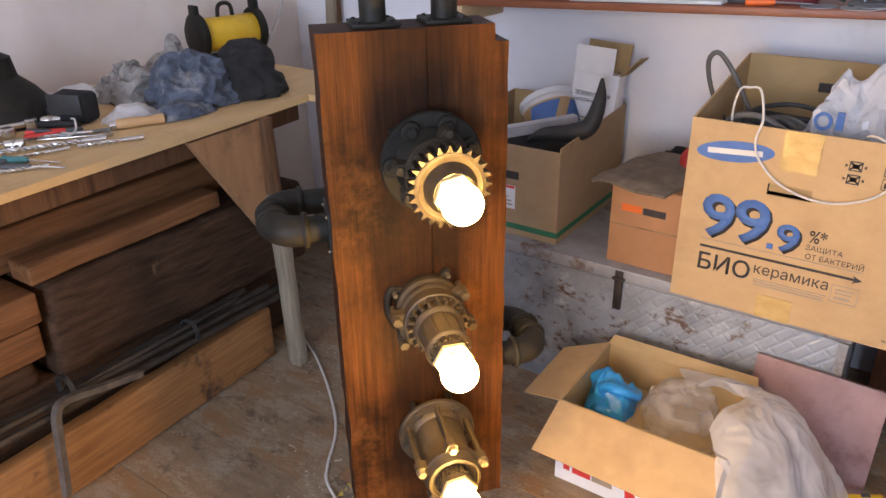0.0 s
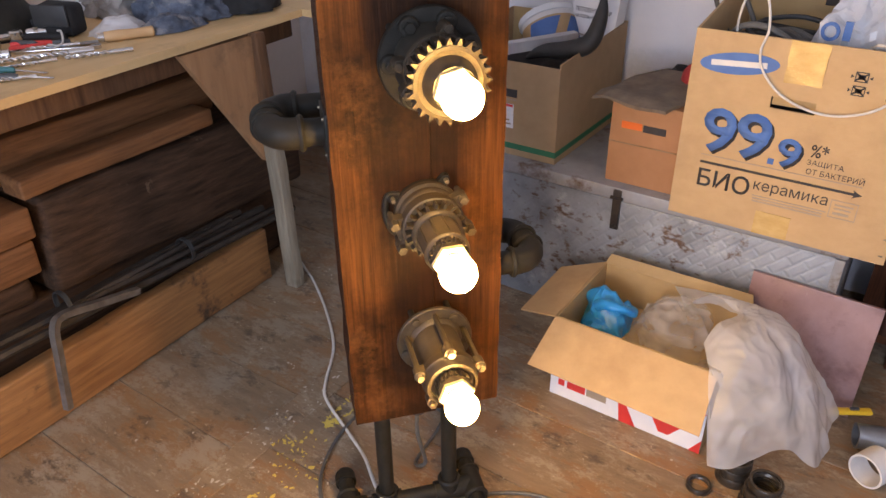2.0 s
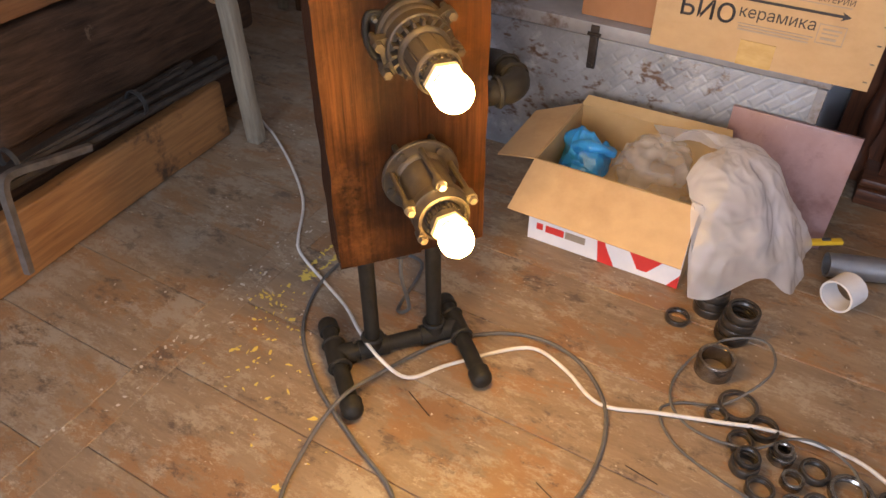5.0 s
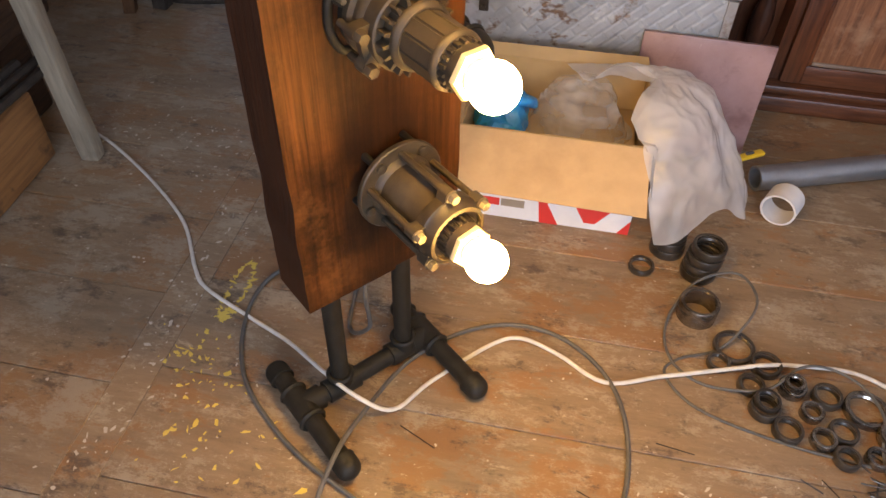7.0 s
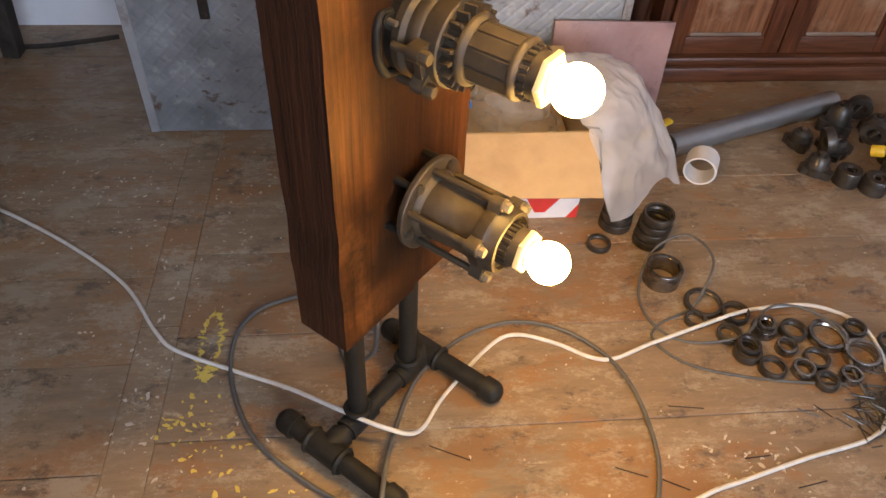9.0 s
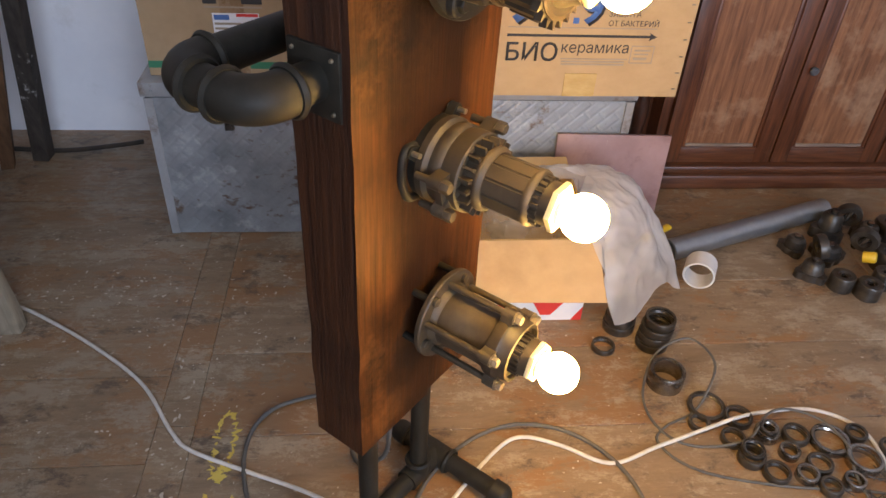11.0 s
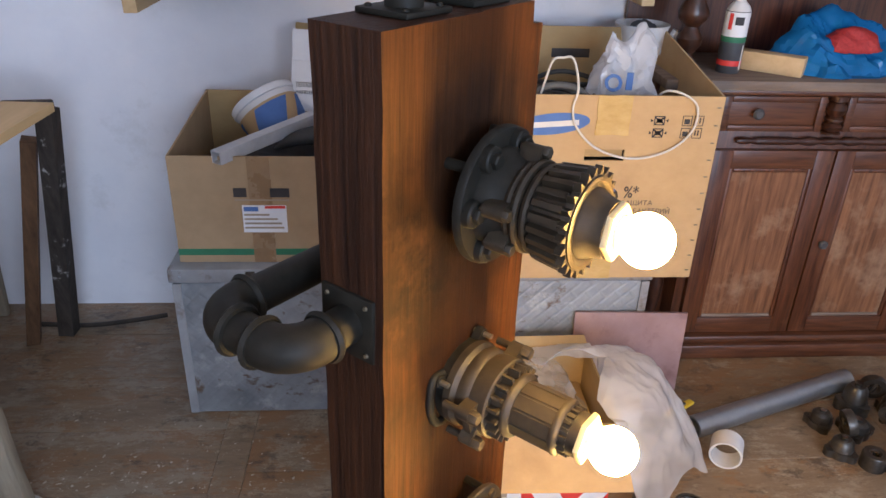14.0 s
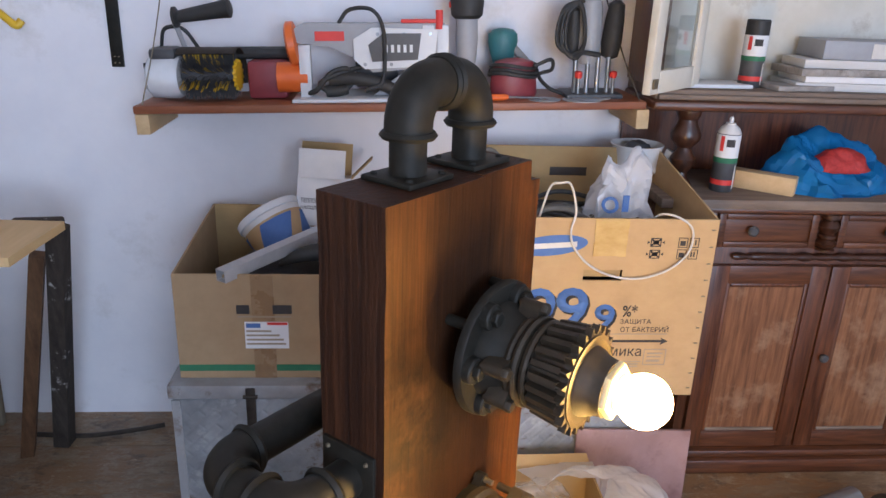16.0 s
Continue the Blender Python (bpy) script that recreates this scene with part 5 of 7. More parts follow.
part("strip", sweep(smooth_path([(-0.16, 0, 0.03), (-0.10, -0.01, 0.062), (-0.02, 0, 0.075), (0.035, 0.02, 0.10), (0.05, 0.05, 0.17), (0.045, 0.07, 0.235)]), 0.02, 12, radii=[0.004 + 0.024 * math.sin(math.pi * i / 30) ** 0.8 for i in range(31)]), M_RUBBER, boot)

# small orange carton with a folded mat on it
small = thing("small_carton", "closed orange-brown cardboard carton on the metal chest", "carton")
part("body", box(-0.212, -0.004, 2.02, 2.26, 0.4665, 0.705, 0.002), M_CARD_OR, small)
part("tape_seam", box(-0.213, -0.003, 2.0185, 2.0200, 0.585, 0.588), M_TAPE_DK, small)
patch(-0.118, -0.055, 0.628, 0.648, 2.02, M_INK, small, "brand_bar", "black bar in place of lettering")
patch(-0.180, -0.122, 0.630, 0.650, 2.02, M_ORANGE, small, "brand_bar", "orange bar in place of lettering")
bm = bmesh.new()
bmesh.ops.create_grid(bm, x_segments=24, y_segments=24, size=0.5, matrix=Matrix.Diagonal((0.235, 0.29, 1, 1)))
for v in bm.verts:
    v.co.z = 0.012 + 0.016 * noise.noise(v.co * 9) - 0.35 * max(0, -v.co.y - 0.105) - 0.3 * max(0, -v.co.x - 0.085)
bmesh.ops.solidify(bm, geom=bm.faces, thickness=0.008)
solid("felt_mat", bm, M_FELT, "folded grey-brown felt mat on the small carton", "mat", pose(-0.125, 2.13, 0.712, 0, 0, -14))
solid("work_glove", heap(0.05, 0.09, 0.06, 14, 0.015, 2.0, 24, 10), M_REDNET, "crumpled red and grey work glove", "glove", pose(-0.05, 2.24, 0.722, 0, 0, 20))
solid("rag", wrinkle(heap(0.115, 0.09, 0.235, 9, 0.026, 9.0, 60, 30, 3.0), 14, 0.018, 3.0), M_BLACKRAG, "black crumpled rags heaped behind the small carton", "rag", pose(-0.150, 2.385, CZ + 0.001))

# pipe-fittings carton on the floor
VX0, VX1, VY0, VY1, VZ = -0.142, 0.272, 1.606, 1.925, 0.256
fit_box = thing("fittings_carton", "open low carton with white and red printed front", "carton")
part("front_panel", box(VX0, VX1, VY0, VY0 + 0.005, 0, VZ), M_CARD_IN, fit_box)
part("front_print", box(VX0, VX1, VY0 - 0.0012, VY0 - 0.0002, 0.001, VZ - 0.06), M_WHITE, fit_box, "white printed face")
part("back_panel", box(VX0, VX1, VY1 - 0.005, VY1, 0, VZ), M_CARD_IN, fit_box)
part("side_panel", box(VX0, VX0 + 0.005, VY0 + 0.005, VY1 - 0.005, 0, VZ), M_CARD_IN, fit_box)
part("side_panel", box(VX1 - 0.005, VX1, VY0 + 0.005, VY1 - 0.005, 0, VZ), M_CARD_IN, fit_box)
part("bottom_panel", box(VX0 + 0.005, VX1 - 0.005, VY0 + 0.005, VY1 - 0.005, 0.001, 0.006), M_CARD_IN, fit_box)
patch(-0.118, -0.100, 0.040, 0.060, VY0 - 0.0014, M_RED, fit_box, "brand_mark")
patch(-0.092, -0.040, 0.038, 0.060, VY0 - 0.0014, M_RED, fit_box, "brand_bar", "red bar in place of lettering")
patch(-0.036, 0.020, 0.038, 0.060, VY0 - 0.0014, M_GREYPRINT, fit_box, "brand_bar", "grey bar in place of lettering")
for pts in ([(0.060, 0.001), (0.105, 0.001), (0.075, 0.06), (0.068, 0.13), (0.045, 0.13)], [(0.165, 0.02), (0.190, 0.02), (0.272, 0.13), (0.240, 0.13), (0.215, 0.085), (0.150, 0.085), (0.130, 0.13), (0.105, 0.13)], [(0.245, 0.001), (0.272, 0.001), (0.272, 0.045)]):
    part("red_figure", prism(pts, 0, 0.001, m=Matrix.Translation((0, VY0 - 0.0014, 0)) @ pose(0, 0, 0, 90, 0, 0)), M_RED, fit_box)


def flap(a, b, c, d, thick=0.004):
    """A thin four-cornered board, hinged along a-b."""
    bm = bmesh.new()
    pts = [Vector(p) for p in (a, b, c, d)]
    normal = (pts[1] - pts[0]).cross(pts[3] - pts[0]).normalized() * thick
    low, high = [bm.verts.new(p) for p in pts], [bm.verts.new(p + normal) for p in pts]
    bm.faces.new(low[::-1]), bm.faces.new(high)
    for i in range(4):
        bm.faces.new((low[i], low[(i + 1) % 4], high[(i + 1) % 4], high[i]))
    return bm


part("front_flap", flap((VX0, VY0 - 0.002, VZ), (VX1, VY0 - 0.002, VZ), (VX1 + 0.012, VY0 - 0.116, 0.160), (VX0 - 0.016, VY0 - 0.114, 0.168)), M_CARD, fit_box, "plain brown flap folded down outward")
part("side_flap", flap((VX0 - 0.002, VY1, VZ), (VX0 - 0.002, VY0, VZ), (VX0 - 0.118, VY0 + 0.03, 0.215), (VX0 - 0.118, VY1 - 0.05, 0.225)), M_CARD, fit_box, "plain brown flap folded outward")
part("back_flap", flap((VX0, VY1 - 0.006, VZ), (VX1, VY1 - 0.006, VZ), (VX1 - 0.01, VY1 + 0.012, 0.285), (VX0 + 0.01, VY1 + 0.012, 0.280)), M_CARD_IN, fit_box)
blue_bag = thing("blue_bag", "crumpled bright blue plastic bag with a loop handle in the carton", "plastic bag", pose(-0.072, 1.785, 0.150))
part("bag_film", wrinkle(heap(0.066, 0.080, 0.112, 9, 0.026, 4.0, 44, 22, 2.6), 14, 0.016, 2.0, (1, 1, 0.5)), M_BLUEBAG, blue_bag, sharp=18)
loop = smooth_path([(-0.010, -0.040, 0.085), (0.020, -0.062, 0.108), (0.060, -0.055, 0.104), (0.078, -0.020, 0.078), (0.066, 0.012, 0.060), (0.040, 0.020, 0.066)], 8)
part("bag_handle", crumple(sweep(loop, 0.012, 12, radii=[0.017 - 0.006 * math.sin(math.pi * i / 40) for i in range(41)]), 26, 0.006), M_BLUEBAG, blue_bag)
solid("inner_carton", box(-0.130, 0.260, 1.615, 1.915, 0.008, 0.150, 0.01), M_CARD_IN, "plain carton packed inside the low carton", "carton")
solid("clear_bag", wrinkle(heap(0.135, 0.105, 0.130, 9, 0.030, 7.0, 40, 20, 2.2), 12, 0.016, 1.0), M_CLEAR, "crumpled clear plastic bag in the carton", "plastic bag", pose(0.115, 1.80, 0.150))


def draped_film():
    """A thin cloudy sheet that bulges out of the carton and hangs over its side and corner, ending in a pointed hem."""
    bm = bmesh.new()
    cols, rows = 190, 90
    grid = []
    for j in range(rows + 1):
        v = j / rows
        line = []
        for i in range(cols + 1):
            u = i / cols
            deg = -104 + 254 * u
            a = radians(deg)
            tip = math.exp(-((deg + 80) / 16) ** 2)
            wide = 0.262 + 0.010 * math.sin(u * 9)
            deep = 0.225 + 0.035 * tip if a < 0 else 0.16
            spread = 0.02 + 0.98 * v ** 0.80
            x = 0.272 + wide * spread * math.copysign(abs(math.cos(a)) ** 0.72, math.cos(a))
            y = 1.765 + deep * spread * math.copysign(abs(math.sin(a)) ** 0.72, math.sin(a))
            fall = 0.235 - 0.06 * math.exp(-((deg + 55) / 18) ** 2) + 0.015 * math.sin(7 * u)
            z = 0.325 + 0.022 * math.sin(math.pi * min(1, v * 1.7)) - fall * v ** 1.9
            bend = 1.6 * noise.noise(Vector((u * 2.2, v * 1.3, 1)))
            fold = 0.009 * math.sin(u * 24 + 3 * bend) + 0.006 * (abs(math.sin(u * 15 + 4 * bend + v)) - 0.6) + 0.004 * math.sin(u * 47 + 5 * bend)
            fold *= v ** 0.9
            line.append(bm.verts.new((x + fold * math.cos(a), y + fold * math.sin(a), z + fold * 0.5 * (1 - v))))
        grid.append(line)
    for p, q in zip(grid, grid[1:]):
        for i in range(cols):
            bm.faces.new((p[i], q[i], q[i + 1], p[i + 1]))
    bmesh.ops.bisect_plane(bm, geom=bm.verts[:] + bm.edges[:] + bm.faces[:], plane_co=(VX1 - 0.006, VY0 - 0.03, 0), plane_no=(-1, -0.6, 0), clear_outer=True)
    crumple(bm, 4, 0.010, 3.0)
    wrinkle(bm, 7, 0.005, 2.0, (1, 1, 0.6))
    wrinkle(bm, 16, 0.005, 5.0, (1, 1, 0.4))
    for v in bm.verts:
        if VX0 < v.co.x < VX1 + 0.012 and VY0 - 0.01 < v.co.y < VY1 and v.co.z < VZ + 0.012:
            v.co.z = VZ + 0.012
        if VX0 < v.co.x < VX1 + 0.012 and v.co.y < VY0:
            v.co.z = max(v.co.z, VZ - 0.9 * (VY0 - v.co.y) + 0.012)
        v.co.z = max(v.co.z, 0.012)
        v.co.y = min(v.co.y, 1.93)
    return bm


solid("packing_film", draped_film(), M_FILM, "cloudy white packing film spilling over the carton", "plastic film")

solid("laminate_board", box(-0.156, 0.156, -0.005, 0.005, 0, 0.332, 0.001, m=pose(0.398, 1.955, 0.001, -3.5, 0, -2)), M_PINK, "dull pink laminate offcut leaning on the chest", "board")
solid("steel_tube", ring_lathe([(0.026, -0.30), (0.032, -0.30), (0.032, 0.30), (0.026, 0.30)], 32, m=pose(0.862, 1.952, 0.0325) @ pose(0, 0, 0, 90, 0, 20 - 90)), M_STEEL, "dull galvanised steel tube lying on the floor", "tube")
solid("plastic_sleeve", ring_lathe([(0.037, -0.03), (0.042, -0.03), (0.042, 0.03), (0.037, 0.03)], 36, m=pose(0.632, 1.748, 0.0425) @ pose(0, 0, 0, 90, 0, -28)), M_PVC, "short white plastic pipe sleeve on its side", "pipe sleeve")
knife = thing("utility_knife", "yellow utility knife lying on the steel tube", "knife", pose(0.560, 1.898, 0.064, 0, 0, 32))
part("grip", box(-0.075, 0.045, -0.010, 0.010, -0.006, 0.006, 0.004), M_YELLOW, knife)
part("slider", box(-0.01, 0.012, -0.004, 0.004, 0.006, 0.011, 0.001), M_DKGREY, knife)


# ---- the old sideboard ----
BX0, BX1, BF, BB = 0.50, 1.86, 2.252, 2.585
sideboard = thing("sideboard", "old red-brown carved sideboard with panelled doors and a shelved top", "sideboard")
part("plinth", box(BX0 + 0.10, BX1, 2.214, BB, 0.0, 0.052, 0.008), M_SIDEH, sideboard, "moulded plinth")
part("plinth_moulding", box(BX0 + 0.10, BX1, 2.226, BB, 0.053, 0.080, 0.010), M_SIDEH, sideboard, "worn rounded moulding")
part("carcass", box(BX0 + 0.14, BX1, BF + 0.012, BB, 0.081, 0.884, 0.002), M_SIDEB, sideboard)
part("carcass_end", box(BX0, BX0 + 0.139, BF + 0.09, BB, 0.0, 0.884, 0.002), M_SIDEB, sideboard)
part("worktop", box(BX0 - 0.02, BX1, 2.212, BB, 0.885, 0.914, 0.006), M_DUSTY, sideboard, "dusty worn top board")
part("top_moulding", box(BX0 + 0.11, BX1, 2.232, BF + 0.011, 0.868, 0.8845, 0.005), M_SIDEH, sideboard)


def turned(profile, height, base, x, y, parent, name, label="", horizontal=False):
    bm = lathe([(r, z * height) for r, z in profile], 28)
    ob = part(name, bm, M_COLUMN, parent, label)
    ob.matrix_local = pose(x, y, base, 0, 90, 0) if horizontal else pose(x, y, base)
    return ob


SPINDLE = [(0.026, 0), (0.026, 0.05), (0.018, 0.08), (0.028, 0.16), (0.030, 0.22), (0.018, 0.30), (0.024, 0.36), (0.024, 0.42), (0.017, 0.46), (0.026, 0.56), (0.030, 0.66), (0.022, 0.78), (0.018, 0.82), (0.027, 0.88), (0.027, 1.0)]
turned(SPINDLE, 0.80, 0.081, BX0 + 0.075, BF + 0.03, sideboard, "corner_column", "dark turned corner column")


def door(x0, x1, z0, z1, knob_x, knob_z):
    leaf = part("door", box(x0, x1, BF, BF + 0.0115, z0, z1, 0.002), M_SIDEB, sideboard, "panelled door in worn red-brown varnish")
    w = 0.056
    for a, b, c, d in ((x0, x0 + w, z0, z1), (x1 - w, x1, z0, z1), (x0 + w, x1 - w, z0, z0 + w), (x0 + w, x1 - w, z1 - w, z1)):
        part("door_rail", box(a, b, BF - 0.010, BF - 0.0005, c, d, 0.002), M_SIDEB if b - a < d - c else M_SIDEH, leaf)
    for a, b, c, d in ((x0 + w, x0 + w + 0.012, z0 + w, z1 - w), (x1 - w - 0.012, x1 - w, z0 + w, z1 - w), (x0 + w + 0.012, x1 - w - 0.012, z0 + w, z0 + w + 0.012), (x0 + w + 0.012, x1 - w - 0.012, z1 - w - 0.012, z1 - w)):
        part("panel_moulding", box(a, b, BF - 0.0075, BF - 0.0005, c, d, 0.004), M_DUSTY if d - c < b - a and c < 0.3 else M_SIDEB, leaf)
    part("panel", box(x0 + w + 0.012, x1 - w - 0.012, BF - 0.003, BF - 0.0004, z0 + w + 0.012, z1 - w - 0.012), M_SIDEP, leaf, "scuffed door panel")
    if knob_x:
        part("knob", lathe([(0.007, 0), (0.006, 0.008), (0.013, 0.012), (0.014, 0.018), (0.009, 0.023)], 20, m=pose(knob_x, BF - 0.010, knob_z, 90, 0, 0)), M_DKGREY, leaf, "dark turned knob")


door(0.668, 1.030, 0.086, 0.706, None, 0.41)
door(1.036, 1.398, 0.086, 0.706, 1.063, 0.41)
door(1.404, 1.766, 0.086, 0.706, 1.430, 0.41)


def drawer(x0, x1, knobs):
    z0, z1 = 0.762, 0.864
    face = part("drawer", box(x0, x1, BF, BF + 0.0115, z0, z1, 0.002), M_SIDEH, sideboard, "drawer front in red-brown varnish")
    for a, b, c, d in ((x0, x0 + 0.022, z0, z1), (x1 - 0.022, x1, z0, z1), (x0 + 0.022, x1 - 0.022, z0, z0 + 0.018), (x0 + 0.022, x1 - 0.022, z1 - 0.018, z1)):
        part("drawer_moulding", box(a, b, BF - 0.008, BF - 0.0004, c, d, 0.004), M_SIDEH, face)
    for kx in knobs:
        part("knob", lathe([(0.008, 0), (0.007, 0.010), (0.015, 0.014), (0.016, 0.020), (0.010, 0.026)], 20, m=pose(kx, BF, 0.815, 90, 0, 0)), M_DKGREY, face, "dark turned knob")


drawer(0.668, 0.966, (0.768,))
drawer(1.030, 1.330, (1.180,))
drawer(1.394, 1.766, (1.580,))
for x in (0.998, 1.362):
    turned(SPINDLE, 0.112, 0.757, x, BF - 0.004, sideboard, "drawer_spindle", "small turned half column")
BARS = [(0.006, 0), (0.010, 0.02), (0.010, 0.06), (0.006, 0.08), (0.011, 0.11), (0.011, 0.30), (0.007, 0.33), (0.013, 0.37), (0.013, 0.41), (0.007, 0.44), (0.012, 0.50), (0.007, 0.56), (0.013, 0.59), (0.013, 0.63), (0.007, 0.67), (0.011, 0.70), (0.011, 0.89), (0.006, 0.92), (0.010, 0.94), (0.010, 0.98), (0.006, 1.0)]
turned(BARS, 0.56, 0.734, 0.725, BF - 0.006, sideboard, "turned_rail", "turned half-round rail", True)
turned(BARS, 0.44, 0.734, 1.30, BF - 0.006, sideboard, "turned_rail", "turned half-round rail", True)
# upper part
part("back_board", box(BX0 - 0.04, BX1, BB - 0.02, BB, 0.915, 1.139), M_SIDEB, sideboard)
part("shelf_board", box(BX0 - 0.035, BX1, 2.330, BB, 1.168, 1.196, 0.004), M_DUSTY, sideboard, "dusty cupboard floor")
part("cornice", box(BX0 - 0.045, BX1, 2.300, BB, 1.140, 1.167, 0.010), M_SIDEH, sideboard, "worn moulded cornice")
part("cornice_bead", box(BX0 - 0.030, BX1, 2.316, 2.335, 1.1675, 1.184, 0.006), M_DUSTY, sideboard)
FAT = [(0.030, 0), (0.032, 0.06), (0.020, 0.13), (0.018, 0.20), (0.034, 0.30), (0.036, 0.38), (0.022, 0.48), (0.020, 0.52), (0.040, 0.62), (0.042, 0.70), (0.028, 0.82), (0.026, 0.88), (0.034, 0.94), (0.034, 1.0)]
for x in (0.575, 1.78):
    turned(FAT, 0.224, 0.915, x, 2.345, sideboard, "turned_column", "fat turned column under the upper cupboard")
part("cupboard_side", box(BX0 - 0.040, BX0 - 0.018, 2.345, BB, 1.197, 1.95, 0.002), M_SIDEB, sideboard)
part("cupboard_side", box(BX1 - 0.022, BX1, 2.345, BB, 1.197, 1.95, 0.002), M_SIDEB, sideboard)
part("cupboard_back", box(BX0 - 0.017, BX1 - 0.023, BB - 0.012, BB, 1.197, 1.95), M_CREAM, sideboard, "pale inside of the cupboard")
part("cupboard_top", box(BX0 - 0.045, BX1, 2.330, BB, 1.951, 1.98, 0.006), M_SIDEB, sideboard)
gdoor = thing("glazed_cupboard_door", "cream-painted glazed cupboard door standing open", "cupboard door", pose(0.600, 2.395, 0, 0, 0, 46) @ Matrix.Diagonal((1.09, 1, 1, 1)))
part("door_stile", box(-0.292, -0.245, -0.011, 0.011, 1.200, 1.93, 0.003), M_CREAM, gdoor)
part("door_stile", box(-0.045, 0.0, -0.011, 0.011, 1.200, 1.93, 0.003), M_CREAM, gdoor)
part("door_rail", box(-0.244, -0.046, -0.011, 0.011, 1.200, 1.258, 0.003), M_CREAM, gdoor)
part("door_rail", box(-0.244, -0.046, -0.011, 0.011, 1.88, 1.93, 0.003), M_CREAM, gdoor)
glass = bpy.data.materials.new("window_glass")
glass.use_nodes = True
gb = glass.node_tree.nodes["Principled BSDF"]
gb.inputs["Transmission Weight"].default_value, gb.inputs["Roughness"].default_value, gb.inputs["Base Color"].default_value = 1.0, 0.02, (0.9, 0.95, 0.95, 1)
pane = part("pane", box(-0.2445, -0.0455, -0.002, 0.002, 1.2585, 1.8795), glass, gdoor, "dusty glass pane")
part("latch", box(-0.285, -0.262, -0.017, -0.0115, 1.215, 1.24, 0.001), M_BOLT, gdoor, "small steel latch")


def spray_can(x, y, z, h, cap, body, band):
    can = thing("spray_can", "white and green spray can with a " + ("black cap" if cap else "bare valve"), "spray can", pose(x, y, z), group="spray cans")
    r = 0.0325
    part("can_body", lathe([(r - 0.002, 0), (r, 0.003), (r, h * 0.78), (r - 0.002, h * 0.80)], 32), body, can)
    part("white_band", lathe([(r + 0.0004, h * 0.46), (r + 0.0004, h * 0.775)], 32, cap=False), M_WHITE, can)
    part("green_band", lathe([(r + 0.0006, h * 0.40), (r + 0.0006, h * 0.47)], 32, cap=False), M_GREEN, can)
    part("red_band", lathe([(r + 0.0005, h * 0.10), (r + 0.0005, h * 0.17)], 32, cap=False), M_RED, can)
    bm = bmesh.new()
    for a0, a1, z0, z1, mat in ((-120, -80, 0.62, 0.72, M_INK), (-150, -132, 0.56, 0.76, M_RED), (-60, -50, 0.05, 0.37, M_PALE)):
        bm = bmesh.new()
        rows = [[bm.verts.new(((r + 0.0012) * math.cos(radians(a0 + (a1 - a0) * i / 6)), (r + 0.0012) * math.sin(radians(a0 + (a1 - a0) * i / 6)), zz * h)) for i in range(7)] for zz in (z0, z1)]
        for i in range(6):
            bm.faces.new((rows[0][i], rows[0][i + 1], rows[1][i + 1], rows[1][i]))
        part("label_bar", bm, mat, can)
    if cap:
        part("cap", lathe([(r, h * 0.78), (r, h * 0.98), (r - 0.003, h)], 32), M_RUBBER, can, "black plastic cap")
    else:
        part("shoulder", lathe([(r, h * 0.785), (r - 0.006, h * 0.85), (0.014, h * 0.90), (0.014, h * 0.92)], 32), M_PVC, can, "pale domed shoulder")
        part("nozzle", lathe([(0.006, h * 0.92), (0.006, h * 0.97), (0.004, h)], 14), M_WHITE, can)
    return can


spray_can(0.688, 2.315, 0.9145, 0.212, False, M_DKGREY, M_GREEN)
spray_can(0.775, 2.43, 1.1965, 0.188, True, M_DKGREY, M_GREEN)
solid("wood_block", box(-0.105, 0.105, -0.024, 0.024, 0, 0.052, 0.002, m=pose(0.802, 2.330, 0.9146, 0, 0, -38)), M_PINE, "planed pine block with a drilled hole", "wood block")
net = thing("blue_bag", "open bright blue plastic bag holding a red net", "plastic bag", pose(1.02, 2.37, 0.9146))
bm = heap(0.205, 0.125, 0.175, 7, 0.024, 6.0, 54, 26, 3.2)
for v in bm.verts:
    d = math.hypot(v.co.x - 0.02, (v.co.y + 0.04) * 1.5)
    if d < 0.15:
        v.co.z -= 0.10 * min(1, 1.6 * (1 - d / 0.15))
part("bag_film", wrinkle(bm, 13, 0.018, 3.0, (1, 1, 0.5)), M_BLUEFILM, net, sharp=16)
part("red_net", wrinkle(heap(0.090, 0.045, 0.060, 9, 0.022, 11.0, 56, 24), 16, 0.009, 4.0), M_REDNET, net, "crumpled red netting").location = (0.020, -0.045, 0.062)
bowl = thing("white_jug", "chipped white enamel jug on the sideboard", "jug", pose(0.462, 2.42, 0.9146))
part("jug_wall", lathe([(0.045, 0), (0.052, 0.006), (0.066, 0.05), (0.074, 0.100), (0.078, 0.108), (0.076, 0.110), (0.068, 0.098), (0.060, 0.05), (0.046, 0.012)], 40), M_PVC, bowl)
part("spout", sweep(smooth_path([(0.05, -0.02, 0.035), (0.085, -0.030, 0.060), (0.100, -0.034, 0.092)]), 0.022, 14), M_PVC, bowl, "short pouring spout")
part("contents", crumple(heap(0.05, 0.05, 0.03, 20, 0.012, 2.0, 20, 8), 30, 0.006), M_DKGREY, bowl, "dark oddments").location = (0, 0, 0.085)
for i, (w, d, h, mat, dx) in enumerate(((0.34, 0.17, 0.022, M_PAPER, 0), (0.32, 0.16, 0.018, M_WHITE, 0.01), (0.33, 0.165, 0.020, M_GREYRAG, -0.01), (0.30, 0.15, 0.024, M_PAPER, 0.0))):
    z = 1.1966 + sum((0.022, 0.018, 0.020, 0.024)[:i]) + i * 0.0006
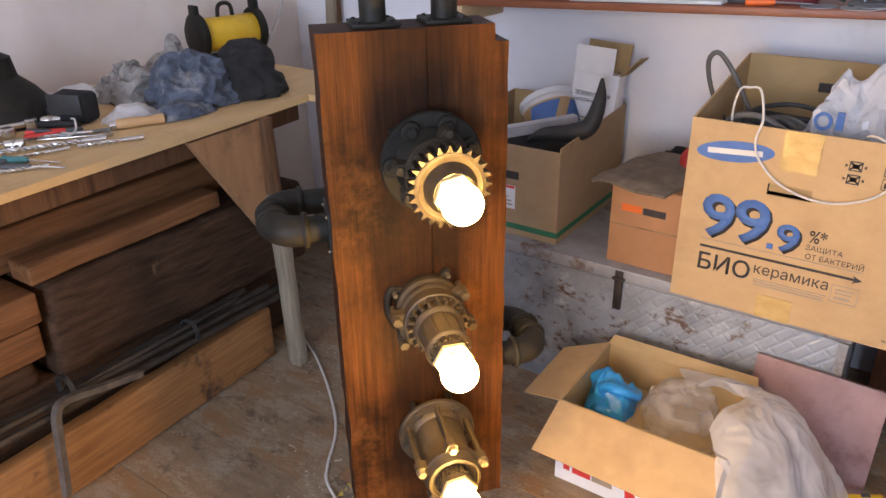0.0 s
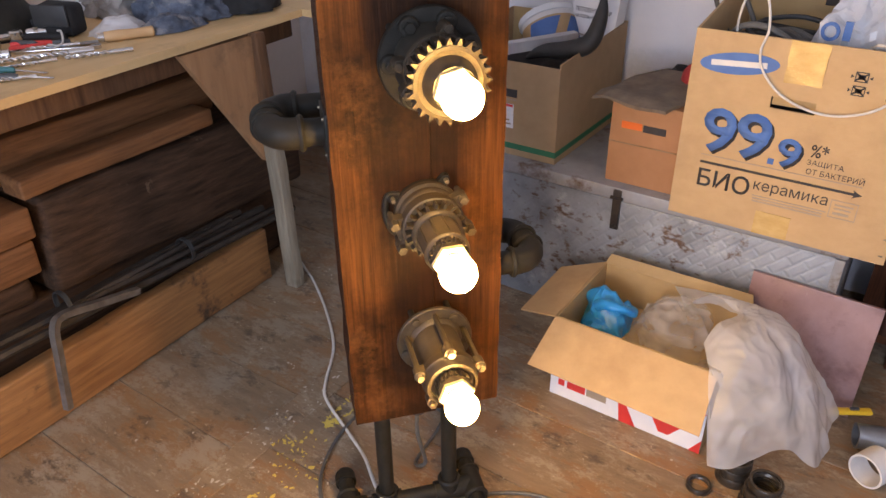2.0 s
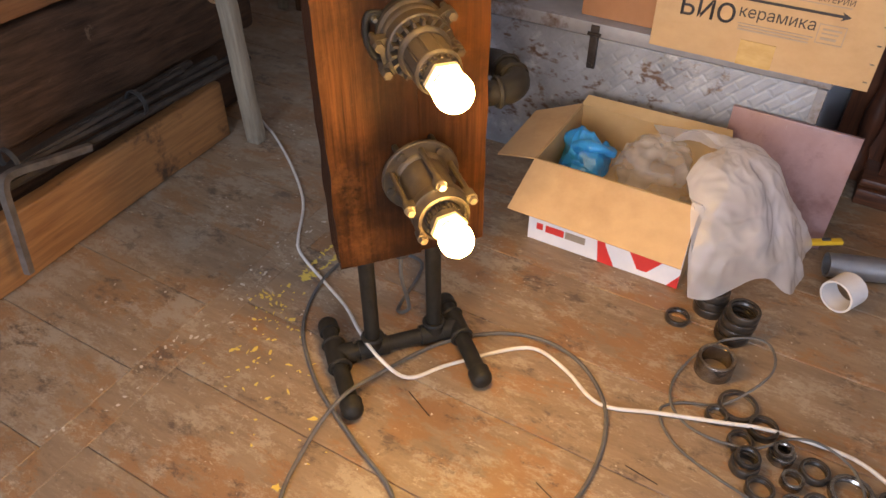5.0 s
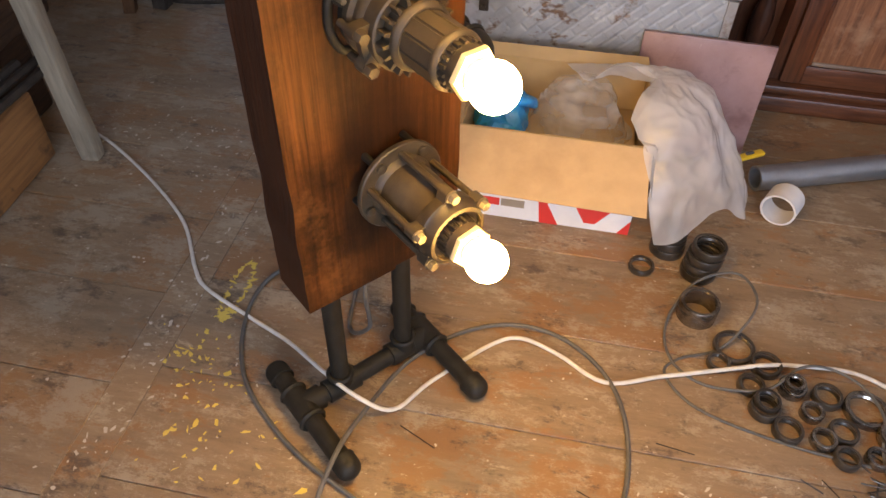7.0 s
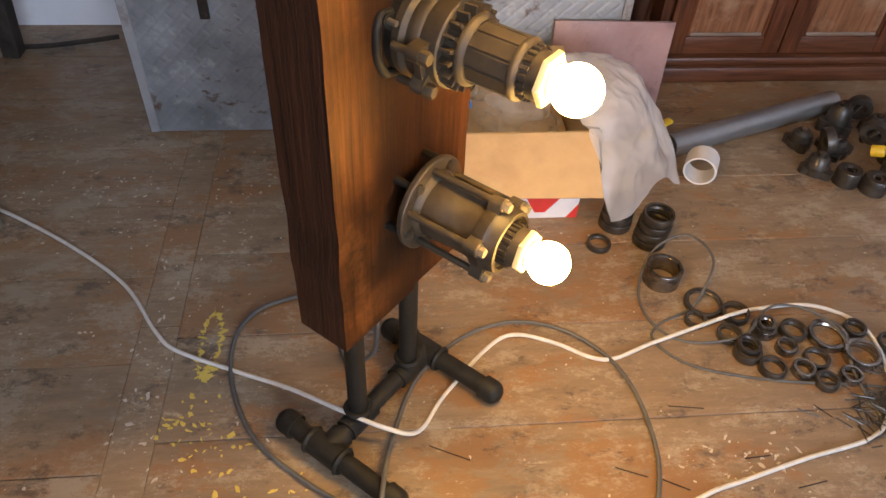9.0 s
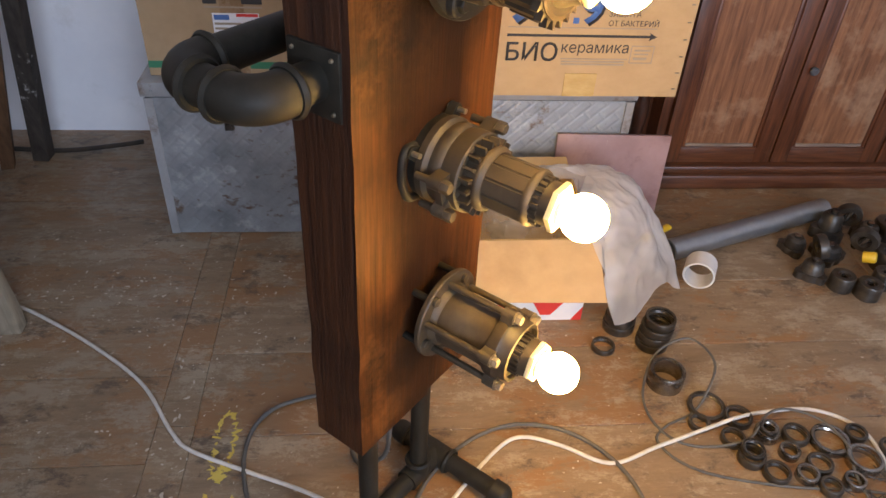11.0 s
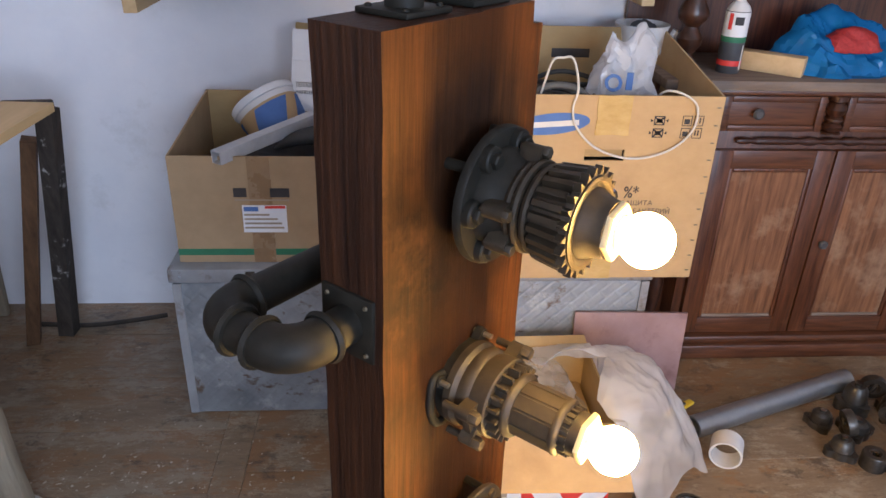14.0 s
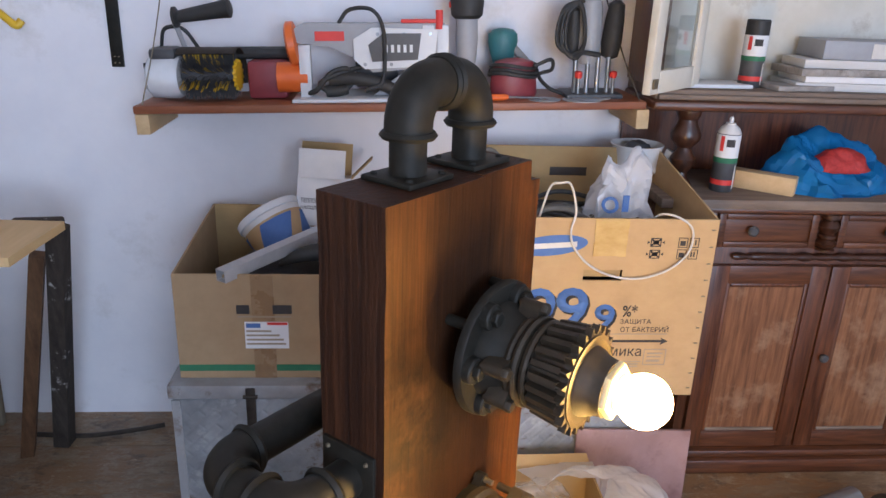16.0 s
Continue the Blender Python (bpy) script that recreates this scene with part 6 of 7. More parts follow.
    solid("magazine", box(-w / 2, w / 2, -d / 2, d / 2, 0, h, 0.002, m=pose(1.06 + dx, 2.45, z, 0, 0, 3 * (i % 3 - 1))), mat, "stacked worn magazines on the cupboard floor", "magazine", group="stacked magazines")
album = thing("box_file", "grey cardboard box file lying on the magazines", "box file", pose(1.12, 2.46, 1.2834, 0, 0, -2))
part("cover", box(-0.16, 0.16, -0.08, 0.08, 0, 0.052, 0.002), M_GREY, album)
part("label", box(-0.02, 0.155, -0.0815, -0.0805, 0.006, 0.046), M_PALE, album, "pale spine label")
solid("booklet", box(-0.09, 0.09, -0.06, 0.06, 0, 0.014, 0.001, m=pose(0.90, 2.41, 1.1966, 0, 0, 8)), M_GREYRAG, "dog-eared grey booklet on the cupboard floor", "booklet")
solid("booklet", box(-0.10, 0.10, -0.06, 0.06, 0, 0.010, 0.001, m=pose(0.66, 2.43, 1.1966, 0, 0, 4)), M_WHITE, "thin white booklet lying flat", "booklet")

# ---- the wall shelf and the tools on it ----
SLOPE = math.degrees(math.atan2(0.047, 1.40))
SHELF = pose(-0.955, 2.33, 1.1135, 0, -SLOPE, 0)
shelf = thing("wall_shelf", "red-brown wooden wall shelf on raw pine brackets", "shelf", SHELF)
part("shelf_board", box(0, 1.40, 0, 0.268, -0.022, 0, 0.004), M_SHELF, shelf)
for x in (0.004, 1.372):
    part("bracket", box(x, x + 0.036, -0.004, 0.268, -0.076, -0.0225, 0.002), M_PINE, shelf, "raw pine bracket")
cable("stay_wire", [tuple(SHELF @ Vector((0.02, 0.02, 0.0))), tuple(SHELF @ Vector((0.06, 0.10, 0.20))), tuple(SHELF @ Vector((0.10, 0.262, 0.55)))], 0.0018, M_BOLT, "thin steel stay wire of the shelf", "wire")
cable("stay_wire", [tuple(SHELF @ Vector((1.385, 0.02, 0.0))), tuple(SHELF @ Vector((1.35, 0.10, 0.12))), tuple(SHELF @ Vector((1.30, 0.262, 0.36)))], 0.0022, M_GREYCAB, "twisted cord stay of the shelf", "wire")


def on_shelf(x, y, turn=0, lift=0.0):
    """A pose on the shelf board, x metres from its open end."""
    return SHELF @ pose(x, y, 0.0005 + lift, 0, 0, turn)


# brush sander
sander = thing("brush_sander", "hand-held roller brush sander with a silver motor and black bristles", "power tool", on_shelf(0.16, 0.10, -4) @ Matrix.Diagonal((1.0, 1.2, 1.15, 1)))
part("motor_case", lathe([(0.040, -0.135), (0.050, -0.125), (0.052, -0.06), (0.046, -0.045)], 32, m=pose(0, 0, 0.056) @ pose(0, 0, 0, 0, 90, 0)), M_LGREY, sander, "silver motor case")
part("motor_top", box(-0.125, -0.05, -0.03, 0.04, 0.095, 0.125, 0.012), M_DKGREY, sander)
for k in range(3):
    part("vent", box(-0.1385, -0.134, -0.03, -0.012, 0.03 + 0.024 * k, 0.042 + 0.024 * k, 0.001), M_INK, sander)
bm = lathe([(0.026, -0.04), (0.026, 0.105)], 24, m=pose(0, 0, 0.060) @ pose(0, 0, 0, 0, 90, 0))
part("roller_core", bm, M_DKGREY, sander)
g = random.Random(3)
bm = bmesh.new()
for i in range(1500):
    a, x = g.uniform(0, 2 * math.pi), g.uniform(-0.038, 0.103)
    r1 = g.uniform(0.052, 0.060)
    da, dx = g.uniform(-0.12, 0.12), g.uniform(-0.006, 0.006)
    p0, p1 = Vector((x, 0.024 * math.cos(a), 0.060 + 0.024 * math.sin(a))), Vector((x + dx, r1 * math.cos(a + da), 0.060 + r1 * math.sin(a + da)))
    w = Vector((0.0012, 0, 0))
    vs = [bm.verts.new(p0 - w), bm.verts.new(p0 + w), bm.verts.new(p1 + w * 0.5), bm.verts.new(p1 - w * 0.5)]
    bm.faces.new(vs)
part("bristles", bm, M_DKGREY, sander, "dense black bristles")["kind"] = "stuff"
bm = bmesh.new()
for i in range(110):
    row, x = g.choice((35, 80, 125, -10)), g.uniform(-0.036, 0.10)
    a = -radians(90 - row + 26 * abs((x * 26) % 1 - 0.5))
    p0, p1 = Vector((x, 0.026 * math.cos(a) * -1, 0.060 - 0.026 * math.sin(a))), Vector((x, 0.0605 * math.cos(a) * -1, 0.060 - 0.0605 * math.sin(a)))
    w = Vector((0.0010, 0, 0))
    bm.faces.new([bm.verts.new(p0 - w), bm.verts.new(p0 + w), bm.verts.new(p1 + w), bm.verts.new(p1 - w)])
part("yellow_bristles", bm, M_YELLOW, sander, "zigzag rows of yellow bristles")["kind"] = "stuff"
part("end_disc", gear_bm(0.030, 0.037, 14, 0.104, 0.112, m=pose(0, 0, 0.060) @ pose(0, 0, 0, 0, 90, 0)), M_YELLOW, sander, "yellow toothed end disc")
bm = bmesh.new()
rows = []
for r in (0.062, 0.065):
    for x in (-0.045, 0.115):
        rows.append([bm.verts.new((x, r * math.cos(radians(a)), 0.060 + r * math.sin(radians(a)))) for a in range(-25, 126, 10)])
for p, q in ((0, 1), (2, 3), (0, 2), (1, 3)):
    for i in range(15):
        bm.faces.new((rows[p][i], rows[p][i + 1], rows[q][i + 1], rows[q][i]))
for i in (0, 15):
    bm.faces.new((rows[0][i], rows[1][i], rows[3][i], rows[2][i]))
part("guard", bm, M_RUSTBAR, sander, "dull steel guard over the roller")
part("handle_arm", sweep(smooth_path([(-0.035, 0.02, 0.11), (-0.04, 0.0, 0.15), (-0.05, -0.01, 0.190)]), 0.007, 10), M_GREY, sander)
part("side_handle", lathe([(0.012, 0), (0.024, 0.004), (0.024, 0.010), (0.014, 0.016), (0.016, 0.05), (0.019, 0.12), (0.022, 0.155), (0.014, 0.160)], 24, m=pose(-0.05, -0.012, 0.192, 0, 82, 0)), M_RUBBER, sander, "black side handle")
part("cord", sweep(smooth_path([(-0.11, 0.03, 0.12), (-0.09, 0.02, 0.165), (-0.04, 0.02, 0.165), (-0.01, 0.04, 0.12)]), 0.005, 8), M_RUBBER, sander)

belt = thing("belt_sander", "maroon and orange belt sander behind the brush", "power tool", on_shelf(0.345, 0.16, 0))
part("body", box(-0.055, 0.055, -0.06, 0.07, 0.0, 0.105, 0.012), M_MAROON, belt)
part("motor", rod((0.03, -0.05, 0.06), (0.115, -0.05, 0.06), 0.042, 0.042, 28), M_ORANGE, belt, "orange motor drum")
part("grip", box(-0.14, 0.10, -0.015, 0.03, 0.105, 0.138, 0.014), M_RUBBER, belt)
part("cord", sweep(smooth_path([(0.10, -0.07, 0.015), (0.14, -0.10, 0.030), (0.18, -0.10, 0.075), (0.225, -0.09, 0.085), (0.235, -0.08, 0.045), (0.19, -0.09, 0.020), (0.15, -0.10, 0.045), (0.19, -0.10, 0.070), (0.26, -0.07, 0.088)]), 0.0075, 8), M_RUBBER, belt)
part("plug", rod((0.165, -0.085, 0.022), (0.225, -0.085, 0.030), 0.020, 0.014, 16), M_RUBBER, belt)

# bench saw
saw = thing("bench_saw", "grey and white bench saw with an orange knob", "power tool", on_shelf(0.62, 0.12, 0))
part("base_plate", box(-0.20, 0.26, -0.10, 0.11, 0, 0.010, 0.003), M_LGREY, saw, "white steel base plate")
for x in (-0.165, 0.175, 0.215):
    part("post", box(x - 0.016, x + 0.016, -0.05, -0.02, 0.010, 0.150 if x < 0 else 0.20, 0.002), M_LGREY, saw, "white steel post")
arm = prism([(-0.20, 0.185), (-0.17, 0.205), (0.22, 0.205), (0.23, 0.15), (0.21, 0.09), (0.02, 0.075), (-0.02, 0.11), (-0.10, 0.145), (-0.19, 0.155)], -0.035, 0.045, m=pose(0, 0, 0, 90, 0, 0), bevel=0.006)
part("arm", arm, M_GREY, saw, "grey cast arm")
part("cover", prism([(0.0, 0.085), (0.19, 0.092), (0.20, 0.19), (0.02, 0.195), (-0.03, 0.165), (-0.03, 0.11)], 0.046, 0.056, m=pose(0, 0, 0, 90, 0, 0), bevel=0.004), M_LGREY, saw, "white side cover")
part("vent_panel", prism([(0.02, 0.105), (0.145, 0.110), (0.155, 0.18), (0.05, 0.180), (0.01, 0.15)], 0.0565, 0.060, m=pose(0, 0, 0, 90, 0, 0), bevel=0.002), M_DKGREY, saw, "dark vented panel")
for k in range(5):
    part("slot", box(0.055 + 0.017 * k, 0.063 + 0.017 * k, -0.062, -0.0602, 0.130, 0.150, m=pose(0, 0, 0, 0, 0, 0)), M_LGREY, saw)
for k in range(6):
    part("cover_screw", rod((0.0 + 0.036 * k, -0.056, 0.098 + 0.016 * (k % 2) * 5), (0.0 + 0.036 * k, -0.0585, 0.098 + 0.016 * (k % 2) * 5), 0.005, seg=10), M_STEEL, saw)
part("brand_bar", box(-0.135, -0.055, -0.047, -0.0455, 0.160, 0.185), M_RED, saw, "red bar in place of lettering")
part("knob", lathe([(0.052, 0), (0.060, 0.006), (0.058, 0.024), (0.044, 0.028)], 24, m=pose(-0.212, -0.02, 0.150, 0, 82, 0)), M_ORANGE, saw, "large orange knob")
part("lever", box(0.10, 0.215, -0.05, -0.03, 0.206, 0.216, 0.003, m=pose(0, 0, 0, 0, 0, 0)), M_RED, saw, "red clamp lever")
part("lever", rod((0.205, -0.045, 0.19), (0.205, -0.045, 0.24), 0.010), M_RED, saw)
part("motor", rod((-0.03, 0.075, 0.075), (0.09, 0.075, 0.075), 0.055, 0.055, 28), M_DKGREY, saw, "dark motor drum")
part("grip", sweep(smooth_path([(-0.10, -0.045, 0.055), (-0.04, -0.05, 0.060), (0.04, -0.05, 0.045), (0.09, -0.05, 0.020)]), 0.018, 14), M_RUBBER, saw, "black grip")
part("bracket", prism([(0.02, 0.01), (0.15, 0.01), (0.19, 0.09), (0.12, 0.085)], 0.02, 0.030, m=pose(0, 0, 0, 90, 0, 0)), M_GREY, saw)
part("cord", sweep(smooth_path([(-0.07, -0.03, 0.205), (-0.04, -0.03, 0.240), (0.02, -0.05, 0.242), (0.05, -0.066, 0.20), (0.055, -0.068, 0.12), (0.045, -0.07, 0.05), (0.0, -0.07, 0.03)]), 0.0055, 8), M_RUBBER, saw)

grinder = thing("angle_grinder", "dark grey angle grinder standing on its head", "power tool", on_shelf(0.905, 0.12, 0))
part("gear_head", lathe([(0.052, 0), (0.055, 0.006), (0.050, 0.045), (0.030, 0.070), (0.026, 0.085)], 28), M_DKGREY, grinder)
part("body", lathe([(0.024, 0.085), (0.028, 0.11), (0.032, 0.16), (0.030, 0.215)], 28), M_GREY, grinder)
part("motor_end", lathe([(0.034, 0.215), (0.044, 0.225), (0.048, 0.26), (0.044, 0.29), (0.030, 0.30)], 28), M_RUBBER, grinder)
part("switch", box(-0.05, -0.03, -0.01, 0.01, 0.245, 0.26, 0.002), M_RED, grinder)
orbital = thing("orbital_sander", "maroon sander with its cord wound round it", "power tool", on_shelf(1.04, 0.11, 8))
part("body", lathe([(0.052, 0), (0.056, 0.01), (0.052, 0.07), (0.044, 0.10), (0.020, 0.108)], 32, m=Matrix.Diagonal((1.25, 0.8, 1, 1))), M_MAROON, orbital)
for z, k in ((0.075, 1.0), (0.088, 0.96), (0.065, 1.04)):
    part("cord", sweep([Vector((0.068 * k * math.cos(a), 0.050 * k * math.sin(a), z + 0.006 * math.sin(2 * a))) for a in [2 * math.pi * i / 28 for i in range(29)]], 0.0055, 8), M_RUBBER, orbital)
part("cord", sweep(smooth_path([(0.05, -0.03, 0.088), (0.10, -0.03, 0.105), (0.11, -0.01, 0.075), (0.075, 0.0, 0.06), (0.09, -0.04, 0.03), (0.13, -0.05, 0.012)]), 0.0055, 8), M_RUBBER, orbital)
jig = thing("jigsaw", "teal jigsaw standing behind the maroon sander", "power tool", on_shelf(1.02, 0.205, 0) @ Matrix.Scale(0.88, 4))
part("body", lathe([(0.024, 0), (0.030, 0.01), (0.030, 0.10), (0.040, 0.135), (0.046, 0.165), (0.044, 0.192), (0.030, 0.206), (0.010, 0.210)], 28, m=Matrix.Diagonal((1.1, 0.75, 1, 1))), M_TEAL, jig)
part("shoe", box(-0.05, 0.05, -0.03, 0.03, 0, 0.004), M_STEEL, jig).location = (0, 0, 0.0)
part("nose", rod((0.03, 0, 0.15), (0.085, -0.01, 0.10), 0.016, 0.010), M_GREYRAG, jig)
router = thing("router", "black and grey plunge router on its sole plate", "power tool", on_shelf(1.26, 0.12, 0))
part("sole_plate", box(-0.075, 0.085, -0.07, 0.07, 0, 0.012, 0.002), M_DKGREY, router)
for x in (-0.045, -0.01, 0.02, 0.05):
    part("guide_post", rod((x, -0.02, 0.012), (x, -0.02, 0.11), 0.007, 0.007, 14), M_STEEL, router, "bright steel guide post")
part("motor", lathe([(0.024, 0.090), (0.031, 0.10), (0.034, 0.13), (0.034, 0.235), (0.030, 0.262), (0.018, 0.272)], 32, m=Matrix.Translation((-0.005, 0, 0))), M_GREY, router)
part("grip", lathe([(0.010, 0.105), (0.024, 0.112), (0.029, 0.15), (0.027, 0.21), (0.022, 0.255), (0.008, 0.266)], 28, m=Matrix.Translation((0.046, -0.004, 0)) @ pose(0, 0, 0, 0, 5, 0)), M_RUBBER, router, "black moulded grip")
part("grip", lathe([(0.010, 0.120), (0.020, 0.125), (0.024, 0.16), (0.020, 0.235), (0.008, 0.246)], 28, m=Matrix.Translation((-0.050, 0.006, 0))), M_RUBBER, router, "black moulded grip")
part("trigger", box(0.070, 0.080, -0.008, 0.008, 0.19, 0.225, 0.002), M_RED, router, "red trigger")
for x in (-0.04, 0.06):
    part("wing_screw", lathe([(0.008, 0.055), (0.011, 0.062), (0.011, 0.072), (0.005, 0.075)], 12, m=Matrix.Translation((x, -0.045, 0))), M_RED, router, "small red wing screw")
    part("guide_post", rod((x, -0.045, 0.012), (x, -0.045, 0.056), 0.005, 0.005, 10), M_STEEL, router)
for k in range(3):
    part("cord", sweep(smooth_path([(-0.045 - 0.006 * k, -0.030, 0.260), (-0.076 - 0.010 * k, -0.034, 0.225), (-0.080 - 0.012 * k, -0.036, 0.150), (-0.052 - 0.004 * k, -0.040, 0.108 + 0.006 * k), (-0.028, -0.040, 0.150), (-0.034, -0.036, 0.230), (-0.045 - 0.006 * k, -0.030, 0.262)]), 0.0055, 8), M_RUBBER, router)
part("cord", sweep(smooth_path([(-0.03, -0.02, 0.265), (-0.085, -0.02, 0.24), (-0.095, -0.03, 0.16), (-0.065, -0.045, 0.115), (-0.03, -0.04, 0.125), (0.02, -0.04, 0.118)]), 0.007, 8), M_RUBBER, router)
for x, y, r in ((1.12, 0.045, 0.045), (1.225, 0.035, 0.055), (1.255, 0.055, 0.055)):
    lift = 0.0 if x < 1.24 else 0.003
    solid("cutting_disc", ring_lathe([(0.011, 0), (r, 0), (r, 0.0022), (0.011, 0.0022)], 36, m=on_shelf(x, y, 0, lift)), M_GREY, "flat grey cutting disc lying on the shelf", "cutting disc", group="cutting discs")
driver = thing("screwdriver", "screwdriver with an orange handle lying on the shelf", "screwdriver", on_shelf(0.985, 0.03, 6, 0.010))
part("handle", lathe([(0.006, -0.045), (0.010, -0.040), (0.009, 0.02), (0.006, 0.03)], 14, m=pose(0, 0, 0, 0, 90, 0)), M_ORANGE, driver)
part("shaft", rod((0.03, 0, 0), (0.12, 0, -0.004), 0.003, seg=8), M_STEEL, driver)
rail = thing("wall_rail", "black perforated steel rail screwed to the wall", "wall rail", pose(-1.070, 2.598, 1.185))
bm = box(-0.017, 0.017, -0.012, -0.001, 0, 0.56, 0.001)
part("rail_channel", bm, M_BLACK, rail)
for z in (0.012, 0.030):
    for x in (-0.006, 0.006):
        part("screw", rod((x, -0.0115, z), (x, -0.014, z), 0.0025, seg=8), M_BOLT, rail)
tape_measure = solid("wall_hook_tool", crumple(sweep(smooth_path([(-1.385, 2.575, 1.335), (-1.36, 2.57, 1.315), (-1.335, 2.57, 1.295), (-1.32, 2.575, 1.31)]), 0.011, 10), 8, 0.002), M_YELLOW, "yellow-handled tool hanging on the wall", "hand tool")


# ---- the workbench and the timber under it ----
bench = thing("workbench", "long plywood-topped workbench on rough timber legs against the wall", "workbench")
BZ = 0.86
part("top_sheet", prism([(-1.945, 0.05), (-1.105, 0.05), (-1.195, 1.855), (-1.945, 1.855)], BZ - 0.022, BZ, bevel=0.001), M_PLY, bench, "stained plywood top")
part("top_sheet", prism([(-1.945, 1.857), (-1.092, 1.857), (-1.078, 2.115), (-1.945, 2.150)], BZ - 0.022, BZ, bevel=0.001), M_PLY, bench, "plywood end piece")
part("front_rail", box(-0.020, 0.020, -0.86, 0.90, BZ - 0.085, BZ - 0.023, 0.003, m=pose(-1.205, 0.94, 0, 0, 0, 2.9)), M_BROWNW, bench, "brown rail under the top")
part("back_rail", box(-1.90, -1.86, 0.1, 2.1, BZ - 0.10, BZ - 0.023, 0.003), M_BROWNW, bench)
part("cross_rail", box(-1.86, -1.20, 1.60, 1.64, BZ - 0.12, BZ - 0.023, 0.003), M_BROWNW, bench)
leg = box(-0.026, 0.026, -0.020, 0.020, 0, 0.60, 0.005)
bmesh.ops.subdivide_edges(leg, edges=[e for e in leg.edges if e.calc_length() > 0.4], cuts=14, use_grid_fill=True)
part("leg", crumple(leg, 12, 0.003), M_GREYW, bench, "weathered beige leg").matrix_local = pose(-1.112, 1.608, 0.0, -2.4, -4.6, 0)
part("leg", box(-0.020, 0.020, -0.018, 0.018, 0.601, 0.842, 0.004), M_BROWNW, bench, "brown upper end of the leg").matrix_local = pose(-1.112, 1.608, 0.0, -2.4, -4.6, 0)
gusset = prism([(1.37, BZ - 0.03), (1.66, BZ - 0.03), (1.66, 0.46), (1.615, 0.44)], -0.012, 0.012, m=Matrix.Translation((-1.19, 0, 0)) @ Matrix(((0, 0, 1, 0), (1, 0, 0, 0), (0, 1, 0, 0), (0, 0, 0, 1))))
part("gusset", gusset, M_BRACE, bench, "plywood triangular brace board")
part("leg", box(-0.03, 0.03, -0.03, 0.03, 0, BZ - 0.024, 0.004, m=pose(-1.86, 1.98, 0)), M_BROWNW, bench)
part("leg", box(-0.03, 0.03, -0.03, 0.03, 0, BZ - 0.024, 0.004, m=pose(-1.86, 0.2, 0)), M_BROWNW, bench)
part("leg", box(-0.03, 0.03, -0.03, 0.03, 0, BZ - 0.024, 0.004, m=pose(-1.18, 0.12, 0)), M_BROWNW, bench)
horse = thing("sawhorse", "dark paint-spattered sawhorse under the end of the bench", "sawhorse")
part("leg", rod((-1.404, 2.359, 0.0), (-1.222, 2.250, 0.72), 0.027, 0.027, 4), M_BROWNW, horse, "brown leg")
part("leg", rod((-1.315, 2.416, 0.0), (-1.138, 2.205, 0.815), 0.034, 0.032, 4), M_SPATTER, horse, "paint-spattered leg")
part("beam", box(-0.08, 0.045, -0.025, 0.025, 0.800, 0.836, 0.006), M_SPATTER, horse, "rough end of the top beam").matrix_local = pose(-1.17, 2.205, 0, 0, 0, 8)


def lumber(name, y0, y1, x, z, wide, high, mat, label, turn=0.0, tip=0.0, lean=0.0):
    """A long timber along y, its front lower edge at x and z."""
    length = y1 - y0
    old = mat is M_OLDW
    bm = box(-wide, 0, 0, length, 0, high, 0.022 if old else 0.007, seg=3)
    bmesh.ops.subdivide_edges(bm, edges=[e for e in bm.edges if e.calc_length() > length * 0.6], cuts=28, use_grid_fill=True)
    crumple(bm, 6, 0.011 if old else 0.004, x * 7 + z)
    return solid(name, bm, mat, label, "timber", pose(x, y0, z, tip, lean, turn), group="stacked timber")


lumber("plank", 0.05, 1.60, -1.125, 0.004, 0.05, 0.185, M_ORANGEW, "orange-brown plank with black stains set on edge", turn=3.2)
lumber("beam", 0.92, 1.86, -1.255, 0.285, 0.26, 0.285, M_OLDW, "heavy dark weathered beam", turn=1.5, tip=-1.5)
lumber("beam", -0.1, 1.80, -1.30, 0.006, 0.22, 0.27, M_OLDW, "dark squared beam lying on the floor", turn=1.0)
lumber("timber", 0.90, 1.50, -1.235, 0.582, 0.09, 0.052, M_REDW, "reddish timber offcut on the heavy beam", turn=1.5)
lumber("timber", 0.0, 1.60, -1.345, 0.582, 0.12, 0.115, M_REDW, "reddish squared timber in the pile", turn=1.0)
lumber("timber", 0.0, 0.91, -1.235, 0.474, 0.25, 0.085, M_REDW, "reddish squared timber in the pile", turn=1.0)
lumber("timber", -0.1, 0.90, -1.245, 0.372, 0.25, 0.095, M_REDW, "brown squared timber in the pile", turn=1.0)
lumber("timber", -0.1, 0.88, -1.265, 0.285, 0.22, 0.082, M_OLDW, "dark squared timber in the pile", turn=1.0)
lumber("board", 0.0, 1.75, -1.50, 0.700, 0.30, 0.03, M_REDW, "wide brown board lying on the timber", turn=0.5)
for i, (y0, z0, y1, z1, x, r) in enumerate(((0.02, 0.305, 1.69, 0.245, -1.165, 0.011), (0.10, 0.325, 1.67, 0.262, -1.185, 0.010), (0.25, 0.300, 1.60, 0.268, -1.215, 0.012), (0.05, 0.286, 1.45, 0.300, -1.190, 0.009), (0.35, 0.270, 1.52, 0.282, -1.235, 0.013))):
    solid("steel_bar", rod((x + 0.03, y0, z0), (x, y1, z1), r, seg=6), M_RUSTBAR, "rusty steel bar on the timber pile", "steel bar", group="steel bars")
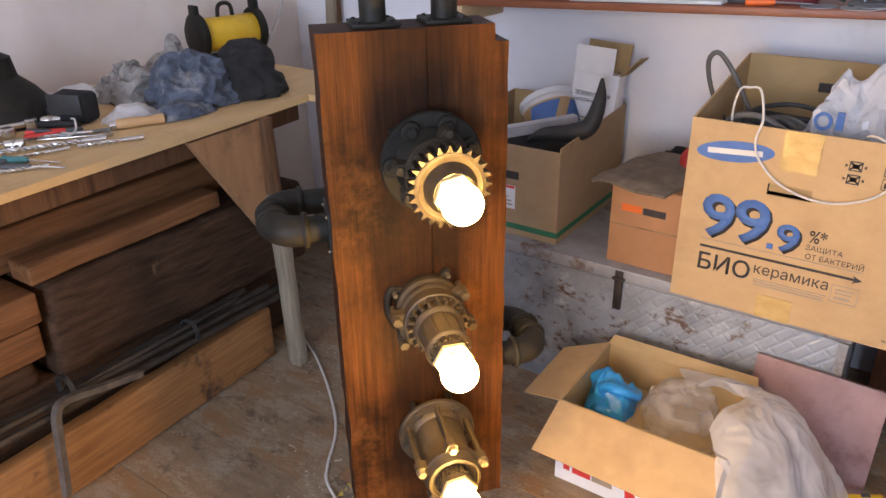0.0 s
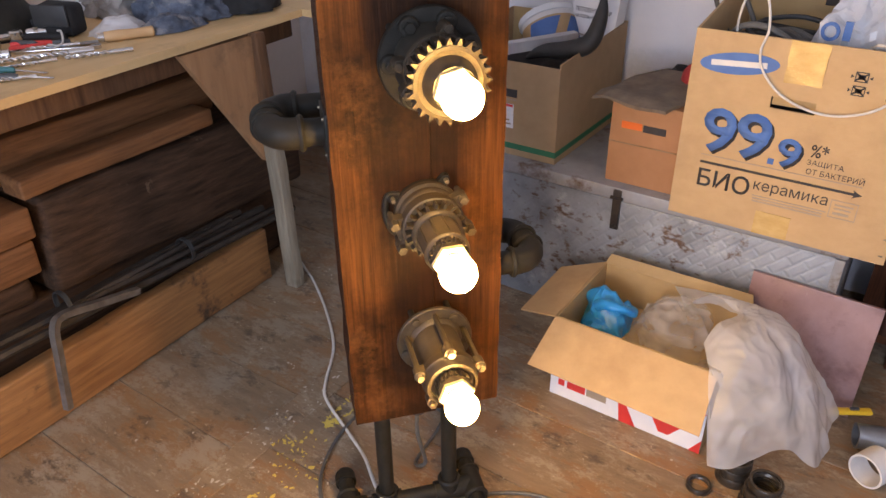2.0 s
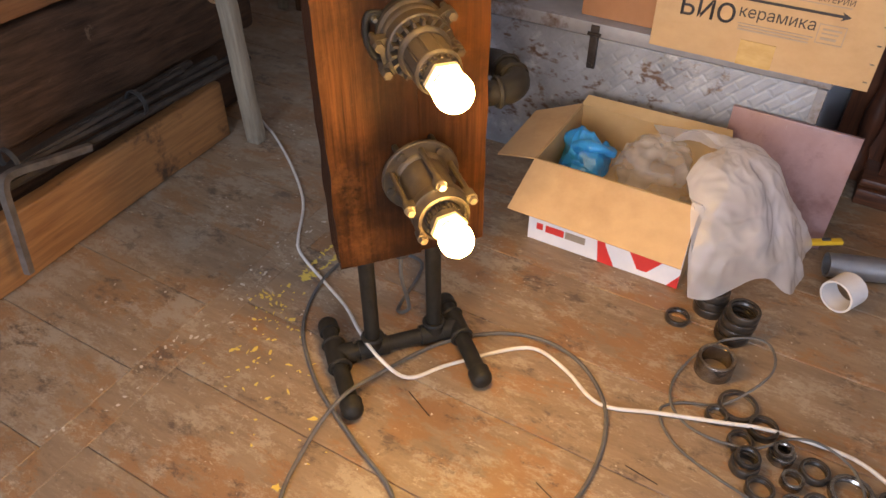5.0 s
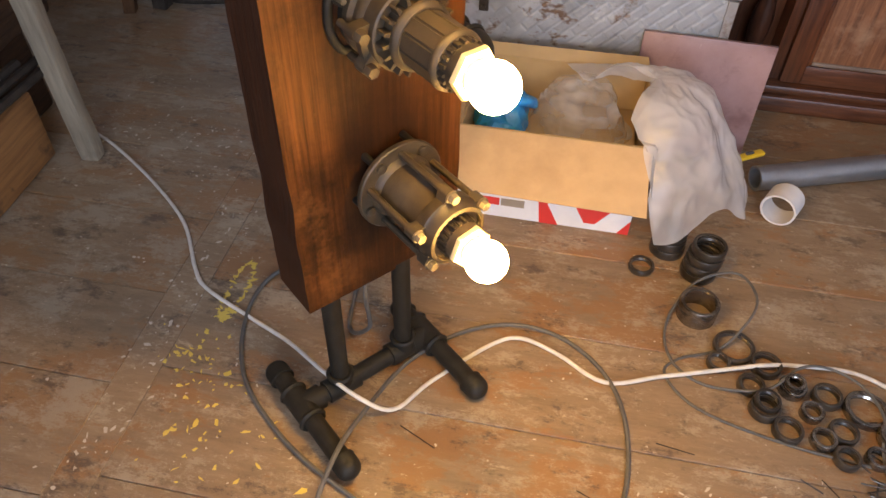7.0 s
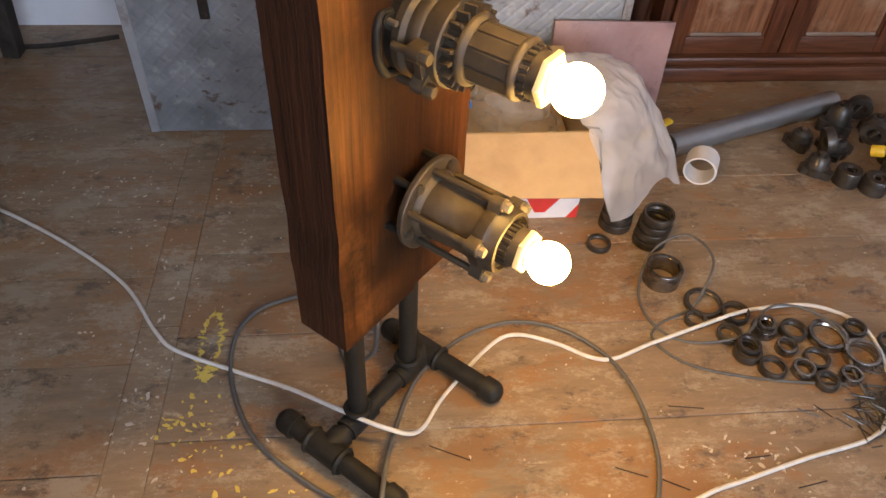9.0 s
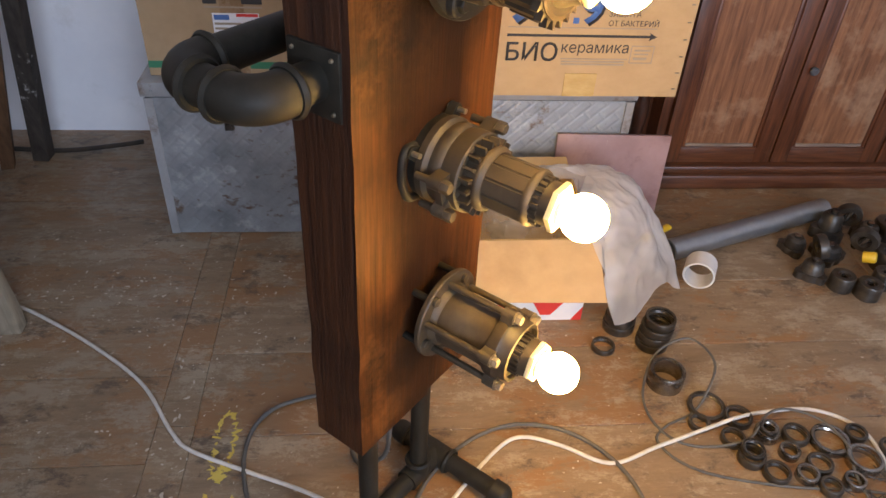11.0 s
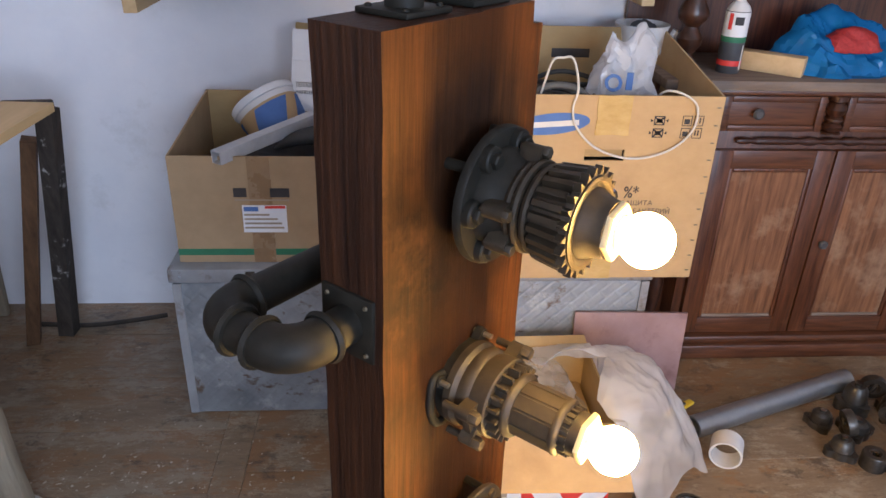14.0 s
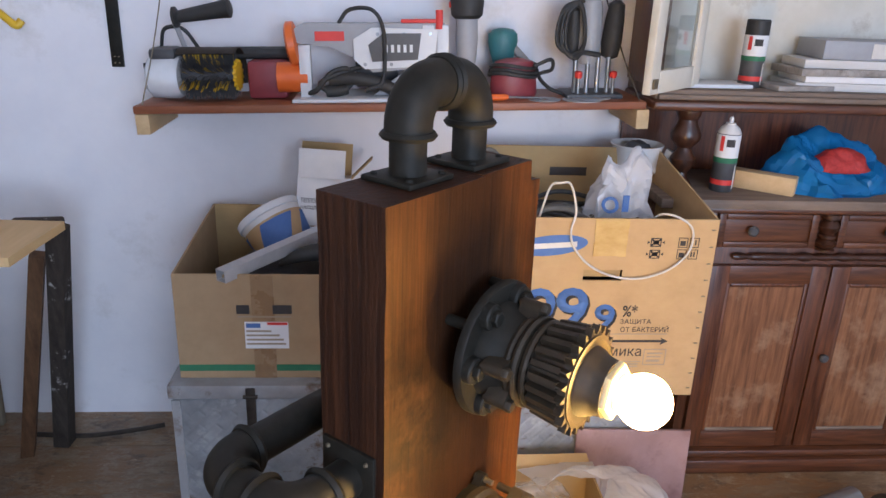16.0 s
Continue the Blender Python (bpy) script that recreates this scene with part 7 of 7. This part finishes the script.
for y, z in ((0.885, 0.325), (1.262, 0.300)):
    solid("wire_tie", ring_lathe([(0.034, -0.006), (0.038, -0.006), (0.038, 0.006), (0.034, 0.006)], 20, m=pose(-1.175, y, z - 0.012, 90, 0, 0)), M_RUBBER, "black strap tying the bars", "strap")
hook = thing("bent_strap", "bent rusty steel strap hanging over the bars", "steel strap")
part("strap", sweep(smooth_path([(-1.130, 1.065, 0.272), (-1.128, 0.95, 0.296), (-1.122, 0.855, 0.318), (-1.116, 0.822, 0.300), (-1.112, 0.808, 0.22), (-1.106, 0.786, 0.07)]), 0.0125, 4), M_STRAP, hook)

# things on the bench
reel = thing("cable_reel", "yellow cable reel with black end discs", "cable reel", pose(-1.800, 2.060, BZ + 0.114, 0, 0, 78) @ Matrix.Scale(1.1, 4))
part("drum", lathe([(0.054, -0.10), (0.056, -0.095), (0.056, 0.095), (0.054, 0.10)], 32, m=pose(0, 0, 0, 0, 90, 0)), M_YELLOW, reel, "yellow drum")
for s in (-1, 1):
    part("end_disc", lathe([(0.072, 0), (0.075, 0.004), (0.075, 0.020), (0.060, 0.030), (0.02, 0.030)], 36, m=pose(0.096 * s, 0, 0, 0, 90 * s, 0)), M_BLACK, reel, "black end disc")
    part("lug", box(0.110 * s - 0.009, 0.110 * s + 0.009, -0.022, 0.022, 0.065, 0.100, 0.003), M_BLACK, reel)
part("stand", box(-0.10, 0.10, -0.05, 0.05, -0.1035, -0.070, 0.004), M_BLACK, reel, "black foot")
part("grip", sweep(smooth_path([(-0.028, 0, 0.053), (-0.022, 0, 0.088), (0.0, 0, 0.098), (0.022, 0, 0.088), (0.028, 0, 0.053)]), 0.007, 10), M_BLACK, reel)
solid("denim_cloth", wrinkle(heap(0.125, 0.145, 0.135, 5, 0.034, 2.0, 150, 76, 2.8), 11, 0.027, 3.0, (1, 1, 1.7)), M_DENIM, "heap of faded blue work denim on the bench", "clothing", pose(-1.435, 1.600, BZ + 0.0005, 0, 0, 20))
solid("black_cloth", wrinkle(heap(0.115, 0.110, 0.155, 6, 0.030, 7.0, 110, 54, 2.8), 9, 0.016, 6.0, (1, 1, 2.0)), M_BLACKRAG, "bunched black cloth on the bench", "clothing", pose(-1.37, 1.775, BZ + 0.0005))
solid("grey_rag", wrinkle(heap(0.13, 0.12, 0.10, 11, 0.040, 4.0, 110, 48, 2.2), 17, 0.024, 1.0), M_GREYRAG, "stained grey rags on the bench", "rag", pose(-1.665, 1.545, BZ + 0.0005))
solid("grey_rag", wrinkle(heap(0.07, 0.085, 0.16, 12, 0.030, 9.0, 80, 40, 2.0), 18, 0.018, 2.0), M_GREYRAG, "upright crumpled brown-grey rag", "rag", pose(-1.70, 1.735, BZ + 0.0005))
solid("folded_cloth", wrinkle(heap(0.055, 0.11, 0.035, 12, 0.014, 3.0, 64, 24, 3.5), 18, 0.010, 1.0), M_DENIM, "folded strip of light denim", "clothing", pose(-1.335, 1.475, BZ + 0.0005, 0, 0, -12))
solid("paper_wad", wrinkle(heap(0.065, 0.085, 0.034, 11, 0.016, 8.0, 30, 12), 16, 0.010, 5.0), M_WBAG, "crumpled white film on the bench", "plastic film", pose(-1.440, 1.375, BZ + 0.0005))
solid("white_papers", wrinkle(heap(0.10, 0.07, 0.030, 10, 0.012, 10.0, 64, 20, 4.0), 14, 0.012, 2.0), M_WHITE, "loose white papers by the wall", "papers", pose(-1.80, 1.44, BZ + 0.0005))
pouch = thing("tool_pouch", "black fabric tool pouch standing on the bench", "pouch", pose(-1.545, 1.275, BZ + 0.0005, 0, 0, 24))
part("bag_body", crumple(box(-0.055, 0.055, -0.035, 0.035, 0, 0.085, 0.014), 18, 0.006), M_BLACKRAG, pouch)
part("bag_flap", crumple(box(-0.052, 0.052, -0.044, -0.0355, 0.030, 0.088, 0.004), 18, 0.004), M_RUBBER, pouch)
part("bag_strap", sweep(smooth_path([(-0.055, 0, 0.04), (-0.10, -0.03, 0.02), (-0.10, -0.06, 0.008), (-0.04, -0.07, 0.008), (0.05, -0.06, 0.010)]), 0.011, 8), M_BLACKRAG, pouch)
shade = thing("work_lamp", "black bell-shaped lamp shade of a bench lamp", "lamp", pose(-1.735, 1.165, BZ + 0.0005) @ Matrix.Scale(1.2, 4))
part("shade", ring_lathe([(0.122, 0.0), (0.126, 0.002), (0.118, 0.030), (0.085, 0.075), (0.052, 0.105), (0.046, 0.150), (0.020, 0.165), (0.018, 0.160), (0.042, 0.146), (0.048, 0.100), (0.080, 0.072), (0.113, 0.028)], 44), M_BLACK, shade)
part("arm", sweep(smooth_path([(0, 0, 0.16), (-0.01, 0.005, 0.26), (-0.03, 0.0, 0.42), (-0.12, 0.0, 0.55)]), 0.009, 12), M_BLACK, shade)


def bench_at(x, y, turn, z=0.0):
    return pose(x, y, BZ + 0.0005 + z, 0, 0, turn)


mallet = thing("chisel", "wood chisel with a turned birch handle", "chisel", bench_at(-1.345, 1.335, 63, 0.014))
part("handle", lathe([(0.011, -0.055), (0.014, -0.05), (0.015, -0.02), (0.0125, 0.03), (0.014, 0.058), (0.0145, 0.070), (0.011, 0.074)], 20, m=pose(0, 0, 0, 0, 90, 0)), M_HANDLE, mallet, "turned birch handle")
part("ferrule", lathe([(0.0115, -0.072), (0.0125, -0.055)], 18, m=pose(0, 0, 0, 0, 90, 0)), M_CHROME, mallet)
part("blade", box(-0.20, -0.07, -0.008, 0.008, -0.011, -0.006, 0.001), M_STEEL, mallet)


def drill_bit(x, y, turn, length, r):
    bm = bmesh.new()
    for k in range(2):
        pts = [Vector((length * i / 40, r * 0.55 * math.cos(i * 0.75 + math.pi * k), r * 0.55 * math.sin(i * 0.75 + math.pi * k))) for i in range(27)]
        sweep(pts, r * 0.5, 6, bm)
    rod((length * 0.65, 0, 0), (length, 0, 0), r, seg=12, bm=bm)
    return solid("drill_bit", bm, M_CHROME, "bright steel twist drill lying on the bench", "drill bit", bench_at(x, y, turn, r + 0.001), group="drill bits")


for x, y, turn, length, r in ((-1.30, 1.13, 62, 0.16, 0.006), (-1.38, 1.06, 60, 0.17, 0.0085), (-1.35, 1.00, 70, 0.12, 0.005), (-1.46, 1.13, 55, 0.12, 0.0055), (-1.42, 0.98, 66, 0.15, 0.007), (-1.29, 0.90, 58, 0.13, 0.005)):
    drill_bit(x, y, turn, length, r)
for x, y, turn, length in ((-1.50, 1.06, 70, 0.15), (-1.47, 0.98, 52, 0.13), (-1.40, 1.17, 48, 0.17)):
    spanner = thing("spanner", "worn chrome spanner on the bench", "spanner", bench_at(x, y, turn), group="spanners")
    part("shank", box(-length / 2, length / 2, -0.006, 0.006, 0.002, 0.007, 0.002), M_CHROME, spanner)
    for s in (-1, 1):
        part("jaw", ring_lathe([(0.007, 0), (0.013, 0), (0.013, 0.009), (0.007, 0.009)], 16, m=Matrix.Translation((s * (length / 2 + 0.008), 0, 0))), M_CHROME, spanner)
for x, y, turn in ((-1.57, 1.03, 65), (-1.60, 1.11, 75)):
    ratchet = thing("socket_wrench", "chrome ratchet handle with a round head", "ratchet", bench_at(x, y, turn, 0.016), group="ratchets")
    part("grip", rod((-0.09, 0, 0), (0.04, 0, 0), 0.011, 0.009), M_CHROME, ratchet)
    part("head", lathe([(0.016, -0.012), (0.019, -0.008), (0.019, 0.010), (0.015, 0.014)], 20, m=Matrix.Translation((0.055, 0, 0))), M_CHROME, ratchet)
for x, y, turn, mat in ((-1.46, 1.19, 58, M_RED), (-1.36, 0.93, 60, M_TEAL)):
    pliers = thing("pliers", "small pliers with coloured grips", "pliers", bench_at(x, y, turn, 0.008), group="pliers")
    part("grip", sweep(smooth_path([(-0.10, -0.022, 0), (-0.05, -0.018, 0), (0, -0.003, 0)]), 0.0065, 8), mat, pliers)
    part("grip", sweep(smooth_path([(-0.10, 0.022, 0), (-0.05, 0.018, 0), (0, 0.003, 0)]), 0.0065, 8), mat, pliers)
    part("jaw", box(0, 0.045, -0.008, 0.008, -0.005, 0.005, 0.003), M_DKGREY, pliers)

for x, y, turn, length, r in ((-1.520, 0.985, 40, 0.055, 0.016), (-1.575, 1.215, 62, 0.050, 0.014), (-1.445, 1.045, 55, 0.045, 0.012)):
    socket = thing("wrench_socket", "bright chrome wrench socket lying on the bench", "socket", bench_at(x, y, turn, r), group="sockets")
    part("shell", ring_lathe([(r * 0.55, -length / 2), (r * 0.85, -length / 2), (r, -length / 2 + 0.006), (r, length / 2), (r * 0.72, length / 2), (r * 0.72, 0), (r * 0.55, 0)], 24, m=pose(0, 0, 0, 0, 90, 0)), M_CHROME, socket)
    part("knurled_ring", gear_bm(r * 0.98, r * 1.04, 22, -0.006, 0.006, m=pose(0, 0, 0, 0, 90, 0), top=0.6), M_BOLT, socket)
for x, y, turn, mat in ((-1.315, 0.990, 28, M_TEAL), (-1.260, 0.965, 36, M_DKGREY), (-1.500, 1.150, 30, M_DKGREY)):
    driver = thing("screwdriver", "short screwdriver lying among the drill bits", "screwdriver", bench_at(x, y, turn, 0.009), group="bench screwdrivers")
    part("handle", lathe([(0.005, -0.050), (0.009, -0.045), (0.008, 0.015), (0.0055, 0.022)], 14, m=pose(0, 0, 0, 0, 90, 0)), mat, driver)
    part("shaft", rod((0.022, 0, 0), (0.095, 0, -0.004), 0.0026, seg=8), M_CHROME, driver)
    part("tip", box(0.093, 0.103, -0.004, 0.004, -0.0055, -0.0035), M_CHROME, driver)
strip = thing("power_strip", "white plastic power strip behind the pouch", "power strip", bench_at(-1.755, 1.390, 66))
part("housing", box(-0.105, 0.105, -0.026, 0.026, 0, 0.036, 0.006), M_PVC, strip)
for k in range(4):
    well = part("socket_well", ring_lathe([(0.016, 0.0362), (0.020, 0.0362), (0.020, 0.0385), (0.016, 0.0385)], 24, m=Matrix.Translation((-0.072 + 0.048 * k, 0, 0))), M_WHITE, strip)
    for d in (-0.0085, 0.0085):
        part("pin_hole", lathe([(0.0026, 0.0362), (0.0026, 0.0368)], 10, m=Matrix.Translation((-0.072 + 0.048 * k + d, 0, 0))), M_INK, well)
cable("thin_white_wire", [(-1.520, 1.245, BZ + 0.02), (-1.465, 1.225, BZ + 0.03), (-1.425, 1.20, BZ + 0.012), (-1.41, 1.165, BZ + 0.006)], 0.0026, M_CORD, "thin white wire across the tool pouch", "wire")

# junk in the corner behind the bench
for x, y, lean, mat, w in ((-1.74, 2.50, 2, M_GREYW, 0.045), (-1.66, 2.52, -2, M_BROWNW, 0.035), (-1.57, 2.53, 1, M_GREYW, 0.03)):
    solid("leaning_batten", box(-w / 2, w / 2, -0.012, 0.012, 0, 1.30, 0.003), mat, "rough batten leaning in the corner", "batten", pose(x, y, 0.0, -2.0, lean, 0), group="leaning battens")
cable("clear_hose", [(-1.90, 2.30, 0.862), (-1.86, 2.36, 0.95), (-1.85, 2.40, 1.08), (-1.87, 2.38, 1.25), (-1.93, 2.30, 1.40)], 0.010, M_CLEAR, "loop of clear plastic hose", "hose")
solid("floor_scrap", sweep(smooth_path([(-1.42, 2.45, 0.012), (-1.25, 2.44, 0.012), (-1.10, 2.47, 0.014), (-1.02, 2.50, 0.012)]), 0.008, 6), M_RUSTBAR, "rusty rod lying along the wall", "steel rod")

# ---- steel rings and machine parts on the floor ----
RINGS = [(0.421, 1.383, 0.083, 0.046, 0), (0.494, 1.305, 0.085, 0.012, 1), (0.460, 1.259, 0.048, 0.014, 1), (0.553, 1.269, 0.061, 0.018, 1), (0.519, 1.214, 0.053, 0.016, 1), (0.539, 1.163, 0.058, 0.020, 1),
         (0.597, 1.222, 0.052, 0.022, 0), (0.662, 1.216, 0.057, 0.018, 1), (0.627, 1.172, 0.044, 0.020, 0), (0.577, 1.122, 0.056, 0.018, 1), (0.639, 1.114, 0.047, 0.020, 0), (0.680, 1.140, 0.055, 0.016, 1),
         (0.731, 1.198, 0.083, 0.018, 0), (0.800, 1.214, 0.048, 0.018, 1), (0.778, 1.142, 0.074, 0.024, 0), (0.732, 1.094, 0.045, 0.018, 0), (0.676, 1.083, 0.047, 0.018, 1), (0.304, 1.501, 0.058, 0.014, 1)]


def bearing_ring(x, y, z, d, h, dark, tilt=(0, 0)):
    r = d / 2
    w = max(0.0055, r * 0.17)
    ring = thing("bearing_ring", "oily black steel bearing ring" if dark else "worn bright steel bearing ring", "steel ring", pose(x, y, z, tilt[0], tilt[1], 0), group="loose bearing rings")
    part("outer_race", ring_lathe([(r - w, 0.0), (r - 0.001, 0), (r, 0.0015), (r, h - 0.0015), (r - 0.001, h), (r - w, h), (r - w * 1.15, h * 0.75), (r - w * 0.7, h * 0.5), (r - w * 1.15, h * 0.25)], 32), M_OILY if dark else M_RING, ring)
    part("rim", ring_lathe([(r - w * 1.25, h * 0.80), (r - w * 0.95, h * 0.80), (r - w * 0.95, h * 0.93), (r - w * 1.25, h * 0.93)], 32), M_RING, ring, "polished inner lip")
    return ring


for x, y, d, h, dark in RINGS:
    bearing_ring(x, y, 0.0006, d, h, bool(dark))
bearing_ring(0.540, 1.170, 0.0215, 0.050, 0.012, True, (4, 3))
bearing_ring(0.598, 1.222, 0.0235, 0.040, 0.012, False, (3, -3))
for i in range(3):
    bearing_ring(0.362, 1.575, 0.0006 + i * 0.0236, 0.080 - 0.004 * i, 0.023, True)
for i in range(4):
    bearing_ring(0.430 + 0.003 * i, 1.513 + 0.002 * i, 0.0006 + i * 0.0216, 0.080 - 0.005 * (i == 3), 0.021, True)
for x, y in ((0.86, 1.17), (0.90, 1.11), (0.85, 1.08), (0.83, 1.02), (0.94, 1.18)):
    bearing_ring(x, y, 0.0006, 0.056, 0.018, True)

PILE = [(0.974, 1.885, 0.033, 0.05, 0), (0.968, 1.765, 0.034, 0.055, 0), (1.030, 1.716, 0.033, 0.045, 1), (1.088, 1.680, 0.034, 0.045, 1), (1.112, 1.955, 0.038, 0.085, 0), (1.155, 1.722, 0.030, 0.05, 1),
        (1.06, 1.85, 0.040, 0.045, 0), (1.21, 1.80, 0.040, 0.06, 1), (1.30, 1.95, 0.042, 0.055, 1), (1.22, 1.93, 0.036, 0.06, 0), (1.32, 1.83, 0.036, 0.05, 1), (1.27, 1.72, 0.040, 0.06, 1), (1.40, 1.88, 0.045, 0.07, 0), (1.38, 1.74, 0.04, 0.05, 1)]
for i, (x, y, r, h, hole) in enumerate(PILE):
    gx = thing("machine_part", "oily black steel bush" if hole else "oily black gearbox fitting", "machine part", pose(x, y, 0.0006, 0, 0, 37 * i), group="oily machine parts")
    if hole:
        part("bush", ring_lathe([(r * 0.5, 0), (r, 0), (r, h * 0.9), (r * 0.92, h), (r * 0.5, h), (r * 0.42, h * 0.8), (r * 0.42, h * 0.2)], 28), M_OILY, gx)
        part("insert", ring_lathe([(r * 0.28, 0.002), (r * 0.40, 0.002), (r * 0.40, h * 0.9), (r * 0.28, h * 0.9)], 20), M_RING, gx)
    else:
        part("casting", eared(r, r * 0.35, 3, 22, 20, 0, h * 0.4), M_OILY, gx)
        part("boss", lathe([(r * 0.9, h * 0.4), (r * 0.8, h * 0.85), (r * 0.55, h), (r * 0.3, h * 0.98)], 24), M_OILY, gx)
        part("shaft_end", lathe([(r * 0.28, h * 0.98), (r * 0.28, h * 1.12)], 16), M_RING, gx)
for x, y, z, ry in ((1.01, 1.82, 0.062, 35), (1.15, 1.84, 0.070, 60), (1.25, 1.86, 0.075, 20), (1.18, 1.98, 0.060, 70)):
    yoke = thing("machine_part", "oily black universal joint yoke", "machine part", pose(x, y, z, 70, ry, ry * 2), group="oily machine parts")
    part("yoke", ring_lathe([(0.020, -0.012), (0.036, -0.012), (0.038, 0), (0.036, 0.012), (0.020, 0.012)], 24), M_OILY, yoke)
    part("trunnion", rod((-0.036, 0, 0), (0.045, 0, 0), 0.010, 0.010, 14), M_RING, yoke)
solid("yellow_cap", lathe([(0.016, -0.016), (0.016, 0.012), (0.013, 0.017), (0.004, 0.018)], 24, m=pose(1.128, 1.772, 0.060, 70, 0, 50)), M_YELLOW, "bright yellow plastic cap among the parts", "cap")
g = random.Random(11)
bm = bmesh.new()
for i in range(240):
    x, y = g.gauss(0.80, 0.055), g.gauss(0.99, 0.05)
    a, length = g.uniform(0, math.pi), g.uniform(0.02, 0.045)
    z = 0.003 + g.random() * 0.012
    rod((x, y, z), (x + length * math.cos(a), y + length * math.sin(a), 0.003 + g.random() * 0.012), 0.0016, seg=5, bm=bm)
solid("nail_pile", bm, M_OILY, "scattered pile of small steel nails and needles", "nails", kind="stuff")
for x, y, turn, length in ((0.37, 1.044, -8, 0.07), (-0.10, 0.972, -25, 0.08), (0.225, 0.914, -22, 0.06), (0.30, 0.885, -28, 0.05), (0.47, 0.93, 4, 0.05), (0.55, 0.87, 10, 0.06), (0.64, 1.02, -50, 0.04)):
    solid("nail", rod((-length / 2, 0, 0.002), (length / 2, 0, 0.002), 0.0012, seg=6), M_RUSTBAR, "single rusty nail on the floor", "nail", pose(x, y, 0.0005, 0, 0, turn), group="loose nails")

# ---- paint splashes ----
g = random.Random(21)


def splash_mesh(spots, name, mat, label):
    bm = bmesh.new()
    for x, y, r in spots:
        k = g.randint(6, 9)
        sx, sy, lean = g.uniform(0.6, 1.6), g.uniform(0.3, 0.9), g.uniform(0, 3.1)
        off = g.random() * 6
        mid = bm.verts.new((x, y, 0.0014))
        rim = []
        for i in range(k):
            far, a = r * g.uniform(0.35, 1.25), off + 2 * math.pi * i / k
            px, py = far * sx * math.cos(a), far * sy * math.sin(a)
            rim.append(bm.verts.new((x + px * math.cos(lean) - py * math.sin(lean), y + px * math.sin(lean) + py * math.cos(lean), 0.0006)))
        for i in range(k):
            bm.faces.new((mid, rim[i], rim[(i + 1) % k]))
    return solid(name, bm, mat, label, "paint", kind="stuff")


yellow = [(-0.603 + g.gauss(0, 0.03), 1.06 + g.gauss(0, 0.03), g.uniform(0.0026, 0.0085)) for i in range(26)]
yellow += [(-0.53 + g.gauss(0, 0.04), 1.02 + g.gauss(0, 0.04), g.uniform(0.0026, 0.0085)) for i in range(26)]
yellow += [(-0.48 + g.gauss(0, 0.06), 0.89 + g.gauss(0, 0.035), g.uniform(0.0026, 0.0085)) for i in range(24)]
yellow += [(-0.35 + g.gauss(0, 0.10), 0.80 + g.gauss(0, 0.06), g.uniform(0.003, 0.009)) for i in range(16)]
yellow += [(-0.565 + 0.020 * math.cos(t) + g.gauss(0, 0.002), 1.245 + 0.085 * math.sin(t) + g.gauss(0, 0.003), g.uniform(0.004, 0.009)) for t in [i * 0.105 for i in range(60)]]
yellow += [(-0.568 + g.gauss(0, 0.010), 1.175 + g.gauss(0, 0.010), g.uniform(0.004, 0.009)) for i in range(14)]
splash_mesh(yellow, "yellow_splashes", M_PAINT_Y, "yellow paint splashes on the planks")
pale = [(g.uniform(-1.2, -0.45), g.gauss(1.72, 0.10), g.uniform(0.0015, 0.006)) for i in range(150)]
pale += [(g.uniform(-0.7, 1.2), g.uniform(0.55, 1.7), g.uniform(0.001, 0.0035)) for i in range(200)]
pale += [(g.uniform(-1.25, -0.4), g.uniform(0.8, 2.1), abs(g.gauss(0, 0.0016)) + 0.0008) for i in range(420)]
pale += [(g.uniform(-0.4, 1.2), g.uniform(0.6, 1.6), abs(g.gauss(0, 0.0013)) + 0.0007) for i in range(260)]
pale += [(0.45 + g.gauss(0, 0.06), 0.92 + g.gauss(0, 0.03), g.uniform(0.002, 0.007)) for i in range(50)]
pale += [(-0.68 + g.gauss(0, 0.03), g.uniform(0.5, 1.5), g.uniform(0.002, 0.007)) for i in range(70)]
splash_mesh(pale, "pale_splashes", M_PAINT_W, "flecks of pale paint and plaster on the planks")

# ---- floor planks ----
plank_meshes = {}


def plank(x0, x1, y, width, mat=M_PLANK):
    key = (round(x1 - x0, 3), round(width, 3))
    if key not in plank_meshes:
        bm = box(-key[0] / 2, key[0] / 2, -width / 2 + 0.0008, width / 2 - 0.0008, -0.024, 0, 0.0014, seg=1)
        bmesh.ops.recalc_face_normals(bm, faces=bm.faces)
        me = bpy.data.meshes.new("plank")
        bm.to_mesh(me)
        bm.free()
        me.materials.append(mat)
        plank_meshes[key] = me
    ob = new("floor_plank", plank_meshes[key])
    ob.parent = floor
    ob.location = ((x0 + x1) / 2, y + width / 2, 0)
    ob.rotation_euler = (0, 0, 0)


y = -2.61
while y < 2.6:
    plank(X0, -0.714, y, 0.2385, M_PLANK_DUSTY)
    y += 0.2385
for y in (-2.60, -1.30, 0.0, 1.30):
    plank(-0.7135, -0.6335, y, 1.30)
y = 0.783 - 0.2425 * 14
k = 0
while y < 2.6:
    cut = 1.55 if k % 2 else 1.15
    plank(-0.633, cut, y, 0.2425)
    plank(cut + 0.001, X1, y, 0.2425)
    y += 0.2425
    k += 1
